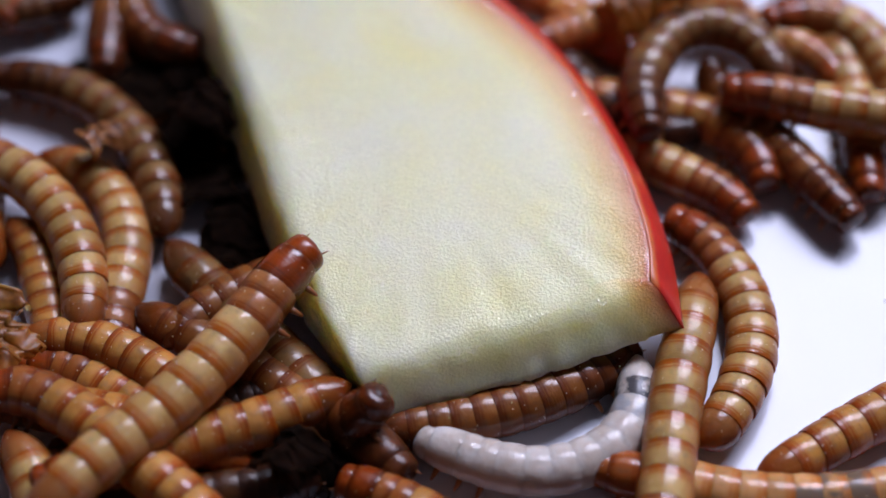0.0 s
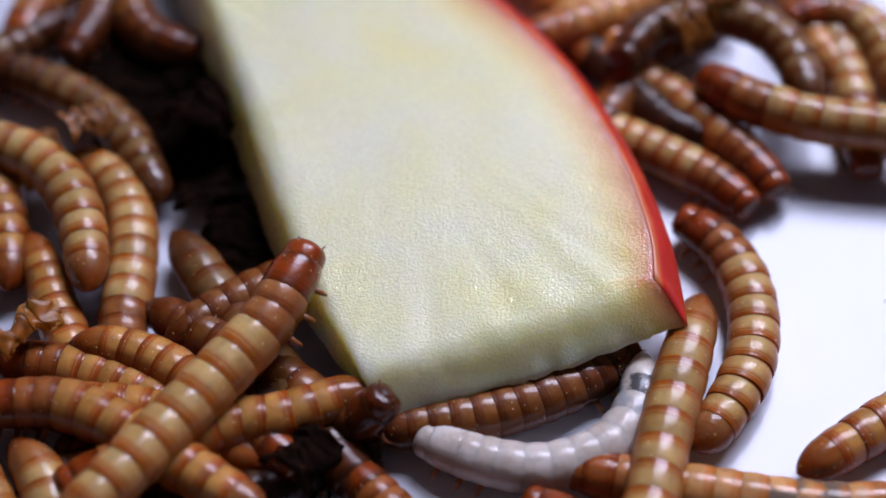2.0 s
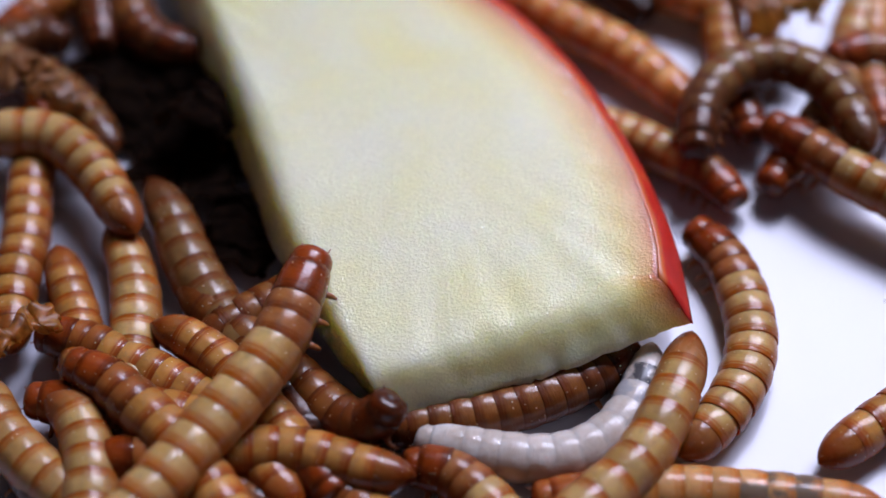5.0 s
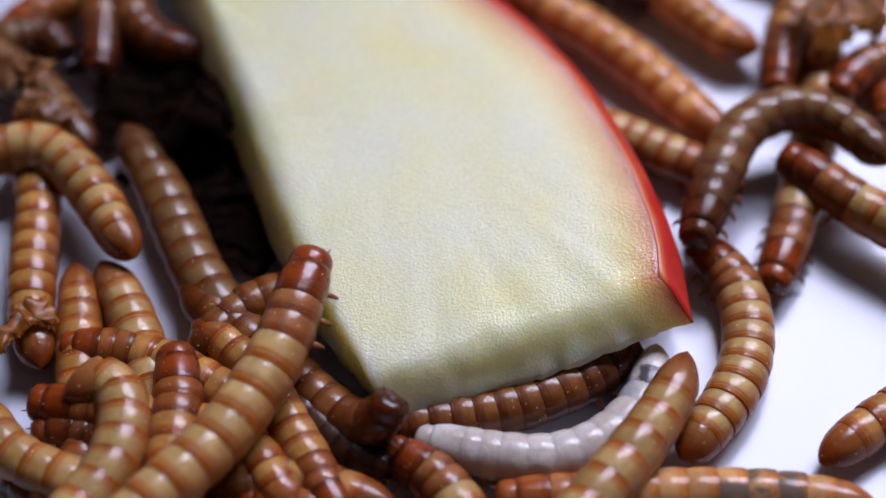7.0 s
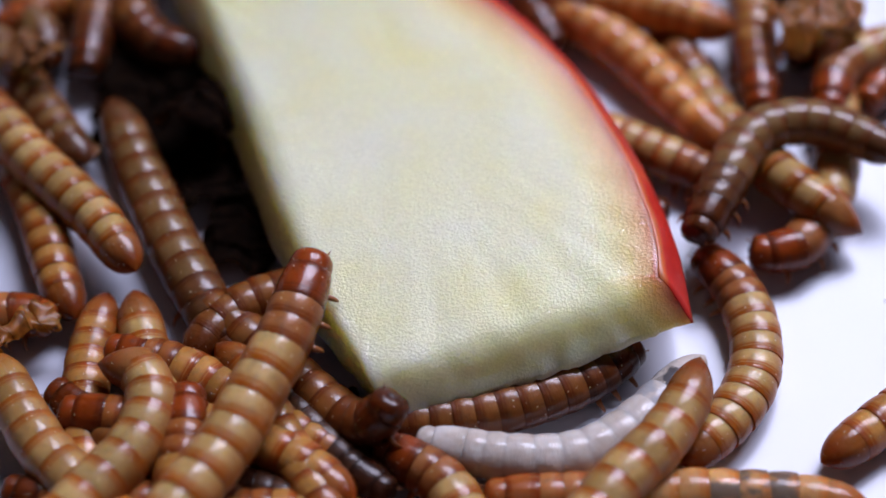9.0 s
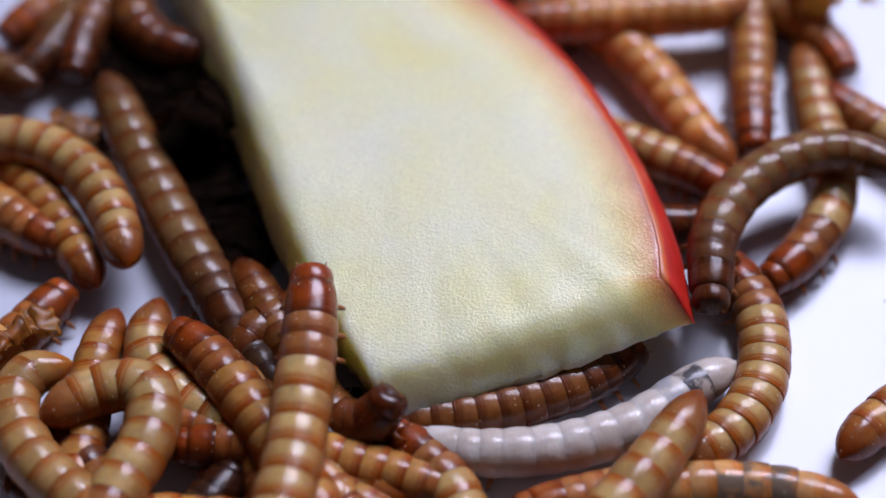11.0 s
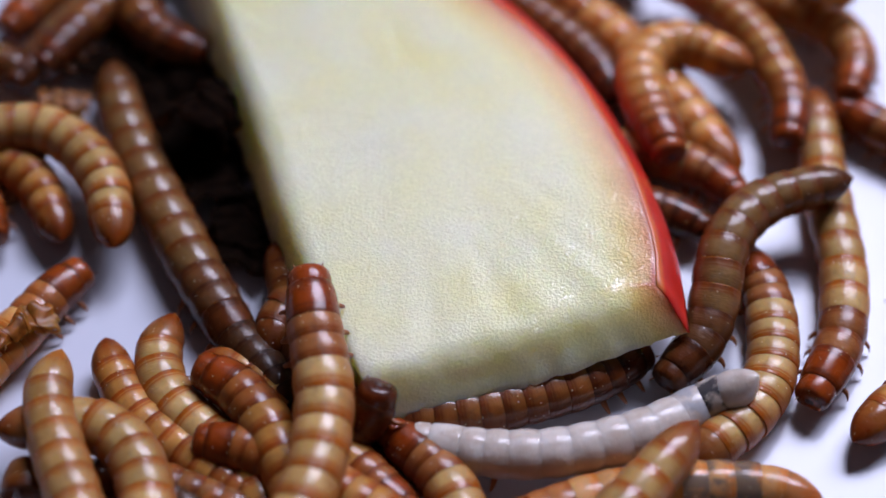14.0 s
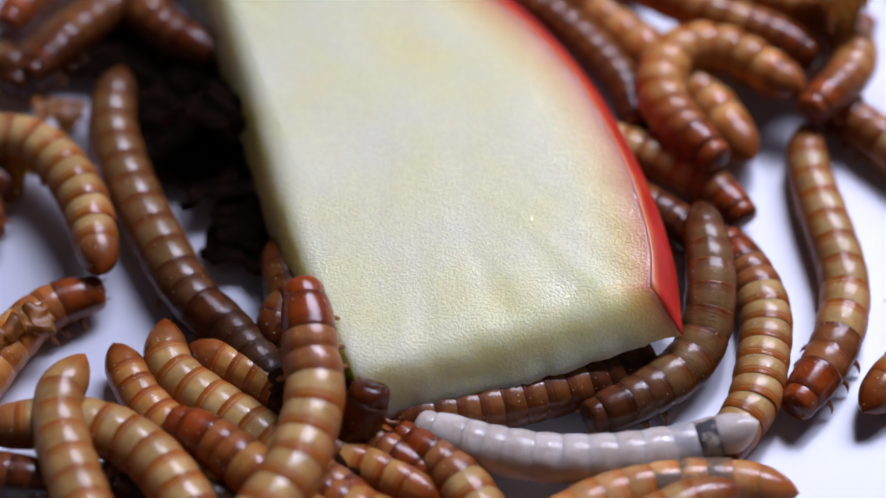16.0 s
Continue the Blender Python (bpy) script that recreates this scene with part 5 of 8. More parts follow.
    at(w, 12.5, (-27.0, 5.4, 1.5), (-25.2, 4.5, 1.5), (-23.8, 2.8, 1.5), (-22.6, 0.1, 1.5), (-21.7, -2.2, 1.5))
    at(w, 13.5, (-28.2, 6.3, 1.5), (-26.3, 5.4, 1.5), (-24.5, 4.1, 1.5), (-23.1, 1.4, 1.5), (-22.0, -1.1, 1.5))
    at(w, 14.5, (-28.9, 6.3, 1.5), (-27.0, 5.4, 1.5), (-25.5, 4.1, 1.5), (-24.4, 2.3, 1.5), (-23.7, 0.6, 1.5))
    at(w, 15.2, (-31.3, 6.3, 1.5), (-29.4, 5.4, 1.5), (-27.6, 4.5, 1.5), (-26.1, 3.9, 1.5), (-25.2, 3.2, 1.5))
    at(w, 16.0, (-32.3, 6.3, 1.5), (-30.5, 5.9, 1.5), (-28.7, 5.0, 1.5), (-27.2, 4.1, 1.5), (-26.1, 3.6, 1.5))
    crawl(w, True)
    w = left_head
    at(w, 0.0, (-29.4, 3.1, 1.6), (-31.5, 3.1, 1.6), (-33.5, 3.1, 1.6), (-35.6, 3.1, 1.6))
    at(w, 9.0, (-28.1, 3.6, 1.6), (-29.8, 3.1, 1.6), (-31.8, 3.1, 1.6), (-33.9, 3.1, 1.6))
    at(w, 11.3, (-22.0, -1.2, 1.6), (-24.3, 0.1, 1.6), (-26.5, 1.8, 1.6), (-28.8, 3.1, 1.6))
    at(w, 12.5, (-24.4, -1.6, 1.6), (-25.7, 0.5, 1.6), (-26.9, 2.2, 1.6), (-28.9, 4.0, 1.6))
    at(w, 13.5, (-26.1, -1.2, 1.6), (-27.2, 1.4, 1.6), (-28.9, 4.0, 1.6), (-30.6, 6.7, 1.6))
    at(w, 14.5, (-26.9, -0.4, 1.6), (-28.0, 2.2, 1.6), (-29.3, 4.9, 1.6), (-31.1, 7.6, 1.6))
    at(w, 16.0, (-26.9, -0.4, 1.6), (-28.0, 2.2, 1.6), (-29.3, 4.9, 1.6), (-31.1, 7.6, 1.6))
    crawl(w, False)
    w = left_climb
    at(w, 0.0, (-27.5, -6.1, 1.5), (-29.2, -7.7, 1.5), (-30.9, -9.3, 1.5), (-32.5, -10.8, 1.5))
    at(w, 6.3, (-27.5, -6.1, 1.5), (-29.2, -7.7, 1.5), (-30.9, -9.3, 1.5), (-32.5, -10.8, 1.5))
    at(w, 9.0, (-22.4, -6.5, 1.5), (-23.9, -5.9, 1.5), (-25.8, -6.1, 1.5), (-27.7, -6.5, 1.5))
    at(w, 11.3, (-21.9, -3.8, 1.5), (-23.0, -5.7, 1.5), (-24.3, -7.7, 1.5), (-26.0, -9.6, 1.5))
    at(w, 12.5, (-22.6, -2.8, 1.5), (-23.5, -5.3, 1.5), (-24.7, -7.7, 1.5), (-26.0, -10.0, 1.5))
    at(w, 13.5, (-21.5, -2.8, 1.5), (-22.7, -4.9, 1.5), (-24.1, -7.3, 1.5), (-25.7, -9.6, 1.5))
    at(w, 14.5, (-20.5, -2.6, 1.5), (-22.5, -4.1, 1.5), (-23.9, -6.1, 1.5), (-25.5, -8.5, 1.5), (-26.8, -10.8, 1.5))
    at(w, 15.2, (-19.8, -2.6, 1.5), (-21.8, -4.1, 1.5), (-23.6, -6.1, 1.5), (-25.2, -8.7, 1.5), (-26.8, -11.2, 1.5))
    at(w, 16.0, (-19.8, -4.3, 1.5), (-22.1, -5.1, 1.5), (-23.8, -6.5, 1.5), (-25.2, -8.9, 1.5), (-26.4, -11.6, 1.5))
    crawl(w, False)
    w = arch_left
    at(w, 0.0, (-20.7, -21.2, 2.4), (-21.6, -18.7, 2.4), (-22.5, -16.6, 2.4), (-23.6, -15.0, 2.4))
    at(w, 1.5, (-20.6, -21.2, 2.4), (-21.4, -18.7, 2.4), (-22.4, -16.8, 2.4), (-23.7, -15.5, 2.4))
    at(w, 2.5, (-20.1, -21.5, 2.4), (-20.6, -19.4, 2.4), (-21.3, -17.3, 2.4), (-22.6, -15.5, 2.4))
    at(w, 3.5, (-19.7, -19.8, 2.4), (-20.4, -17.7, 2.4), (-21.1, -15.5, 2.4), (-22.5, -13.9, 2.4))
    at(w, 4.2, (-19.3, -19.4, 2.4), (-19.8, -17.0, 2.4), (-20.7, -14.8, 2.4), (-22.0, -12.9, 2.4))
    at(w, 6.3, (-18.3, -19.7, 3.4), (-17.9, -16.9, 3.4), (-18.2, -14.0, 3.4), (-19.3, -12.1, 3.4), (-20.7, -13.0, 3.4))
    at(w, 7.0, (-19.2, -20.0, 3.4), (-17.9, -17.9, 3.4), (-17.3, -15.4, 3.4), (-17.6, -12.9, 3.4), (-18.8, -11.7, 3.4), (-20.4, -12.9, 3.4))
    at(w, 8.0, (-19.5, -20.0, 3.4), (-17.9, -17.9, 3.4), (-16.6, -15.4, 3.4), (-16.7, -12.9, 3.4), (-18.6, -11.5, 3.4), (-20.3, -12.7, 3.4))
    at(w, 9.0, (-19.8, -20.4, 3.4), (-18.2, -18.3, 3.4), (-16.6, -16.2, 3.4), (-15.9, -13.2, 3.4), (-16.9, -11.0, 3.4), (-18.6, -11.0, 3.4))
    at(w, 11.3, (-17.4, -20.6, 3.2), (-16.7, -18.2, 3.2), (-15.7, -15.7, 3.2), (-15.8, -12.7, 3.2), (-17.3, -11.8, 3.2), (-19.7, -12.7, 3.2), (-21.8, -14.6, 3.2))
    at(w, 12.5, (-15.2, -19.9, 3.2), (-15.1, -17.1, 3.2), (-15.5, -14.2, 3.2), (-16.9, -12.9, 3.2), (-19.3, -13.6, 3.2), (-21.7, -14.6, 3.2))
    at(w, 13.5, (-15.9, -19.2, 3.2), (-16.3, -16.4, 3.2), (-17.7, -14.6, 3.2), (-20.2, -14.2, 3.2), (-22.5, -14.9, 3.2))
    at(w, 14.5, (-15.2, -20.6, 3.2), (-15.5, -18.2, 3.2), (-16.9, -15.8, 3.2), (-19.5, -14.6, 3.2), (-22.3, -14.8, 3.2), (-25.0, -15.3, 3.2))
    at(w, 15.2, (-14.5, -19.9, 3.2), (-15.2, -17.8, 3.2), (-16.9, -15.7, 3.2), (-19.5, -14.6, 3.2), (-22.3, -14.6, 3.2), (-25.0, -14.9, 3.2))
    at(w, 16.0, (-13.6, -19.6, 3.2), (-14.9, -17.6, 3.2), (-16.9, -15.7, 3.2), (-19.5, -14.6, 3.2), (-22.3, -14.6, 3.2), (-25.0, -14.9, 3.2))
    crawl(w, True)
    w = front_left
    at(w, 0.0, (-25.2, -21.9, 2.0), (-25.7, -19.9, 2.0), (-26.5, -17.1, 2.0), (-26.9, -14.2, 2.0))
    at(w, 3.5, (-22.3, -18.1, 2.0), (-24.1, -16.0, 2.0), (-25.7, -13.4, 2.0), (-26.8, -10.4, 2.0))
    at(w, 4.2, (-21.7, -18.1, 2.0), (-23.5, -16.0, 2.0), (-25.2, -13.0, 2.0), (-25.9, -10.0, 2.0))
    at(w, 6.3, (-19.9, -17.9, 2.2), (-21.8, -17.0, 2.2), (-23.8, -15.7, 2.2), (-25.4, -13.2, 2.2))
    at(w, 7.0, (-19.6, -17.9, 2.2), (-22.2, -16.8, 2.2), (-24.2, -15.2, 2.2), (-25.2, -12.8, 2.2))
    at(w, 8.0, (-20.2, -18.0, 2.4), (-22.2, -15.9, 2.4), (-23.9, -12.2, 2.4), (-24.9, -8.7, 2.4))
    at(w, 9.0, (-19.6, -18.0, 2.4), (-21.6, -15.9, 2.4), (-23.5, -12.9, 2.4), (-24.9, -9.9, 2.4))
    at(w, 11.3, (-19.3, -19.4, 3.0), (-22.0, -17.0, 3.0), (-23.4, -14.4, 3.0), (-23.7, -12.3, 3.0), (-22.8, -11.0, 3.0), (-20.9, -10.7, 3.0))
    at(w, 12.5, (-19.6, -19.8, 3.0), (-21.4, -17.3, 3.0), (-23.1, -14.8, 3.0), (-23.7, -12.8, 3.0), (-23.3, -11.2, 3.0), (-21.8, -10.7, 3.0))
    at(w, 13.5, (-19.1, -20.0, 4.0), (-20.5, -16.9, 4.0), (-21.5, -14.0, 4.0), (-21.6, -11.2, 4.0))
    at(w, 14.5, (-19.3, -21.0, 4.4), (-20.2, -18.2, 4.4), (-21.1, -15.4, 4.4), (-21.5, -13.2, 4.4), (-21.3, -11.7, 4.4), (-20.6, -11.0, 4.4))
    at(w, 15.2, (-19.3, -20.6, 4.4), (-20.3, -17.9, 4.4), (-21.2, -15.2, 4.4), (-21.3, -13.2, 4.4), (-20.8, -12.0, 4.4), (-20.3, -11.5, 4.4))
    at(w, 16.0, (-18.7, -20.6, 4.4), (-19.7, -18.2, 4.4), (-20.6, -15.7, 4.4), (-20.9, -13.7, 4.4), (-20.5, -12.2, 4.4), (-19.9, -11.4, 4.4))
    crawl(w, True)
    w = slider
    at(w, 0.0, (-14.2, -12.3, 2.6), (-16.2, -10.6, 2.6), (-18.6, -9.1, 2.6), (-21.2, -8.4, 2.6), (-23.7, -8.7, 2.6))
    at(w, 1.5, (-12.9, -12.7, 2.6), (-14.6, -11.2, 2.6), (-16.6, -9.8, 2.6), (-19.3, -8.7, 2.6), (-21.8, -8.5, 2.6))
    at(w, 2.5, (-11.7, -13.1, 2.6), (-13.3, -11.6, 2.6), (-15.0, -10.2, 2.6), (-17.3, -9.3, 2.6), (-19.5, -9.3, 2.6))
    at(w, 3.5, (-10.7, -13.1, 2.6), (-12.1, -11.6, 2.6), (-13.7, -10.2, 2.6), (-15.7, -8.9, 2.6), (-17.7, -8.5, 2.6))
    at(w, 4.2, (-10.1, -13.1, 2.6), (-11.4, -11.6, 2.6), (-13.1, -10.0, 2.6), (-15.4, -8.5, 2.6), (-17.4, -8.1, 2.6))
    at(w, 6.3, (-9.2, -13.5, 2.2), (-10.2, -11.7, 2.2), (-11.3, -9.7, 2.2), (-12.6, -8.2, 2.2), (-14.2, -7.1, 2.2))
    at(w, 7.0, (-8.9, -13.2, 2.2), (-9.9, -11.3, 2.2), (-11.3, -9.6, 2.2), (-12.5, -8.4, 2.2), (-14.0, -7.4, 2.2))
    at(w, 8.0, (-8.8, -13.5, 2.2), (-9.9, -11.7, 2.2), (-10.9, -10.1, 2.2), (-11.9, -9.4, 2.2), (-13.1, -8.7, 2.2))
    at(w, 9.0, (-8.8, -14.7, 2.2), (-9.8, -12.8, 2.2), (-10.6, -10.9, 2.2), (-11.6, -9.7, 2.2), (-12.6, -9.0, 2.2))
    at(w, 11.3, (-8.2, -14.8, 1.8), (-9.5, -12.9, 1.8), (-10.9, -11.0, 1.8), (-12.2, -9.9, 1.8))
    at(w, 12.5, (-8.2, -15.4, 1.6), (-9.2, -13.9, 1.6), (-10.5, -12.0, 1.6), (-12.2, -10.5, 1.6))
    at(w, 13.5, (-7.7, -13.1, 1.6), (-9.0, -11.6, 1.6), (-10.6, -10.5, 1.6), (-12.6, -9.7, 1.6))
    at(w, 14.5, (-8.3, -12.8, 1.6), (-9.9, -11.3, 1.6), (-11.9, -9.7, 1.6), (-14.1, -8.7, 1.6))
    at(w, 15.2, (-8.6, -12.0, 1.6), (-10.3, -10.3, 1.6), (-12.3, -8.9, 1.6), (-14.1, -8.2, 1.6))
    at(w, 16.0, (-8.3, -12.0, 1.6), (-10.3, -10.7, 1.6), (-12.3, -9.5, 1.6), (-14.1, -8.5, 1.6))
    crawl(w, True)
    w = crossing
    at(w, 0.0, (-24.0, -9.9, 1.8), (-21.5, -10.0, 1.8), (-19.1, -11.2, 1.8), (-17.4, -12.3, 1.8), (-15.4, -13.7, 1.8))
    at(w, 1.5, (-25.3, -9.5, 1.8), (-23.1, -9.7, 1.8), (-20.5, -10.4, 1.8), (-17.8, -11.8, 1.8), (-15.5, -13.3, 1.8))
    at(w, 2.5, (-25.7, -9.5, 1.8), (-23.1, -9.5, 1.8), (-20.2, -10.0, 1.8), (-17.5, -11.0, 1.8), (-15.2, -12.2, 1.8))
    at(w, 3.5, (-23.0, -7.9, 1.8), (-20.3, -8.9, 1.8), (-17.6, -10.4, 1.8), (-14.9, -12.0, 1.8), (-13.0, -13.3, 1.8))
    at(w, 4.2, (-23.4, -7.1, 1.8), (-21.4, -7.5, 1.8), (-18.7, -9.1, 1.8), (-16.0, -10.8, 1.8), (-13.3, -12.5, 1.8))
    at(w, 6.3, (-22.1, -8.5, 1.8), (-20.0, -8.8, 1.8), (-17.4, -9.5, 1.8), (-14.7, -10.6, 1.8), (-12.1, -12.0, 1.8))
    at(w, 7.0, (-21.6, -8.5, 1.8), (-19.7, -8.7, 1.8), (-17.1, -9.1, 1.8), (-14.4, -10.4, 1.8), (-12.1, -11.8, 1.8))
    at(w, 8.0, (-21.4, -9.1, 1.8), (-19.3, -8.9, 1.8), (-17.0, -9.5, 1.8), (-14.4, -10.6, 1.8), (-11.8, -11.8, 1.8))
    at(w, 9.0, (-19.0, -8.7, 1.8), (-16.7, -9.3, 1.8), (-14.4, -10.2, 1.8), (-12.5, -11.4, 1.8), (-10.8, -12.5, 1.8))
    at(w, 11.3, (-16.1, -13.1, 1.5), (-14.2, -14.2, 1.5), (-11.9, -15.3, 1.5), (-9.7, -16.4, 1.5))
    at(w, 12.5, (-14.9, -16.4, 1.5), (-13.0, -17.1, 1.5), (-11.1, -18.2, 1.5), (-9.2, -18.9, 1.5))
    at(w, 13.5, (-14.9, -17.1, 1.5), (-13.3, -17.8, 1.5), (-11.7, -18.9, 1.5), (-9.8, -19.9, 1.5))
    at(w, 16.0, (-13.6, -18.2, 1.5), (-11.7, -18.9, 1.5), (-9.8, -19.9, 1.5), (-7.9, -21.0, 1.5))
    crawl(w, False)
    w = red_short
    at(w, 0.0, (-21.5, -15.3, 1.5), (-19.6, -16.0, 1.5), (-17.6, -17.1, 1.5), (-15.7, -18.2, 1.5))
    at(w, 2.5, (-20.9, -14.9, 1.5), (-19.0, -15.7, 1.5), (-17.0, -16.8, 1.5), (-15.4, -18.2, 1.5))
    at(w, 4.2, (-19.8, -13.8, 1.5), (-18.1, -14.9, 1.5), (-16.2, -16.0, 1.5), (-14.3, -17.1, 1.5))
    at(w, 6.3, (-22.5, -14.8, 1.8), (-21.1, -12.9, 1.8), (-19.3, -12.5, 1.8), (-17.3, -13.7, 1.8))
    at(w, 7.0, (-22.5, -14.6, 1.8), (-20.7, -14.2, 1.8), (-18.7, -14.8, 1.8), (-16.8, -15.5, 1.8))
    at(w, 8.0, (-22.7, -13.1, 1.8), (-21.1, -13.5, 1.8), (-19.3, -14.4, 1.8), (-17.4, -15.9, 1.8))
    at(w, 9.0, (-21.8, -11.4, 1.8), (-20.4, -12.5, 1.8), (-18.5, -14.4, 1.8), (-16.8, -15.5, 1.8))
    at(w, 11.3, (-21.7, -13.5, 1.5), (-20.6, -14.9, 1.5), (-19.5, -16.4, 1.5), (-18.2, -17.8, 1.5))
    at(w, 12.5, (-20.5, -16.4, 1.5), (-18.6, -16.8, 1.5), (-16.7, -17.1, 1.5), (-14.8, -17.8, 1.5))
    at(w, 16.0, (-19.2, -17.1, 1.5), (-17.0, -17.1, 1.5), (-15.1, -17.5, 1.5), (-13.3, -18.2, 1.5))
    crawl(w, False)
    w = under_climber
    at(w, 0.0, (-10.3, -4.0, 2.0), (-12.2, -5.0, 2.0), (-14.1, -6.5, 2.0), (-15.5, -8.6, 2.0))
    at(w, 1.5, (-8.7, -2.8, 2.0), (-10.6, -4.0, 2.0), (-12.5, -5.0, 2.0), (-14.4, -6.5, 2.0), (-16.3, -8.0, 2.0))
    at(w, 2.5, (-9.3, -4.8, 2.0), (-11.2, -5.9, 2.0), (-12.9, -6.9, 2.0), (-14.4, -8.6, 2.0))
    at(w, 3.5, (-9.3, -5.2, 2.0), (-10.8, -6.1, 2.0), (-12.4, -6.9, 2.0), (-13.9, -8.4, 2.0))
    at(w, 4.2, (-8.9, -5.2, 2.0), (-10.5, -6.1, 2.0), (-12.1, -6.9, 2.0), (-13.5, -8.0, 2.0))
    at(w, 6.3, (-9.3, -4.8, 2.0), (-11.2, -6.1, 2.0), (-12.7, -7.3, 2.0), (-14.3, -9.4, 2.0))
    at(w, 7.0, (-8.9, -4.8, 2.0), (-10.9, -5.6, 2.0), (-12.4, -6.9, 2.0), (-14.0, -9.2, 2.0))
    at(w, 9.0, (-9.3, -4.8, 2.0), (-11.2, -5.6, 2.0), (-12.9, -7.1, 2.0), (-14.2, -9.4, 2.0))
    at(w, 11.3, (-7.6, -6.1, 2.0), (-9.2, -6.5, 2.0), (-10.4, -7.6, 2.0), (-11.3, -9.6, 2.0))
    at(w, 12.5, (-8.0, -5.2, 2.0), (-9.2, -6.1, 2.0), (-9.8, -7.6, 2.0), (-9.7, -9.6, 2.0))
    at(w, 16.0, (-7.6, -4.8, 2.0), (-8.9, -5.6, 2.0), (-9.5, -6.9, 2.0), (-9.7, -8.4, 2.0))
    crawl(w, True)
    w = long_side
    at(w, 0.0, (-9.8, -8.5, 1.6), (-11.5, -6.6, 1.6), (-13.2, -4.5, 1.6), (-14.7, -2.9, 1.6), (-16.0, -1.2, 1.6))
    at(w, 1.5, (-10.1, -8.2, 1.6), (-11.5, -6.2, 1.6), (-12.9, -4.5, 1.6), (-14.4, -2.5, 1.6), (-15.8, -1.2, 1.6))
    at(w, 2.5, (-10.3, -9.7, 1.6), (-11.8, -7.4, 1.6), (-13.4, -4.9, 1.6), (-14.7, -2.1, 1.6), (-15.6, 0.5, 1.6))
    at(w, 3.5, (-10.7, -8.5, 1.6), (-12.2, -6.2, 1.6), (-13.6, -3.7, 1.6), (-15.0, -0.8, 1.6), (-16.1, 2.0, 1.6))
    at(w, 4.2, (-11.4, -7.8, 1.6), (-12.9, -5.6, 1.6), (-14.4, -2.9, 1.6), (-15.6, 0.1, 1.6), (-17.0, 2.7, 1.6))
    at(w, 6.3, (-12.5, -6.6, 1.6), (-13.9, -4.1, 1.6), (-15.5, -0.8, 1.6), (-17.0, 2.7, 1.6), (-18.4, 5.8, 1.6))
    at(w, 7.0, (-12.7, -5.8, 1.6), (-14.4, -2.9, 1.6), (-16.0, 0.9, 1.6), (-17.6, 4.5, 1.6), (-19.5, 7.9, 1.6))
    at(w, 8.0, (-12.8, -5.8, 1.6), (-14.7, -2.5, 1.6), (-16.3, 1.4, 1.6), (-18.0, 5.3, 1.6), (-19.9, 8.8, 1.6))
    at(w, 9.0, (-13.5, -5.8, 1.6), (-15.4, -2.1, 1.6), (-17.2, 1.8, 1.6), (-19.0, 6.3, 1.6), (-20.6, 10.0, 1.6))
    at(w, 11.3, (-11.4, -8.2, 1.6), (-13.2, -4.5, 1.6), (-15.2, -0.8, 1.6), (-17.6, 4.0, 1.6), (-19.7, 8.6, 1.6), (-21.3, 12.4, 1.6))
    at(w, 12.5, (-11.3, -9.3, 1.6), (-13.5, -4.9, 1.6), (-15.9, -0.4, 1.6), (-18.4, 4.9, 1.6), (-20.1, 9.0, 1.6), (-21.5, 12.4, 1.6))
    at(w, 13.5, (-10.7, -9.3, 1.6), (-12.9, -4.9, 1.6), (-15.2, -0.4, 1.6), (-17.7, 4.9, 1.6), (-19.8, 9.5, 1.6), (-21.4, 13.3, 1.6))
    at(w, 14.5, (-11.4, -8.5, 1.6), (-14.2, -4.5, 1.6), (-16.6, 0.1, 1.6), (-18.7, 4.5, 1.6), (-20.3, 9.5, 1.6), (-20.4, 13.3, 1.6))
    at(w, 15.2, (-11.4, -7.6, 1.6), (-14.2, -4.5, 1.6), (-16.5, -0.8, 1.6), (-18.6, 4.0, 1.6), (-20.5, 9.5, 1.6), (-20.3, 13.8, 1.6))
    at(w, 16.0, (-11.7, -7.8, 1.6), (-14.5, -4.9, 1.6), (-16.8, -0.8, 1.6), (-19.1, 4.0, 1.6), (-20.6, 9.0, 1.6), (-20.3, 12.8, 1.6))
    crawl(w, True)
    w = grey_arc
    at(w, 0.0, (-28.3, 12.5, 1.7), (-25.0, 12.0, 1.7), (-21.6, 10.3, 1.7), (-18.9, 7.3, 1.7), (-17.2, 3.5, 1.7), (-16.4, -0.4, 1.7))
    at(w, 1.5, (-29.0, 12.7, 1.7), (-26.5, 12.5, 1.7), (-23.5, 11.1, 1.7), (-20.4, 8.7, 1.7), (-18.2, 5.3, 1.7), (-17.2, 1.1, 1.7))
    at(w, 2.5, (-28.0, 13.2, 1.7), (-25.8, 12.3, 1.7), (-23.1, 10.8, 1.7), (-20.8, 8.9, 1.7), (-18.8, 6.2, 1.7), (-16.8, 3.5, 1.7))
    at(w, 3.5, (-27.4, 13.7, 1.7), (-25.4, 12.3, 1.7), (-23.1, 10.3, 1.7), (-20.3, 7.5, 1.7), (-18.1, 3.9, 1.7))
    at(w, 4.2, (-28.1, 14.2, 1.7), (-25.9, 13.2, 1.7), (-23.6, 11.8, 1.7), (-21.2, 9.4, 1.7), (-19.3, 6.2, 1.7))
    at(w, 6.3, (-28.8, 13.7, 1.7), (-26.8, 12.3, 1.7), (-25.3, 11.3, 1.7), (-23.3, 8.9, 1.7), (-21.0, 6.2, 1.7))
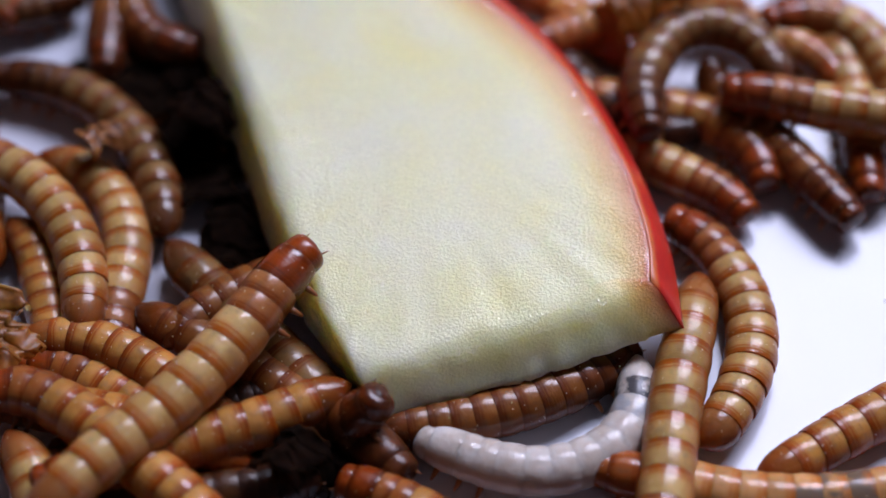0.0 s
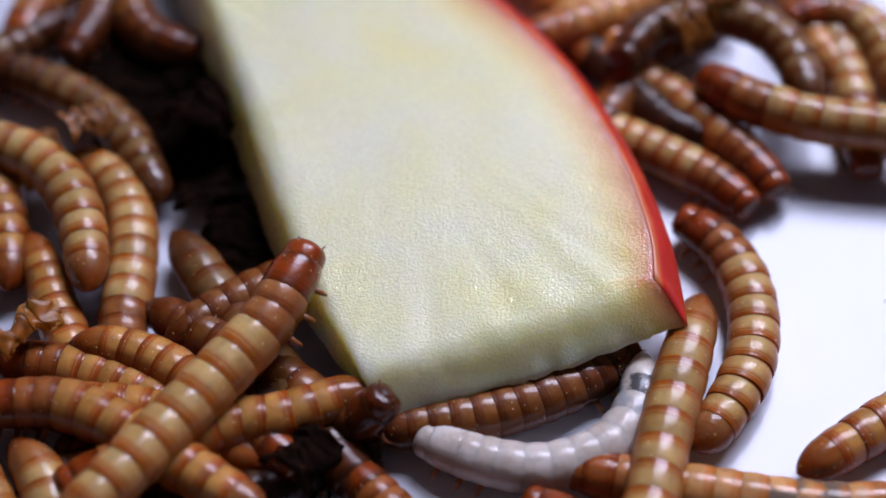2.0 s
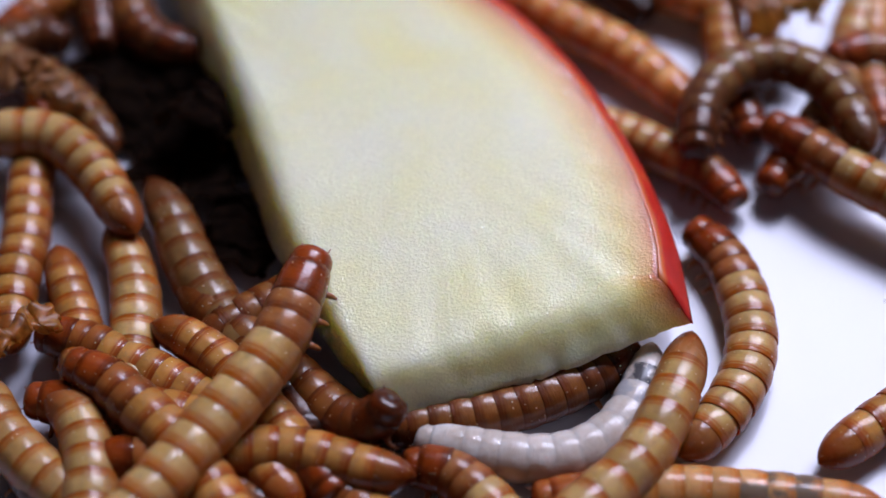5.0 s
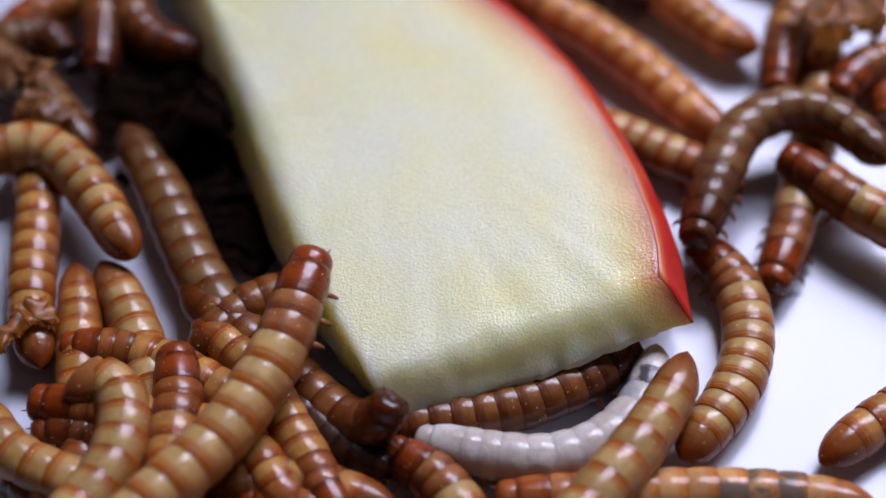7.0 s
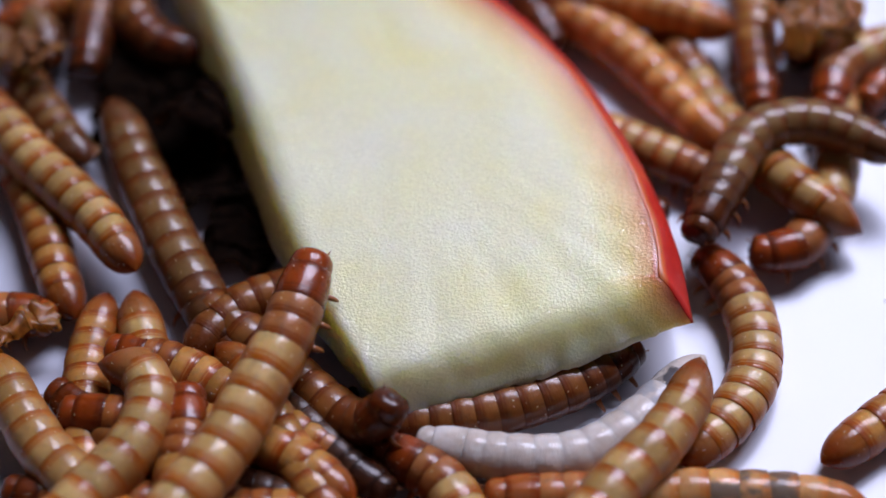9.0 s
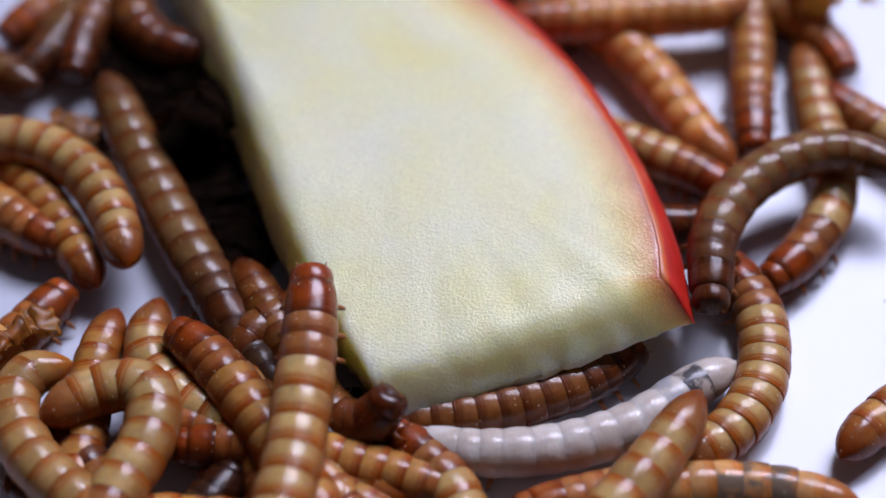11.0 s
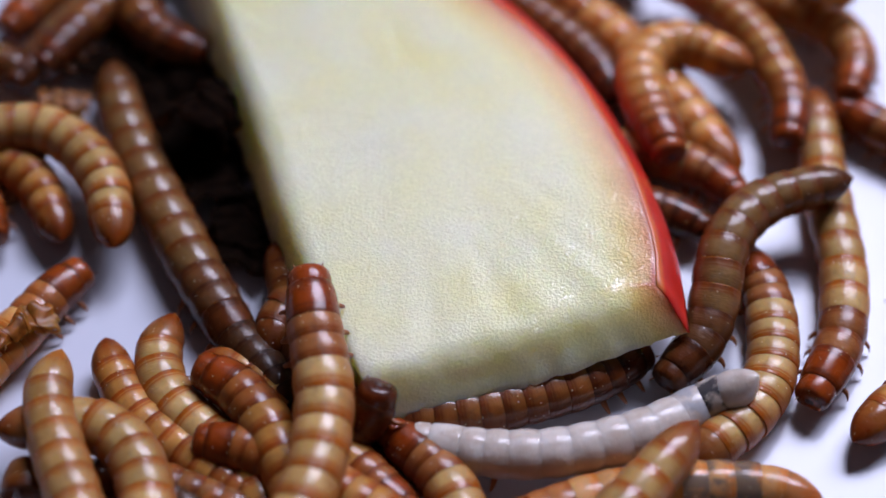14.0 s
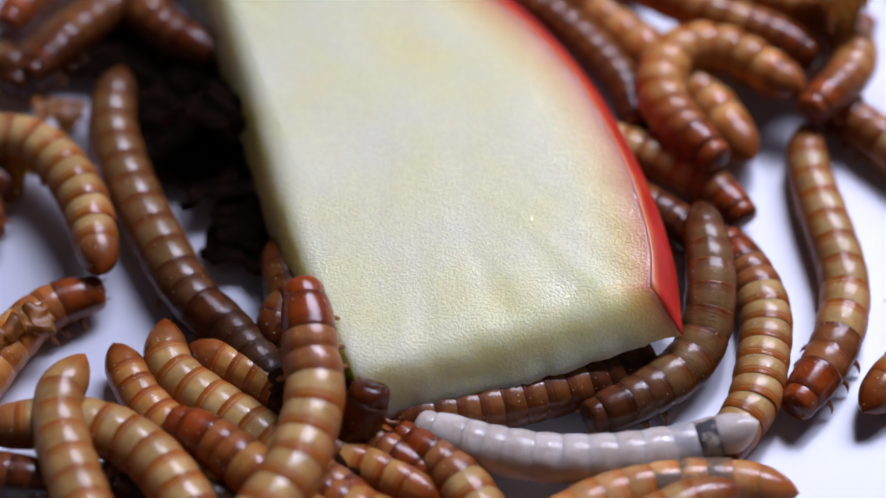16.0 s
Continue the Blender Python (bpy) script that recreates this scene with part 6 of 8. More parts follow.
    at(w, 8.0, (-29.0, 15.2, 1.7), (-27.4, 13.7, 1.7), (-25.8, 12.3, 1.7), (-24.1, 9.9, 1.7), (-22.3, 6.6, 1.7))
    at(w, 9.0, (-29.1, 15.7, 1.7), (-27.4, 13.7, 1.7), (-26.0, 11.3, 1.7), (-23.8, 8.0, 1.7), (-21.8, 5.3, 1.7))
    at(w, 11.3, (-31.7, 14.2, 1.7), (-29.5, 13.7, 1.7), (-27.2, 12.7, 1.7), (-25.7, 11.8, 1.7))
    at(w, 16.0, (-32.5, 14.7, 1.7), (-30.3, 14.2, 1.7), (-28.1, 13.7, 1.7), (-25.8, 12.7, 1.7))
    crawl(w, True)
    w = top_vertical
    at(w, 0.0, (-21.3, 12.5, 2.0), (-21.4, 15.4, 2.0), (-21.3, 18.4, 2.0), (-20.9, 21.5, 2.0))
    at(w, 1.5, (-23.4, 13.4, 2.0), (-22.2, 15.9, 2.0), (-21.8, 18.9, 2.0), (-21.6, 21.5, 2.0))
    at(w, 2.5, (-23.8, 13.9, 2.0), (-23.0, 16.4, 2.0), (-22.1, 18.9, 2.0), (-21.6, 21.5, 2.0))
    at(w, 3.5, (-22.8, 14.9, 2.0), (-22.3, 17.4, 2.0), (-21.9, 20.0, 2.0), (-21.7, 22.6, 2.0))
    at(w, 4.2, (-21.7, 14.9, 2.0), (-22.4, 17.9, 2.0), (-22.6, 20.5, 2.0), (-22.9, 23.1, 2.0))
    at(w, 6.3, (-21.7, 13.4, 2.0), (-21.8, 15.9, 2.0), (-22.1, 18.9, 2.0), (-22.4, 22.1, 2.0))
    at(w, 7.0, (-21.6, 12.5, 2.0), (-21.8, 15.4, 2.0), (-22.1, 18.9, 2.0), (-22.4, 22.1, 2.0))
    at(w, 8.0, (-22.0, 12.0, 2.0), (-21.9, 14.9, 2.0), (-22.1, 18.4, 2.0), (-22.4, 21.5, 2.0))
    at(w, 9.0, (-22.5, 12.5, 2.0), (-22.4, 15.9, 2.0), (-22.3, 18.9, 2.0), (-22.4, 22.1, 2.0))
    at(w, 11.3, (-23.4, 12.0, 2.0), (-23.2, 14.9, 2.0), (-22.4, 17.9, 2.0), (-21.2, 21.0, 2.0))
    at(w, 12.5, (-24.9, 11.5, 2.0), (-23.8, 14.4, 2.0), (-22.3, 17.4, 2.0), (-20.8, 20.0, 2.0))
    at(w, 13.5, (-25.8, 12.9, 2.0), (-24.3, 15.4, 2.0), (-22.4, 17.9, 2.0), (-20.8, 20.0, 2.0))
    at(w, 14.5, (-25.0, 12.5, 2.0), (-23.6, 15.4, 2.0), (-21.7, 18.4, 2.0), (-20.1, 21.0, 2.0))
    at(w, 15.2, (-25.7, 12.0, 2.0), (-23.6, 15.9, 2.0), (-21.3, 17.9, 2.0), (-19.6, 20.0, 2.0))
    at(w, 16.0, (-26.0, 12.0, 2.0), (-23.9, 15.4, 2.0), (-21.7, 17.9, 2.0), (-19.7, 20.5, 2.0))
    crawl(w, False)
    w = top_biter
    at(w, 0.0, (-15.4, 14.4, 2.0), (-17.2, 14.7, 2.0), (-18.9, 15.7, 2.0), (-20.2, 17.7, 2.0), (-20.6, 20.2, 2.0))
    at(w, 12.5, (-15.1, 14.2, 2.0), (-16.9, 14.4, 2.0), (-18.7, 15.5, 2.0), (-20.0, 17.5, 2.0), (-20.4, 20.2, 2.0))
    at(w, 16.0, (-14.3, 13.9, 2.0), (-16.1, 14.9, 2.0), (-18.1, 16.4, 2.0), (-19.5, 18.4, 2.0), (-20.1, 21.0, 2.0))
    crawl(w, False)
    w = top_corner
    at(w, 0.0, (-28.5, 17.2, 1.7), (-26.7, 19.7, 1.7), (-24.7, 21.8, 1.7))
    at(w, 2.5, (-27.1, 14.7, 1.7), (-26.7, 17.2, 1.7), (-25.9, 19.7, 1.7), (-24.7, 22.4, 1.7))
    at(w, 3.5, (-28.8, 16.2, 1.7), (-27.1, 17.7, 1.7), (-25.9, 19.7, 1.7), (-24.7, 22.4, 1.7))
    at(w, 6.3, (-28.0, 16.2, 1.7), (-26.4, 17.7, 1.7), (-24.8, 19.2, 1.7), (-23.1, 21.3, 1.7))
    at(w, 9.0, (-28.5, 16.7, 1.7), (-26.4, 18.0, 1.7), (-24.5, 19.7, 1.7), (-22.8, 21.8, 1.7))
    at(w, 11.3, (-28.0, 15.7, 1.7), (-26.7, 17.2, 1.7), (-25.1, 19.2, 1.7), (-23.9, 21.8, 1.7))
    at(w, 16.0, (-28.1, 16.7, 1.7), (-26.7, 19.7, 1.7), (-25.1, 21.8, 1.7), (-23.4, 24.0, 1.7))
    crawl(w, False)
    w = top_shadow
    at(w, 0.0, (-23.7, 19.8, 1.6), (-25.5, 18.8, 1.6), (-27.2, 18.3, 1.6), (-29.1, 18.3, 1.6))
    at(w, 2.5, (-24.6, 17.3, 1.6), (-26.2, 15.8, 1.6), (-27.8, 14.3, 1.6), (-29.4, 12.8, 1.6))
    at(w, 6.3, (-23.9, 14.8, 1.6), (-25.5, 16.3, 1.6), (-27.3, 15.8, 1.6), (-29.3, 14.8, 1.6))
    at(w, 11.3, (-26.8, 12.4, 1.6), (-25.6, 13.8, 1.6), (-24.4, 16.3, 1.6), (-23.3, 18.8, 1.6))
    at(w, 16.0, (-27.1, 11.4, 1.6), (-26.0, 13.8, 1.6), (-24.4, 15.8, 1.6), (-22.8, 17.8, 1.6))
    crawl(w, False)
    w = ring
    at(w, 0.0, (13.4, 1.1, 1.6), (15.3, -0.4, 1.6), (17.0, -3.3, 1.6), (17.7, -6.6, 1.6), (17.3, -9.7, 1.6), (15.9, -12.8, 1.6), (14.2, -15.0, 1.6))
    at(w, 1.5, (13.7, 1.6, 1.6), (15.6, 0.1, 1.6), (17.4, -2.9, 1.6), (17.9, -6.2, 1.6), (17.3, -9.7, 1.6), (15.7, -12.8, 1.6), (13.8, -15.0, 1.6))
    at(w, 2.5, (14.3, 0.7, 1.6), (16.2, -0.8, 1.6), (17.6, -3.7, 1.6), (17.8, -7.0, 1.6), (17.1, -10.1, 1.6), (15.6, -12.8, 1.6), (13.8, -15.4, 1.6))
    at(w, 3.5, (14.2, 0.9, 1.6), (16.2, -0.8, 1.6), (17.6, -4.1, 1.6), (17.6, -7.4, 1.6), (16.7, -10.5, 1.6), (15.4, -12.8, 1.6), (13.7, -15.4, 1.6))
    at(w, 4.2, (14.4, 0.9, 1.6), (16.2, -0.8, 1.6), (17.3, -3.7, 1.6), (17.7, -7.0, 1.6), (17.1, -10.1, 1.6), (15.6, -12.8, 1.6), (13.4, -15.4, 1.6))
    at(w, 6.3, (15.2, -0.8, 1.6), (17.0, -3.7, 1.6), (17.6, -7.8, 1.6), (16.7, -10.9, 1.6), (14.9, -13.5, 1.6), (12.8, -16.1, 1.6))
    at(w, 7.0, (14.9, -0.8, 1.6), (17.0, -3.7, 1.6), (17.5, -7.0, 1.6), (16.9, -10.1, 1.6), (15.4, -12.8, 1.6), (13.2, -15.7, 1.6))
    at(w, 8.0, (14.9, -1.2, 1.6), (17.0, -4.1, 1.6), (17.8, -7.4, 1.6), (17.2, -10.5, 1.6), (15.9, -13.1, 1.6), (13.2, -15.9, 1.6))
    at(w, 9.0, (15.2, -1.6, 1.6), (17.0, -4.1, 1.6), (17.8, -7.0, 1.6), (17.6, -10.1, 1.6), (16.2, -12.8, 1.6), (13.8, -15.4, 1.6))
    at(w, 11.3, (16.8, -2.1, 1.6), (18.2, -5.4, 1.6), (18.4, -8.2, 1.6), (17.8, -11.3, 1.6), (16.1, -13.9, 1.6), (13.8, -15.7, 1.6))
    at(w, 12.5, (17.5, -2.1, 1.6), (18.6, -4.5, 1.6), (18.7, -7.8, 1.6), (18.3, -10.9, 1.6), (16.8, -13.5, 1.6), (15.1, -15.4, 1.6))
    at(w, 13.5, (17.5, -2.1, 1.6), (18.6, -4.1, 1.6), (18.9, -7.4, 1.6), (18.5, -10.5, 1.6), (17.2, -12.8, 1.6), (15.1, -14.8, 1.6))
    at(w, 14.5, (17.2, -1.2, 1.6), (18.5, -3.7, 1.6), (18.8, -7.0, 1.6), (18.4, -10.1, 1.6), (17.2, -12.8, 1.6), (15.3, -14.8, 1.6))
    at(w, 15.2, (17.2, -1.2, 1.6), (18.4, -4.5, 1.6), (18.6, -7.8, 1.6), (18.2, -10.5, 1.6), (17.3, -12.4, 1.6), (16.1, -14.3, 1.6))
    at(w, 16.0, (16.6, -0.4, 1.6), (18.0, -3.3, 1.6), (18.6, -6.2, 1.6), (18.1, -9.3, 1.6), (17.4, -12.0, 1.6), (16.5, -13.5, 1.6))
    crawl(w, False)
    w = tip_tail
    at(w, 0.0, (11.6, -20.1, 2.4), (12.1, -17.3, 2.4), (12.6, -14.0, 2.4), (13.3, -10.7, 2.4), (14.2, -7.1, 2.4), (14.9, -3.7, 1.6))
    at(w, 1.5, (11.0, -20.1, 2.4), (11.6, -17.7, 2.4), (12.2, -14.8, 2.4), (13.1, -11.8, 2.4), (14.1, -8.3, 2.4), (14.9, -4.9, 1.6))
    at(w, 2.5, (10.4, -20.5, 2.4), (11.1, -18.0, 2.4), (11.9, -15.1, 2.4), (12.7, -12.2, 2.4), (13.7, -9.1, 2.4), (14.7, -5.6, 1.6))
    at(w, 3.5, (9.8, -19.1, 2.4), (11.2, -16.2, 2.4), (12.3, -13.3, 2.4), (13.5, -9.9, 2.4), (14.1, -6.6, 1.6))
    at(w, 4.2, (9.3, -18.7, 2.4), (11.2, -16.2, 2.4), (12.3, -13.7, 2.4), (13.3, -10.7, 2.4), (14.1, -7.2, 1.6))
    at(w, 6.3, (7.4, -19.7, 3.4), (9.2, -17.9, 3.4), (11.2, -15.4, 3.4), (12.9, -12.5, 3.4), (13.6, -10.2, 3.4))
    at(w, 7.0, (7.3, -20.4, 3.4), (8.9, -18.3, 3.4), (10.5, -16.2, 3.4), (12.4, -13.2, 3.4), (13.4, -10.6, 3.4))
    at(w, 8.0, (7.6, -19.7, 3.4), (9.3, -17.6, 3.4), (11.2, -15.4, 3.4), (12.9, -12.9, 3.4), (13.7, -10.6, 3.4))
    at(w, 9.0, (8.2, -20.0, 3.4), (9.8, -17.9, 3.4), (11.5, -16.2, 3.4), (13.2, -13.6, 3.4), (14.1, -11.0, 3.4))
    at(w, 11.3, (9.4, -19.7, 3.4), (11.1, -17.6, 3.4), (12.4, -15.8, 3.4), (13.9, -13.4, 3.4))
    at(w, 12.5, (9.4, -20.0, 3.4), (11.0, -18.3, 3.4), (12.6, -16.5, 3.4), (14.3, -14.3, 3.4))
    at(w, 13.5, (9.1, -20.0, 3.4), (10.7, -18.3, 3.4), (12.3, -16.5, 3.4), (13.5, -14.9, 3.4))
    at(w, 14.5, (9.4, -21.1, 3.4), (10.7, -19.3, 3.4), (12.3, -17.2, 3.4), (13.5, -15.4, 3.4))
    at(w, 15.2, (9.6, -21.7, 3.4), (11.2, -20.0, 3.4), (13.1, -18.6, 3.4), (15.1, -18.2, 3.4))
    at(w, 16.0, (9.1, -21.8, 2.4), (11.0, -20.5, 2.4), (13.2, -19.1, 2.4), (15.6, -18.4, 2.4))
    crawl(w, True)
    w = pale_orange
    at(w, 0.0, (13.3, -17.5, 1.5), (16.0, -18.1, 1.5), (19.4, -18.4, 1.5), (22.8, -18.0, 1.5), (26.3, -17.1, 1.5))
    at(w, 2.5, (12.5, -17.6, 1.5), (14.8, -18.0, 1.5), (17.8, -18.6, 1.5), (21.2, -18.9, 1.5), (24.6, -18.5, 1.5))
    at(w, 4.2, (10.9, -17.8, 1.5), (13.3, -17.8, 1.5), (16.3, -18.2, 1.5), (20.0, -18.5, 1.5), (23.6, -18.9, 1.5))
    at(w, 6.3, (4.5, -18.7, 1.5), (8.5, -18.2, 1.5), (12.8, -17.8, 1.5), (16.3, -18.0, 1.5), (20.0, -18.3, 1.5), (23.6, -19.1, 1.5))
    at(w, 7.0, (2.9, -18.3, 1.5), (7.2, -18.2, 1.5), (12.2, -18.0, 1.5), (16.0, -18.0, 1.5), (19.7, -18.2, 1.5), (23.1, -18.9, 1.5))
    at(w, 8.0, (2.6, -17.5, 1.5), (7.2, -18.0, 1.5), (12.8, -18.0, 1.5), (16.3, -18.0, 1.5), (19.7, -18.2, 1.5), (23.0, -19.1, 1.5))
    at(w, 9.0, (2.3, -18.2, 1.5), (7.2, -18.2, 1.5), (12.2, -18.0, 1.5), (16.0, -18.1, 1.5), (19.4, -18.2, 1.5), (22.7, -18.9, 1.5))
    at(w, 11.3, (4.4, -19.2, 1.5), (9.1, -18.0, 1.5), (12.8, -17.6, 1.5), (15.5, -17.5, 1.5), (18.8, -17.8, 1.5), (22.1, -18.9, 1.5))
    at(w, 12.5, (5.1, -19.2, 1.5), (9.1, -17.8, 1.5), (12.2, -17.6, 1.5), (15.5, -17.5, 1.5), (18.5, -17.8, 1.5), (21.5, -18.9, 1.5))
    at(w, 13.5, (5.4, -19.2, 1.5), (8.8, -18.0, 1.5), (12.2, -17.5, 1.5), (15.5, -17.5, 1.5), (18.5, -17.6, 1.5), (21.2, -18.7, 1.5))
    at(w, 14.5, (5.0, -19.6, 1.5), (7.8, -18.5, 1.5), (10.3, -17.8, 1.5), (13.3, -17.5, 1.5), (16.4, -17.6, 1.5), (18.9, -18.6, 1.5))
    at(w, 15.2, (5.4, -19.6, 1.5), (7.8, -18.3, 1.5), (10.3, -17.6, 1.5), (13.0, -17.3, 1.5), (15.8, -17.4, 1.5), (18.4, -18.2, 1.5))
    at(w, 16.0, (6.6, -19.6, 1.5), (8.4, -18.5, 1.5), (10.6, -17.7, 1.5), (13.3, -17.3, 1.5), (16.1, -17.3, 1.5), (18.8, -18.0, 1.5))
    crawl(w, True)
    w = leaving
    at(w, 0.0, (27.1, -11.2, 1.5), (24.5, -12.7, 1.5), (21.7, -14.4, 1.5), (19.4, -15.9, 1.5), (17.3, -17.2, 1.5))
    at(w, 1.5, (27.7, -11.2, 1.5), (25.6, -12.7, 1.5), (23.3, -14.0, 1.5), (21.0, -15.5, 1.5), (19.0, -16.9, 1.5))
    at(w, 2.5, (28.8, -10.4, 1.5), (26.7, -12.0, 1.5), (24.4, -13.5, 1.5), (22.0, -15.2, 1.5), (20.1, -16.4, 1.5))
    at(w, 3.5, (27.0, -12.0, 1.5), (24.7, -13.5, 1.5), (22.3, -15.2, 1.5), (20.4, -16.5, 1.5))
    at(w, 4.2, (27.0, -11.6, 1.5), (24.7, -13.1, 1.5), (22.7, -14.6, 1.5), (20.8, -16.0, 1.5))
    at(w, 7.0, (27.0, -11.6, 1.5), (24.7, -12.9, 1.5), (22.7, -14.4, 1.5), (20.9, -15.9, 1.5))
    at(w, 9.0, (27.0, -11.6, 1.5), (24.9, -12.9, 1.5), (23.0, -14.4, 1.5), (21.0, -15.9, 1.5))
    at(w, 11.3, (26.8, -11.2, 1.5), (25.0, -12.5, 1.5), (23.3, -14.0, 1.5), (22.1, -15.5, 1.5))
    at(w, 12.5, (26.8, -11.2, 1.5), (25.0, -12.4, 1.5), (23.7, -13.9, 1.5), (22.5, -15.3, 1.5))
    at(w, 14.5, (27.2, -10.4, 1.5), (25.5, -11.6, 1.5), (24.1, -12.9, 1.5), (23.0, -14.0, 1.5))
    at(w, 15.2, (27.4, -8.9, 1.5), (25.6, -10.4, 1.5), (24.2, -12.0, 1.5), (23.3, -13.1, 1.5))
    at(w, 16.0, (27.5, -8.5, 1.5), (25.7, -10.0, 1.5), (24.5, -11.4, 1.5), (23.6, -12.5, 1.5))
    crawl(w, True)
    w = pale
    at(w, 0.0, (-0.4, -14.8, 1.5), (2.3, -16.0, 1.5), (5.4, -16.6, 1.5), (8.2, -15.8, 1.5), (10.2, -14.0, 1.5), (10.9, -11.6, 1.5), (10.9, -9.3, 1.5))
    at(w, 1.5, (-0.7, -14.8, 1.5), (2.0, -15.8, 1.5), (4.8, -16.4, 1.5), (7.6, -15.8, 1.5), (9.8, -14.4, 1.5), (10.9, -12.0, 1.5), (11.2, -9.3, 1.5))
    at(w, 2.5, (-0.7, -14.4, 1.5), (2.0, -15.7, 1.5), (5.1, -16.4, 1.5), (7.9, -15.7, 1.5), (10.0, -14.0, 1.5), (11.1, -11.6, 1.5), (11.4, -8.9, 1.5))
    at(w, 3.5, (-0.7, -14.4, 1.5), (2.0, -15.3, 1.5), (5.1, -15.8, 1.5), (8.3, -15.3, 1.5), (10.2, -13.5, 1.5), (11.1, -11.2, 1.5), (11.6, -8.5, 1.5))
    at(w, 4.2, (-1.1, -14.4, 1.5), (2.0, -15.3, 1.5), (5.1, -15.8, 1.5), (7.9, -15.3, 1.5), (9.9, -13.6, 1.5), (11.1, -11.2, 1.5), (11.8, -8.5, 1.5))
    at(w, 6.3, (-1.4, -14.4, 1.5), (1.7, -15.3, 1.5), (4.8, -15.8, 1.5), (7.6, -15.3, 1.5), (9.9, -13.6, 1.5), (11.3, -11.2, 1.5), (11.9, -8.5, 1.5))
    at(w, 8.0, (-1.4, -14.4, 1.5), (1.7, -15.3, 1.5), (4.8, -15.8, 1.5), (7.6, -15.3, 1.5), (10.2, -13.8, 1.5), (11.9, -11.6, 1.5), (12.9, -8.9, 1.5))
    at(w, 9.0, (-1.4, -14.6, 1.5), (1.4, -15.3, 1.5), (4.5, -15.8, 1.5), (7.6, -15.5, 1.5), (10.2, -14.0, 1.5), (12.5, -11.6, 1.5), (14.6, -9.3, 1.5))
    at(w, 11.3, (-2.0, -14.6, 1.5), (1.1, -15.3, 1.5), (4.5, -15.3, 1.5), (8.0, -14.6, 1.5), (11.2, -13.3, 1.5), (13.8, -11.2, 1.5), (16.5, -9.6, 1.5))
    at(w, 12.5, (-2.0, -14.6, 1.5), (1.1, -15.3, 1.5), (4.5, -15.3, 1.5), (8.0, -14.8, 1.5), (11.2, -13.5, 1.5), (14.1, -11.2, 1.5), (17.0, -9.3, 1.5))
    at(w, 13.5, (-1.7, -14.8, 1.8), (1.4, -15.5, 1.8), (4.8, -15.7, 1.8), (8.2, -15.1, 1.8), (11.7, -13.8, 1.8), (14.7, -12.0, 1.8), (17.4, -11.9, 4.0))
    at(w, 14.5, (-2.0, -14.4, 1.8), (1.1, -15.3, 1.8), (4.5, -15.7, 1.8), (7.9, -15.3, 1.8), (11.4, -14.4, 1.8), (14.6, -12.7, 1.8), (17.2, -12.5, 4.0))
    at(w, 15.2, (-2.0, -14.4, 1.8), (1.1, -15.3, 1.8), (4.5, -15.9, 1.8), (7.9, -15.7, 1.8), (11.3, -14.9, 1.8), (14.6, -13.7, 1.8), (17.2, -13.8, 4.0))
    at(w, 16.0, (-1.4, -13.7, 1.8), (1.1, -14.8, 1.8), (4.2, -15.7, 1.8), (7.6, -16.0, 1.8), (11.0, -15.7, 1.8), (14.1, -14.9, 1.8), (17.0, -14.6, 3.0))
    crawl(w, True)
    w = under_apple
    at(w, 0.0, (10.8, -8.1, 1.4), (8.2, -10.3, 1.4), (4.6, -12.1, 1.4), (1.3, -13.1, 1.4), (-1.4, -13.6, 1.4))
    at(w, 9.0, (11.0, -8.1, 1.4), (8.2, -10.3, 1.4), (4.6, -12.0, 1.4), (1.3, -12.9, 1.4), (-1.4, -13.3, 1.4))
    at(w, 16.0, (11.7, -8.5, 1.4), (8.6, -10.4, 1.4), (5.1, -11.6, 1.4), (1.9, -12.5, 1.4), (-0.8, -12.9, 1.4))
    crawl(w, False)
    w = skin_side
    at(w, 0.0, (18.3, 1.2, 1.5), (16.6, 3.2, 1.5), (14.6, 4.5, 1.5), (12.6, 5.7, 1.5), (10.2, 6.3, 1.5))
    at(w, 1.5, (18.7, 1.9, 1.5), (16.6, 3.9, 1.5), (14.3, 5.4, 1.5), (12.0, 6.8, 1.5), (9.6, 8.0, 1.5))
    at(w, 2.5, (18.2, 1.9, 1.5), (16.3, 4.1, 1.5), (14.0, 5.9, 1.5), (11.4, 7.5, 1.5), (9.0, 8.6, 1.5))
    at(w, 4.2, (17.8, 2.1, 1.5), (16.3, 4.3, 1.5), (13.7, 6.3, 1.5), (11.4, 7.7, 1.5), (9.0, 8.6, 1.5))
    at(w, 7.0, (17.6, 2.8, 1.5), (15.7, 5.0, 1.5), (13.7, 6.1, 1.5), (11.4, 7.5, 1.5), (9.0, 8.6, 1.5))
    at(w, 11.3, (17.6, 3.0, 1.5), (15.7, 4.5, 1.5), (13.7, 5.7, 1.5), (11.3, 7.0, 1.5), (8.9, 8.0, 1.5))
    at(w, 12.5, (17.6, 3.0, 1.5), (16.0, 4.5, 1.5), (14.0, 5.9, 1.5), (11.7, 7.0, 1.5), (9.3, 7.7, 1.5))
    at(w, 14.5, (18.0, 2.3, 1.5), (16.3, 4.5, 1.5), (14.3, 5.4, 1.5), (12.0, 6.1, 1.5), (9.6, 6.6, 1.5))
    at(w, 16.0, (18.1, 1.0, 1.5), (16.3, 3.4, 1.5), (14.3, 5.0, 1.5), (12.0, 6.3, 1.5), (9.6, 7.3, 1.5))
    crawl(w, False)
    w = skin_under
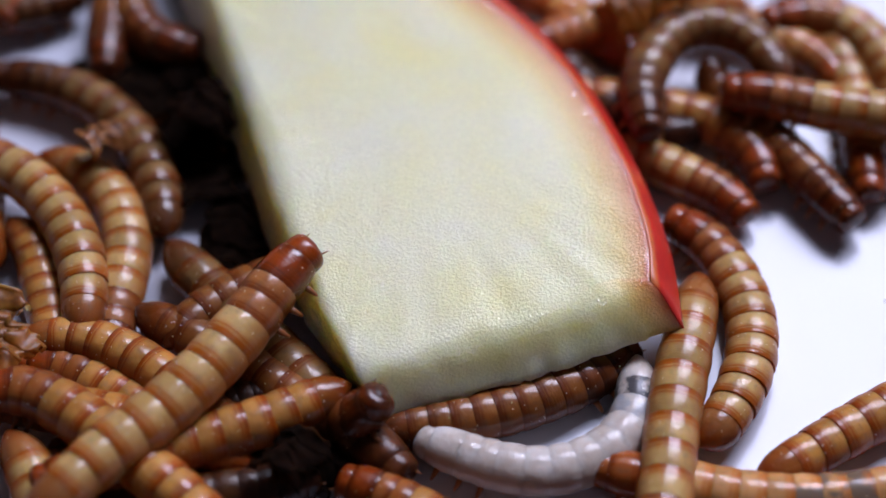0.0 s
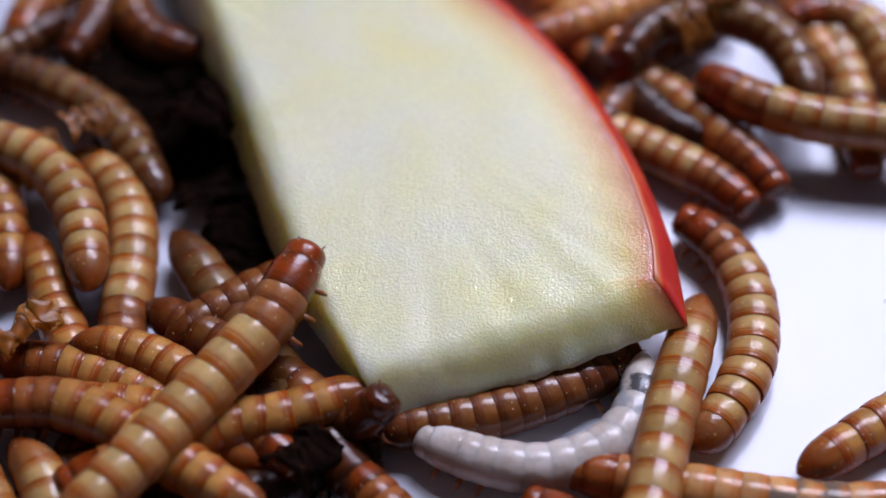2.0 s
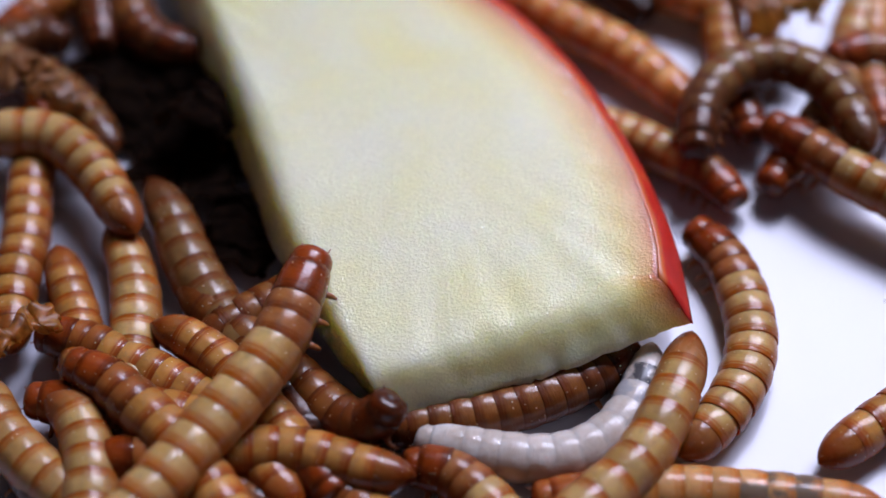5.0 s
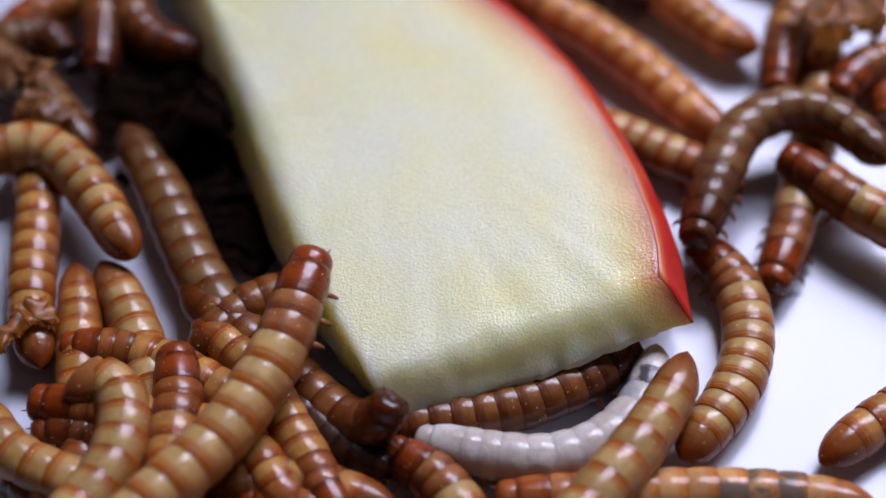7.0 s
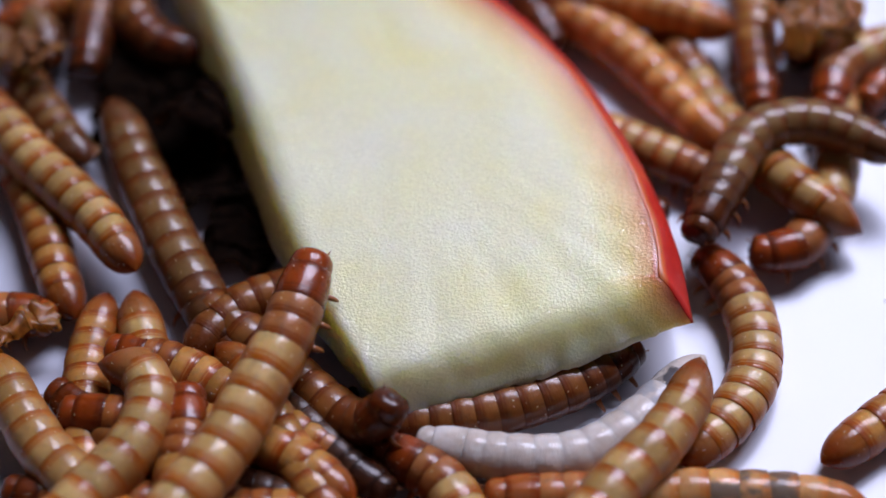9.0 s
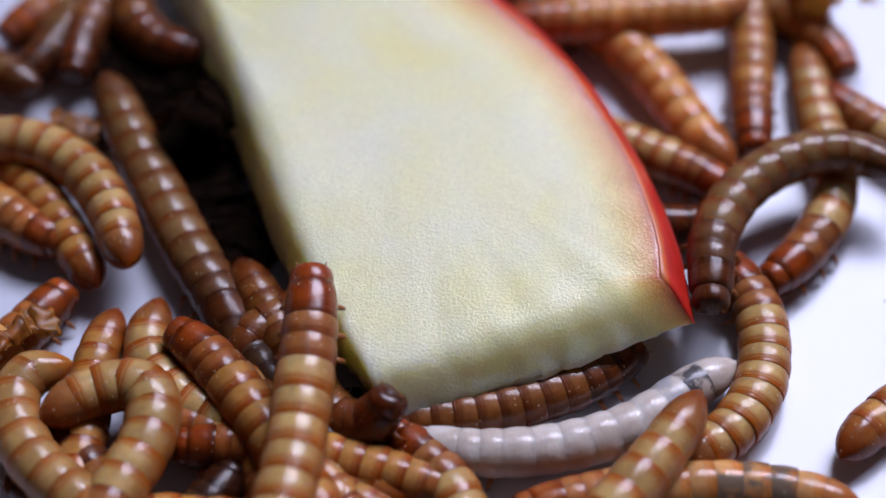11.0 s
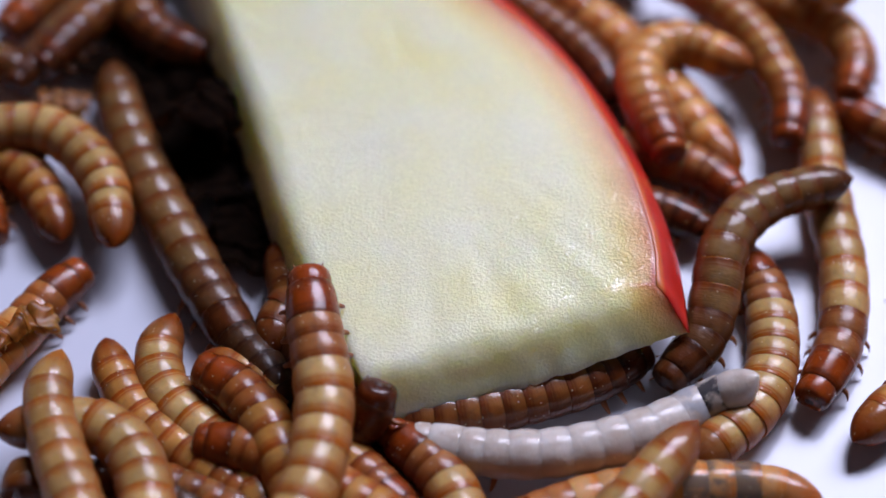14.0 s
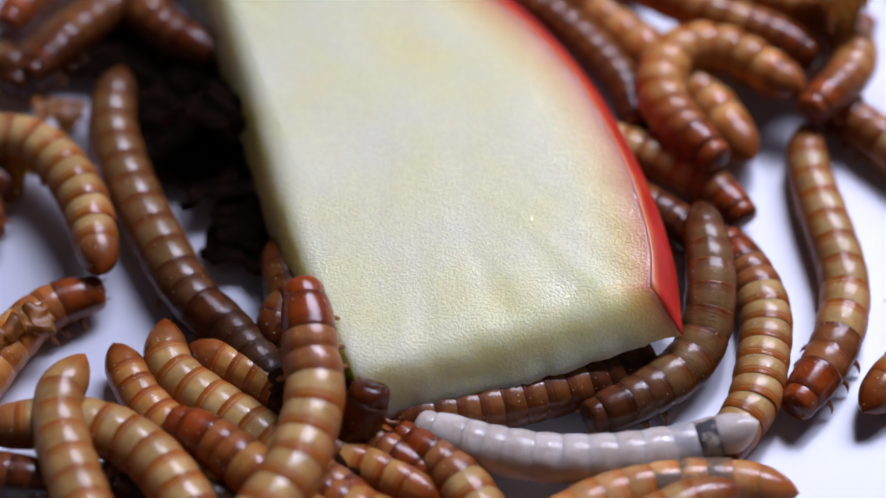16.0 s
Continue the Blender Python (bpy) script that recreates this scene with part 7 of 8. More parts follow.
    at(w, 0.0, (12.3, 0.6, 1.5), (10.3, 1.4, 1.5), (8.4, 2.3, 1.5), (6.3, 3.2, 1.5))
    at(w, 9.0, (13.4, 1.4, 1.5), (11.4, 1.9, 1.5), (9.4, 2.8, 1.5), (7.4, 3.6, 1.5))
    at(w, 11.3, (15.6, 1.0, 1.5), (13.7, 0.6, 1.5), (11.7, 1.0, 1.5), (9.7, 1.9, 1.5))
    at(w, 13.5, (15.8, 0.4, 1.5), (14.1, 1.4, 1.5), (11.7, 2.3, 1.5), (9.8, 3.2, 1.5))
    at(w, 16.0, (15.5, -1.3, 1.5), (13.7, 1.0, 1.5), (11.7, 2.3, 1.5), (9.8, 3.2, 1.5))
    crawl(w, False)
    w = arch_right
    at(w, 0.0, (12.4, 5.5, 4.0), (12.2, 9.7, 4.0), (14.0, 13.5, 4.0), (16.9, 14.7, 4.0), (19.6, 13.0, 4.0), (20.8, 9.7, 4.0))
    at(w, 1.5, (11.6, 9.7, 4.0), (12.5, 12.5, 4.0), (15.1, 14.7, 4.0), (18.0, 15.0, 4.0), (20.6, 13.0, 4.0), (21.5, 9.2, 4.0))
    at(w, 2.5, (10.6, 12.5, 4.0), (13.4, 15.4, 4.0), (17.3, 15.9, 4.0), (20.8, 14.7, 4.0), (22.6, 11.6, 4.0), (23.0, 7.8, 4.0))
    at(w, 3.5, (14.7, 6.4, 4.0), (14.3, 10.6, 4.0), (16.8, 14.0, 4.0), (20.4, 14.5, 4.0), (23.0, 12.0, 4.0), (23.7, 6.4, 4.0))
    at(w, 4.2, (15.0, 6.2, 4.0), (15.3, 10.1, 4.0), (18.0, 13.2, 4.0), (21.0, 14.0, 4.0), (23.6, 12.2, 4.0), (24.7, 8.7, 4.0), (24.7, 5.3, 4.0))
    at(w, 6.3, (15.2, -1.4, 4.0), (16.4, 3.8, 4.0), (18.0, 6.9, 4.0), (21.2, 8.0, 4.0), (24.1, 6.9, 4.0), (26.1, 3.3, 4.0))
    at(w, 7.0, (14.5, -2.7, 4.0), (16.3, 2.4, 4.0), (18.3, 6.4, 4.0), (21.8, 7.8, 4.0), (24.7, 6.0, 4.0), (26.4, 3.3, 4.0))
    at(w, 8.0, (14.7, -3.3, 4.0), (16.1, 1.1, 4.0), (17.9, 5.5, 4.0), (21.1, 7.6, 4.0), (24.5, 6.9, 4.0), (26.9, 4.6, 4.0))
    at(w, 9.0, (14.6, -2.3, 4.0), (16.5, 1.6, 4.0), (18.5, 5.5, 4.0), (21.7, 6.7, 4.0), (25.0, 5.5, 4.0), (27.1, 3.8, 4.0))
    at(w, 11.3, (15.1, -7.9, 4.0), (15.5, -3.1, 4.0), (17.4, 0.7, 4.0), (20.7, 3.3, 4.0), (24.1, 4.0, 4.0), (27.0, 2.4, 4.0))
    at(w, 12.5, (13.5, -8.3, 1.6), (15.5, -4.8, 2.5), (16.6, -1.4, 4.0), (19.1, 1.1, 4.0), (22.2, 2.2, 4.0), (25.8, 1.6, 4.0))
    at(w, 13.5, (12.8, -9.9, 1.6), (15.0, -7.2, 2.5), (16.2, -2.7, 4.0), (18.0, -0.2, 4.0), (21.5, 1.6, 4.0), (25.2, 2.0, 4.0))
    at(w, 14.5, (11.7, -11.8, 1.6), (14.9, -8.2, 2.2), (15.9, -3.9, 4.0), (17.3, -0.6, 4.0), (19.8, 0.9, 4.0), (22.0, 1.8, 4.0))
    at(w, 15.2, (9.8, -12.6, 1.6), (13.0, -9.7, 1.6), (15.4, -6.9, 1.8), (16.1, -2.7, 3.0), (17.5, 0.2, 3.0), (19.6, 1.1, 3.0))
    at(w, 16.0, (8.0, -13.3, 1.6), (11.6, -11.4, 1.6), (14.5, -8.7, 1.8), (15.4, -4.8, 3.0), (15.2, 0.7, 3.0))
    crawl(w, False)
    w = top_right
    at(w, 0.0, (17.1, 9.2, 4.0), (20.2, 8.7, 4.0), (23.2, 7.8, 4.0), (26.8, 7.1, 4.0), (29.2, 6.4, 4.0))
    at(w, 1.5, (15.1, 9.2, 4.0), (18.2, 9.0, 4.0), (21.2, 8.3, 4.0), (24.5, 7.4, 4.0), (27.9, 6.9, 4.0))
    at(w, 2.5, (17.7, 12.5, 3.0), (18.0, 9.6, 3.0), (20.0, 7.4, 3.0), (22.8, 6.2, 3.0), (26.2, 5.7, 3.0))
    at(w, 3.5, (18.3, 9.2, 3.0), (20.2, 7.3, 3.0), (22.7, 5.1, 3.0), (25.6, 3.5, 3.0), (28.5, 2.8, 3.0))
    at(w, 4.2, (18.9, 8.7, 3.0), (21.2, 6.9, 3.0), (23.7, 4.6, 3.0), (26.5, 2.6, 3.0), (28.7, 1.5, 3.0))
    at(w, 6.3, (20.8, 5.1, 3.0), (22.5, 3.3, 3.0), (24.6, 1.3, 3.0), (27.1, -0.2, 3.0), (29.2, -1.5, 3.0))
    at(w, 7.0, (20.5, 4.8, 3.0), (22.2, 3.3, 3.0), (24.3, 1.1, 3.0), (27.0, -1.0, 3.0), (29.1, -2.7, 3.0))
    at(w, 8.0, (20.4, 4.2, 3.0), (22.1, 2.6, 3.0), (24.2, 0.7, 3.0), (26.9, -1.5, 3.0), (28.7, -3.1, 3.0))
    at(w, 8.5, (20.5, 3.8, 3.0), (22.1, 2.5, 3.0), (24.2, 0.6, 3.0), (26.8, -1.5, 3.0), (28.7, -2.9, 3.0))
    at(w, 9.0, (14.0, 18.5, 0.9), (15.5, 14.0, 0.9), (16.9, 10.1, 0.9), (18.6, 6.8, 1.4), (20.4, 3.4, 2.6), (22.3, 1.2, 2.8), (24.4, -0.1, 1.8))
    at(w, 11.3, (29.1, 3.2, 2.0), (30.9, 1.5, 2.0), (32.6, -0.2, 2.0), (34.4, -1.5, 2.0))
    at(w, 16.0, (29.8, 3.2, 2.0), (31.6, 1.5, 2.0), (33.3, -0.2, 2.0), (35.1, -1.5, 2.0))
    crawl(w, False)
    w = long_right
    at(w, 0.0, (25.7, 2.7, 1.6), (25.7, 5.8, 1.6), (25.8, 9.0, 1.6), (25.5, 12.4, 1.6), (25.1, 15.3, 1.6))
    at(w, 1.5, (25.4, 4.5, 1.6), (25.6, 7.2, 1.6), (25.3, 10.4, 1.6), (25.0, 13.8, 1.6), (24.6, 16.8, 1.6))
    at(w, 2.5, (26.1, 4.7, 1.6), (26.1, 7.2, 1.6), (26.0, 10.4, 1.6), (25.7, 14.3, 1.6), (25.4, 17.3, 1.6))
    at(w, 4.2, (21.1, 4.2, 1.6), (22.7, 6.7, 1.6), (24.6, 10.4, 1.6), (25.7, 14.3, 1.6), (26.5, 17.8, 1.6))
    at(w, 6.3, (18.5, 0.5, 1.6), (20.3, 3.1, 1.6), (22.3, 6.3, 1.6), (24.5, 10.0, 1.6), (26.3, 13.3, 1.6))
    at(w, 7.0, (19.1, -4.1, 1.6), (20.7, 0.1, 1.6), (21.7, 3.6, 1.6), (22.8, 7.2, 1.6), (23.6, 10.9, 1.6))
    at(w, 8.0, (19.2, -4.7, 1.6), (20.9, -1.2, 1.6), (21.9, 2.2, 1.6), (22.6, 5.8, 1.6), (23.0, 9.5, 1.6))
    at(w, 9.0, (18.2, -1.4, 1.6), (20.2, -1.6, 1.6), (21.6, -0.4, 1.6), (23.1, 2.2, 1.6), (24.0, 5.3, 1.6), (24.4, 9.0, 1.6))
    at(w, 11.3, (19.1, -4.5, 1.6), (20.8, -2.3, 1.6), (23.0, 0.9, 1.6), (23.7, 4.5, 1.6), (23.2, 8.1, 1.6), (22.8, 13.3, 1.6))
    at(w, 12.5, (22.6, -8.9, 1.6), (22.9, -4.9, 1.6), (23.1, -0.4, 1.6), (23.1, 4.9, 1.6), (22.8, 10.4, 1.6), (22.5, 14.8, 1.6))
    at(w, 13.5, (21.1, -10.9, 1.6), (22.9, -7.0, 1.6), (23.3, -2.1, 1.6), (23.0, 3.1, 1.6), (22.9, 8.1, 1.6), (23.1, 12.8, 1.6))
    at(w, 14.5, (20.1, -12.8, 1.6), (22.3, -8.9, 1.6), (23.5, -4.1, 1.6), (23.3, 1.4, 1.6), (23.3, 6.7, 1.6), (23.4, 9.5, 1.6))
    at(w, 15.2, (20.2, -12.2, 1.6), (22.5, -8.5, 1.6), (23.2, -3.7, 1.6), (22.8, 1.4, 1.6), (22.6, 5.3, 1.6), (22.6, 8.6, 1.6))
    at(w, 16.0, (19.5, -12.6, 1.6), (22.2, -8.5, 1.6), (23.4, -4.1, 1.6), (22.8, 0.9, 1.6), (22.2, 4.9, 1.6), (22.4, 8.1, 1.6))
    crawl(w, False)
    w = turner
    at(w, 0.0, (19.5, 3.6, 1.6), (19.2, 5.8, 1.6), (18.0, 7.6, 1.6), (16.3, 9.0, 1.6), (14.6, 9.5, 1.6))
    at(w, 1.5, (20.5, 3.3, 1.6), (19.5, 5.3, 1.6), (17.9, 6.7, 1.6), (15.9, 8.1, 1.6), (13.9, 9.5, 1.6))
    at(w, 2.5, (19.8, 2.9, 1.6), (18.5, 5.3, 1.6), (17.0, 8.6, 1.6), (14.8, 11.9, 1.6), (12.4, 13.8, 1.6))
    at(w, 3.5, (19.3, 2.9, 1.6), (17.8, 6.3, 1.6), (16.3, 9.0, 1.6), (14.7, 11.4, 1.6), (13.1, 13.8, 1.6))
    at(w, 4.2, (18.4, 4.5, 1.6), (17.4, 7.2, 1.6), (16.6, 10.0, 1.6), (15.6, 12.8, 1.6), (14.7, 15.8, 1.6))
    at(w, 6.3, (20.8, 10.8, 2.0), (21.1, 13.4, 2.0), (21.7, 15.9, 2.0), (22.6, 18.9, 2.0), (23.6, 22.1, 2.0))
    at(w, 7.0, (20.8, 10.8, 2.0), (21.5, 13.9, 2.0), (22.1, 16.4, 2.0), (23.3, 18.9, 2.0), (24.4, 22.1, 2.0))
    at(w, 8.0, (19.7, 10.3, 2.0), (20.0, 13.4, 2.0), (20.5, 16.4, 2.0), (21.5, 18.9, 2.0), (22.5, 21.5, 2.0))
    at(w, 9.0, (19.7, 9.4, 2.0), (19.8, 12.9, 2.0), (19.9, 16.4, 2.0), (20.1, 20.0, 2.0), (20.4, 23.1, 2.0))
    at(w, 11.3, (19.0, 5.7, 1.7), (19.1, 8.9, 1.7), (19.5, 12.7, 1.7), (19.8, 16.7, 1.7), (20.2, 20.8, 1.7))
    at(w, 12.5, (18.9, 4.1, 1.7), (19.6, 8.0, 1.7), (20.3, 12.3, 1.7), (20.3, 16.2, 1.7), (19.8, 20.3, 1.7))
    at(w, 13.5, (19.6, 4.1, 2.0), (20.5, 8.7, 2.0), (20.9, 12.9, 2.0), (20.5, 16.4, 2.0), (18.9, 18.9, 2.0), (16.8, 20.5, 2.0))
    at(w, 14.5, (22.4, 8.8, 3.4), (21.8, 13.1, 3.4), (19.5, 15.5, 3.4), (16.8, 17.0, 3.4), (14.0, 18.6, 3.4))
    at(w, 15.2, (23.2, 11.2, 3.4), (21.5, 14.1, 3.4), (18.8, 15.5, 3.4), (16.1, 17.0, 3.4), (13.3, 18.6, 3.4))
    at(w, 16.0, (23.3, 12.4, 3.4), (21.2, 14.1, 3.4), (18.5, 15.5, 3.4), (15.7, 17.0, 3.4), (13.3, 18.6, 3.4))
    crawl(w, False)
    w = far_right
    at(w, 0.0, (20.4, 16.4, 2.5), (23.4, 16.9, 2.5), (26.1, 15.9, 2.5), (27.8, 13.0, 2.5), (28.6, 10.1, 2.5))
    at(w, 1.5, (20.8, 16.9, 2.5), (23.8, 17.7, 2.5), (26.3, 16.9, 2.5), (27.7, 13.9, 2.5), (28.7, 11.0, 2.5))
    at(w, 2.5, (22.9, 15.9, 2.5), (25.2, 16.9, 2.5), (27.2, 15.9, 2.5), (28.7, 13.5, 2.5), (29.4, 10.6, 2.5))
    at(w, 3.5, (23.2, 15.4, 2.5), (25.1, 16.4, 2.5), (27.0, 16.9, 2.5), (29.4, 15.9, 2.5), (31.3, 14.4, 2.5))
    at(w, 4.2, (24.3, 15.4, 2.5), (26.5, 15.9, 2.5), (28.6, 15.4, 2.5), (30.6, 14.4, 2.5))
    at(w, 6.3, (24.6, 8.7, 2.5), (25.9, 11.0, 2.5), (27.9, 12.5, 2.5), (29.8, 13.5, 2.5))
    at(w, 7.0, (24.4, 10.1, 2.5), (26.4, 12.5, 2.5), (28.6, 13.0, 2.5), (30.8, 13.0, 2.5))
    at(w, 8.0, (23.5, 10.1, 2.5), (24.7, 13.0, 2.5), (26.6, 13.7, 2.5), (28.7, 13.5, 2.5))
    at(w, 9.0, (23.7, 8.7, 2.5), (24.6, 12.0, 2.5), (27.0, 13.9, 2.5), (29.2, 14.4, 2.5))
    at(w, 11.3, (23.6, 11.4, 1.6), (25.2, 9.5, 1.6), (27.0, 7.6, 1.6), (28.9, 5.8, 1.6))
    at(w, 12.5, (23.9, 10.4, 1.6), (25.8, 9.0, 1.6), (27.7, 7.2, 1.6), (29.5, 5.8, 1.6))
    at(w, 13.5, (24.5, 10.0, 1.6), (26.1, 8.6, 1.6), (28.0, 7.2, 1.6), (29.9, 5.8, 1.6))
    at(w, 14.5, (24.5, 10.0, 1.6), (27.1, 8.3, 1.6), (29.0, 7.2, 1.6), (30.9, 5.8, 1.6))
    at(w, 15.2, (24.5, 10.0, 1.6), (26.7, 8.1, 1.6), (29.0, 6.7, 1.6), (30.9, 5.3, 1.6))
    at(w, 16.0, (23.2, 10.4, 1.6), (25.4, 8.8, 1.6), (27.3, 6.9, 1.6), (28.8, 5.3, 1.6))
    crawl(w, False)
    w = far_curl
    at(w, 0.0, (25.4, 11.2, 1.6), (23.9, 13.8, 1.6), (22.2, 15.3, 1.6), (20.5, 16.3, 1.6))
    at(w, 2.5, (26.6, 8.8, 1.6), (25.5, 12.4, 1.6), (24.7, 14.8, 1.6), (24.3, 17.8, 1.6))
    at(w, 4.2, (27.0, 7.6, 1.6), (26.4, 10.9, 1.6), (26.4, 14.3, 1.6), (26.5, 17.3, 1.6))
    at(w, 6.3, (27.8, 8.6, 1.6), (27.9, 11.4, 1.6), (28.6, 14.3, 1.6), (29.7, 17.3, 1.6))
    at(w, 9.0, (26.3, 10.2, 1.6), (27.6, 11.9, 1.6), (29.1, 12.8, 1.6), (31.0, 13.3, 1.6))
    at(w, 11.3, (25.3, 12.7, 2.0), (24.3, 14.9, 2.0), (23.4, 16.4, 2.0), (22.1, 17.9, 2.0), (20.4, 19.4, 2.0))
    at(w, 12.5, (25.2, 13.2, 2.0), (24.3, 14.9, 2.0), (23.8, 16.9, 2.0), (23.3, 18.9, 2.0), (22.8, 21.0, 2.0))
    at(w, 13.5, (25.7, 11.3, 2.0), (25.6, 13.9, 2.0), (24.8, 16.4, 2.0), (23.2, 17.9, 2.0), (21.5, 18.9, 2.0))
    at(w, 14.5, (24.6, 9.2, 3.0), (26.3, 12.0, 3.0), (25.9, 14.9, 3.0), (24.3, 16.4, 3.0), (22.0, 17.9, 3.0))
    at(w, 15.2, (24.6, 9.2, 3.0), (26.4, 12.5, 3.0), (25.7, 15.4, 3.0), (23.7, 16.9, 3.0), (21.6, 17.9, 3.0))
    at(w, 16.0, (22.3, 7.9, 3.4), (25.5, 11.6, 3.4), (25.5, 14.6, 3.4), (23.9, 16.5, 3.4), (21.9, 17.5, 3.4))
    crawl(w, False)
    w = diagonal
    at(w, 0.0, (6.1, 19.8, 1.6), (8.3, 17.8, 1.6), (10.3, 15.8, 1.6), (12.4, 13.8, 1.6))
    at(w, 1.5, (6.1, 20.4, 1.6), (8.3, 18.3, 1.6), (10.7, 16.3, 1.6), (12.8, 13.8, 1.6))
    at(w, 2.5, (6.1, 19.3, 1.6), (8.2, 17.3, 1.6), (10.3, 15.3, 1.6), (12.3, 12.4, 1.6))
    at(w, 3.5, (4.3, 20.4, 1.6), (6.8, 18.3, 1.6), (9.6, 15.8, 1.6), (12.4, 13.3, 1.6), (14.7, 10.4, 1.6))
    at(w, 4.2, (5.4, 19.3, 1.6), (7.9, 17.3, 1.6), (10.7, 15.3, 1.6), (13.1, 12.8, 1.6), (15.2, 10.0, 1.6))
    at(w, 6.3, (5.7, 18.8, 1.6), (8.9, 16.5, 1.6), (12.0, 13.8, 1.6), (14.7, 10.7, 1.6), (17.3, 7.9, 1.6))
    at(w, 7.0, (6.1, 18.8, 1.6), (8.9, 16.8, 1.6), (12.0, 13.8, 1.6), (14.7, 10.4, 1.6), (17.4, 7.2, 1.6))
    at(w, 8.0, (6.8, 18.8, 1.6), (9.7, 16.8, 1.6), (12.4, 13.8, 1.6), (15.0, 10.4, 1.6), (17.6, 7.2, 1.6))
    at(w, 9.0, (6.8, 18.8, 1.6), (9.7, 16.8, 1.6), (12.4, 13.8, 1.6), (15.0, 10.0, 1.6), (17.3, 6.5, 1.6))
    at(w, 11.3, (7.9, 18.8, 1.6), (10.7, 16.3, 1.6), (13.1, 12.8, 1.6), (15.2, 8.6, 1.6), (17.4, 4.9, 1.6))
    at(w, 12.5, (8.3, 18.3, 1.6), (10.7, 16.3, 1.6), (13.1, 12.8, 1.6), (15.2, 8.6, 1.6), (17.2, 4.5, 1.6))
    at(w, 14.5, (9.0, 18.3, 1.6), (11.1, 15.8, 1.6), (13.4, 12.8, 1.6), (15.9, 8.6, 1.6), (17.9, 4.9, 1.6))
    at(w, 16.0, (9.4, 18.8, 1.6), (11.5, 16.3, 1.6), (14.2, 13.3, 1.6), (16.8, 10.0, 1.6), (18.7, 5.8, 1.6))
    crawl(w, True)
    w = arch_top
    at(w, 0.0, (11.4, 16.9, 2.5), (13.7, 17.9, 2.5), (16.6, 18.2, 2.5), (19.4, 17.4, 2.5))
    at(w, 2.5, (11.1, 17.4, 2.5), (13.7, 18.4, 2.5), (16.3, 18.9, 2.5), (18.8, 18.2, 2.5))
    at(w, 4.2, (11.3, 21.5, 2.0), (13.5, 21.0, 2.0), (15.7, 20.0, 2.0), (17.8, 18.9, 2.0))
    at(w, 6.3, (13.5, 20.7, 1.8), (15.6, 18.6, 1.8), (17.6, 16.6, 1.8), (19.6, 14.9, 1.8))
    at(w, 7.0, (13.5, 20.7, 1.8), (15.6, 18.4, 1.8), (17.6, 16.1, 1.8), (19.8, 14.6, 1.8))
    at(w, 8.0, (12.8, 20.2, 1.8), (14.8, 18.1, 1.8), (16.9, 16.1, 1.8), (18.9, 14.1, 1.8))
    at(w, 9.0, (10.8, 18.4, 2.5), (13.3, 17.7, 2.5), (15.8, 16.9, 2.5), (18.2, 15.7, 2.5))
    at(w, 11.3, (11.3, 15.9, 3.0), (13.9, 16.4, 3.0), (16.8, 16.9, 3.0), (19.4, 17.7, 3.0))
    at(w, 12.0, (11.5, 10.2, 3.4), (11.0, 12.4, 3.4), (11.4, 14.3, 3.4), (13.1, 15.8, 3.4), (15.3, 15.8, 3.4), (17.0, 14.6, 3.4))
    at(w, 12.5, (13.1, 10.2, 3.4), (11.2, 10.7, 3.4), (11.0, 12.8, 3.4), (12.3, 14.8, 3.4), (14.5, 15.3, 3.4), (16.3, 14.9, 3.4), (18.0, 14.2, 3.4))
    at(w, 13.5, (12.0, 8.8, 3.4), (11.4, 11.2, 3.4), (12.6, 13.3, 3.4), (15.1, 13.8, 3.4), (18.5, 12.1, 3.4))
    at(w, 14.5, (13.5, 7.4, 3.4), (12.8, 10.2, 3.4), (13.5, 12.8, 3.4), (15.8, 13.6, 3.4), (19.5, 11.4, 3.4))
    at(w, 15.2, (16.1, 4.3, 3.4), (13.9, 7.0, 3.4), (13.3, 10.7, 3.4), (15.1, 13.1, 3.4), (17.9, 13.1, 3.4), (20.5, 11.2, 3.4))
    at(w, 16.0, (17.4, 2.9, 3.4), (14.9, 6.1, 3.4), (13.3, 9.7, 3.4), (14.7, 13.1, 3.4), (17.9, 13.1, 3.4), (22.1, 9.5, 3.4))
    crawl(w, True)
    w = skin_top
    at(w, 0.0, (6.1, 20.9, 1.6), (4.3, 23.0, 1.6), (2.5, 25.1, 1.6), (0.6, 27.3, 1.6))
    at(w, 7.0, (5.4, 19.8, 1.6), (3.6, 21.9, 1.6), (1.7, 24.1, 1.6), (-0.2, 26.2, 1.6))
    at(w, 8.0, (6.2, 17.3, 1.6), (5.0, 19.8, 1.6), (3.6, 21.9, 1.6), (1.7, 24.1, 1.6))
    at(w, 9.0, (7.2, 15.0, 1.6), (5.7, 18.3, 1.6), (4.3, 21.4, 1.6), (2.9, 24.1, 1.6))
    at(w, 11.3, (8.1, 15.0, 1.6), (6.4, 17.3, 1.6), (4.6, 19.8, 1.6), (2.8, 22.5, 1.6))
    at(w, 12.5, (9.5, 11.9, 1.6), (8.1, 14.8, 1.6), (6.4, 17.3, 1.6), (4.3, 19.8, 1.6))
    at(w, 13.5, (10.5, 11.6, 1.6), (8.9, 14.8, 1.6), (6.8, 17.3, 1.6), (4.3, 19.3, 1.6))
    at(w, 14.5, (11.3, 9.3, 1.6), (9.9, 12.8, 1.6), (7.8, 15.8, 1.6), (5.4, 18.6, 1.6), (2.8, 20.9, 1.6))
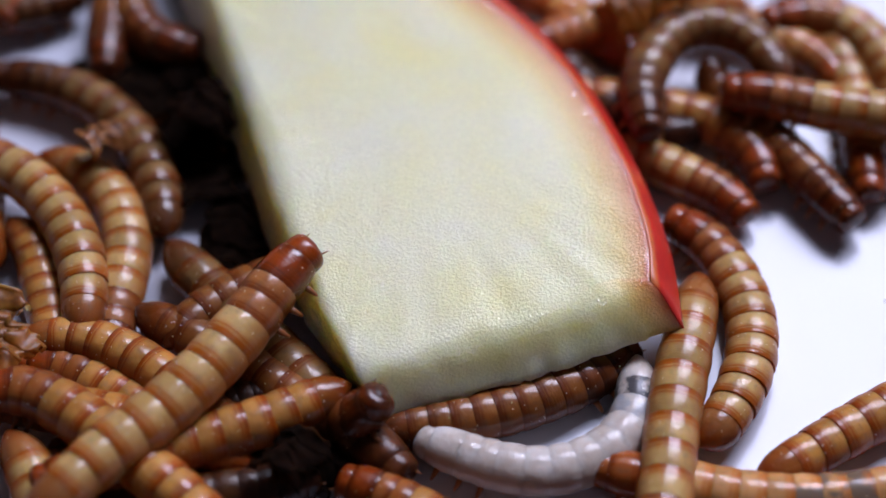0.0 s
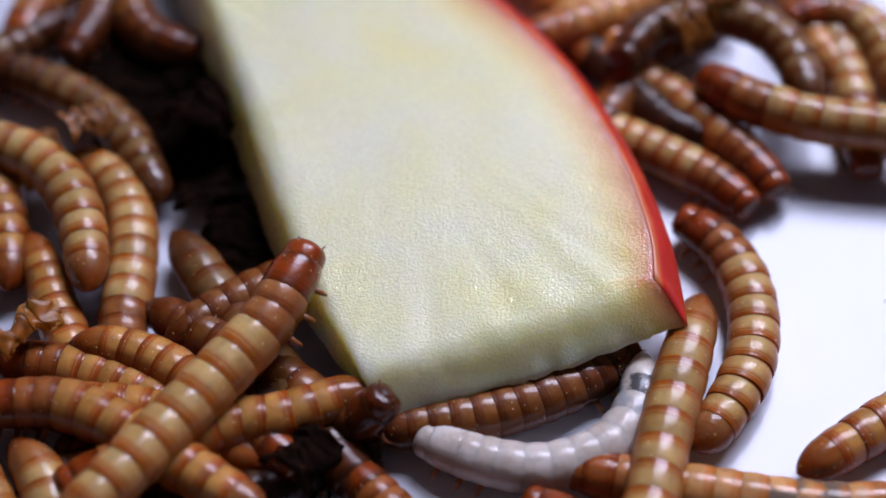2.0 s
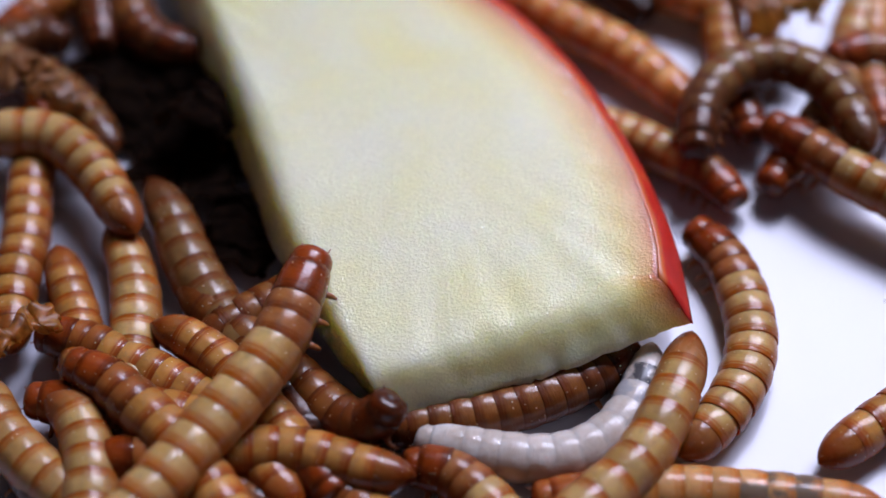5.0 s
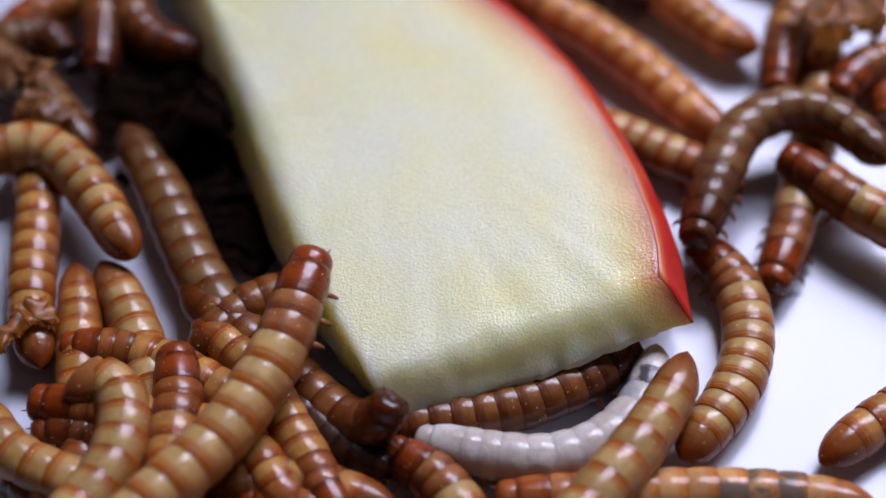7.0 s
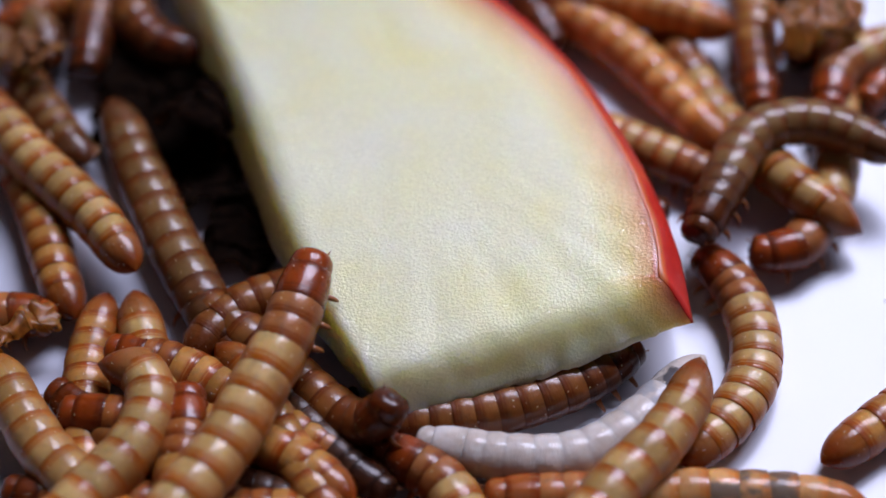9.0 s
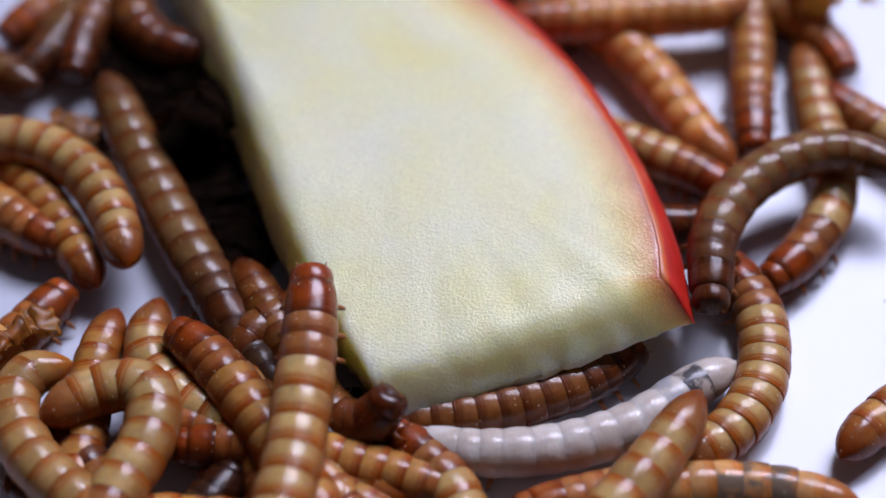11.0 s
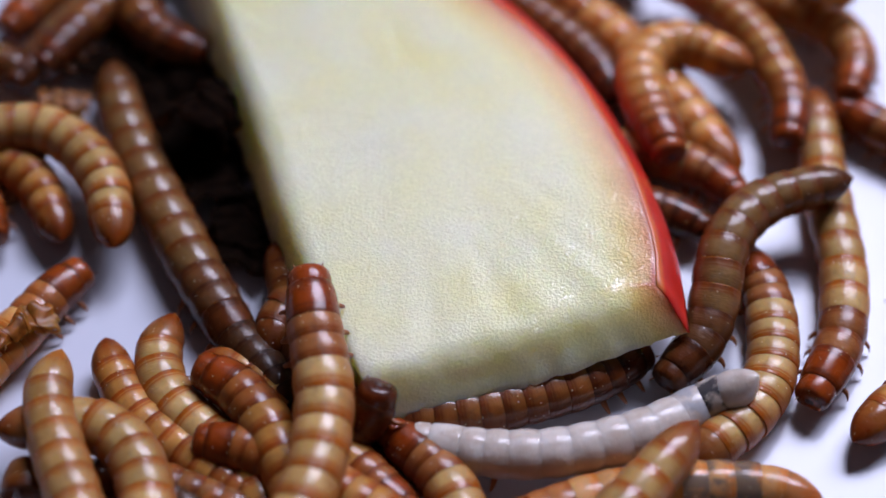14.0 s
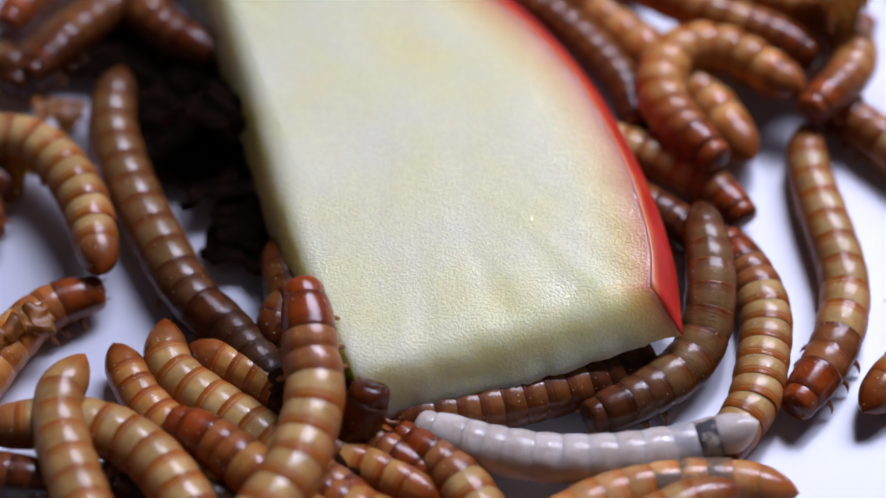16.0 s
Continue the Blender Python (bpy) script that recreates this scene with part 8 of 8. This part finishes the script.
    at(w, 15.2, (11.7, 8.3, 1.6), (10.5, 12.4, 1.6), (8.5, 15.8, 1.6), (6.1, 18.3, 1.6), (3.5, 20.4, 1.6))
    at(w, 16.0, (12.1, 7.9, 1.6), (11.2, 11.9, 1.6), (9.2, 15.3, 1.6), (6.8, 18.1, 1.6), (4.3, 20.4, 1.6))
    crawl(w, False)
    w = far_top
    at(w, 0.0, (24.5, 22.5, 1.6), (22.7, 23.5, 1.6), (20.6, 24.6, 1.6), (18.4, 25.7, 1.6))
    at(w, 11.3, (24.4, 18.8, 1.6), (22.8, 20.4, 1.6), (21.1, 21.9, 1.6), (18.9, 23.0, 1.6))
    at(w, 13.5, (25.3, 15.7, 2.0), (23.9, 17.9, 2.0), (22.7, 20.0, 2.0), (21.0, 22.1, 2.0))
    at(w, 14.5, (26.2, 15.7, 2.0), (24.2, 17.4, 2.0), (21.8, 18.9, 2.0), (19.4, 20.0, 2.0))
    at(w, 16.0, (27.5, 16.1, 2.0), (25.3, 16.9, 2.0), (22.5, 17.9, 2.0), (20.1, 20.0, 2.0))
    crawl(w, False)
    w = skin_dark
    at(w, 0.0, (15.6, 8.2, 1.5), (13.5, 7.7, 1.5), (11.4, 9.1, 1.5), (9.4, 11.0, 1.5), (7.7, 13.4, 1.5))
    at(w, 2.5, (16.2, 7.3, 1.5), (13.9, 9.1, 1.5), (12.3, 11.5, 1.5), (10.6, 13.9, 1.5), (8.9, 16.4, 1.5))
    at(w, 4.2, (13.3, 17.4, 1.5), (11.6, 19.4, 1.5), (9.9, 21.5, 1.5), (8.1, 23.6, 1.5))
    at(w, 16.0, (12.8, 20.5, 1.5), (11.1, 22.6, 1.5), (9.3, 24.7, 1.5), (7.5, 26.9, 1.5))
    crawl(w, False)
    w = shade_d
    at(w, 0.0, (-8.4, -11.3, 1.6), (-9.9, -11.6, 1.6), (-11.8, -12.4, 1.6), (-13.6, -13.1, 1.6), (-15.4, -13.9, 1.6))
    at(w, 4.2, (-7.0, -13.1, 1.6), (-8.9, -13.1, 1.6), (-10.7, -13.9, 1.6), (-12.6, -14.6, 1.6), (-14.4, -15.4, 1.6))
    at(w, 7.0, (-2.9, -16.6, 1.6), (-5.1, -15.4, 1.6), (-7.0, -13.7, 1.6), (-8.6, -12.0, 1.6), (-10.0, -9.7, 1.6))
    at(w, 9.0, (-2.9, -18.2, 1.6), (-5.1, -16.5, 1.6), (-7.0, -14.3, 1.6), (-8.6, -12.4, 1.6), (-10.0, -10.1, 1.6))
    at(w, 12.5, (-4.4, -16.5, 1.6), (-5.7, -15.4, 1.6), (-7.0, -13.9, 1.6), (-8.3, -12.4, 1.6), (-9.7, -10.5, 1.6))
    at(w, 16.0, (-4.4, -17.2, 1.6), (-5.7, -15.7, 1.6), (-7.0, -14.3, 1.6), (-8.3, -12.4, 1.6), (-9.7, -10.5, 1.6))
    crawl(w, False)
    w = bottom_a
    at(w, 0.0, (-6.9, -16.8, 1.5), (-8.7, -17.5, 1.5), (-10.8, -17.8, 1.5), (-12.9, -18.2, 1.5), (-14.8, -18.5, 1.5))
    at(w, 2.5, (-6.9, -16.4, 1.5), (-8.7, -17.5, 1.5), (-10.8, -18.2, 1.5), (-12.9, -18.9, 1.5), (-14.7, -19.2, 1.5))
    at(w, 4.2, (-7.5, -17.5, 1.5), (-9.3, -18.5, 1.5), (-11.4, -18.9, 1.5), (-13.5, -18.9, 1.5))
    at(w, 9.0, (-12.4, -17.8, 1.5), (-10.5, -17.8, 1.5), (-8.7, -18.5, 1.5), (-6.8, -19.2, 1.5))
    at(w, 11.3, (-11.2, -16.4, 1.5), (-12.4, -17.8, 1.5), (-13.5, -19.2, 1.5), (-14.6, -20.6, 1.5))
    at(w, 16.0, (-18.5, -17.5, 1.5), (-16.6, -17.8, 1.5), (-14.8, -18.2, 1.5), (-12.6, -18.5, 1.5))
    crawl(w, False)
    w = bottom_b
    at(w, 0.0, (-16.5, -16.4, 1.5), (-15.1, -17.5, 1.5), (-13.8, -18.5, 1.5), (-12.5, -19.6, 1.5))
    at(w, 4.2, (-23.4, -15.3, 1.5), (-22.2, -17.1, 1.5), (-21.1, -18.5, 1.5), (-20.1, -19.9, 1.5))
    at(w, 9.0, (-23.7, -17.8, 1.5), (-22.1, -18.2, 1.5), (-20.5, -18.9, 1.5), (-18.9, -19.6, 1.5))
    at(w, 13.5, (-23.6, -16.4, 1.5), (-22.2, -17.1, 1.5), (-20.6, -17.8, 1.5), (-19.0, -18.5, 1.5))
    at(w, 14.5, (-21.1, -19.4, 3.0), (-22.8, -18.4, 3.0), (-24.4, -17.7, 3.0), (-26.3, -17.0, 3.0))
    at(w, 16.0, (-20.8, -18.2, 3.0), (-22.5, -17.9, 3.0), (-24.4, -17.7, 3.0), (-26.2, -17.7, 3.0))
    crawl(w, False)
    w = inner
    at(w, 0.0, (21.5, 5.2, 1.8), (20.3, 7.0, 1.8), (18.8, 8.8, 1.8), (17.2, 11.2, 1.8), (16.5, 12.7, 3.0))
    at(w, 1.5, (12.5, 9.6, 1.8), (13.0, 11.7, 1.8), (14.2, 13.4, 1.8), (16.0, 14.3, 1.8), (17.8, 14.3, 1.8))
    at(w, 2.5, (11.6, 13.1, 1.8), (13.0, 14.7, 1.8), (15.1, 16.1, 1.8), (17.7, 16.8, 1.8))
    at(w, 3.5, (15.7, 9.5, 1.6), (16.6, 11.9, 1.6), (18.1, 13.6, 1.6), (20.3, 13.8, 1.6))
    at(w, 4.2, (16.0, 9.5, 1.6), (17.2, 11.4, 1.6), (18.8, 13.1, 1.6), (21.0, 13.3, 1.6))
    at(w, 6.3, (26.1, 20.4, 1.6), (25.1, 17.8, 1.6), (24.0, 15.3, 1.6), (23.4, 12.8, 1.6))
    at(w, 9.0, (24.7, 20.9, 1.6), (24.0, 18.3, 1.6), (23.2, 15.8, 1.6), (22.4, 13.3, 1.6))
    at(w, 11.3, (24.3, 24.1, 1.6), (23.6, 21.4, 1.6), (23.0, 18.8, 1.6), (22.3, 16.3, 1.6))
    at(w, 16.0, (24.3, 27.9, 1.6), (23.7, 25.7, 1.6), (23.0, 23.0, 1.6), (22.4, 20.4, 1.6))
    crawl(w, True)


motions()
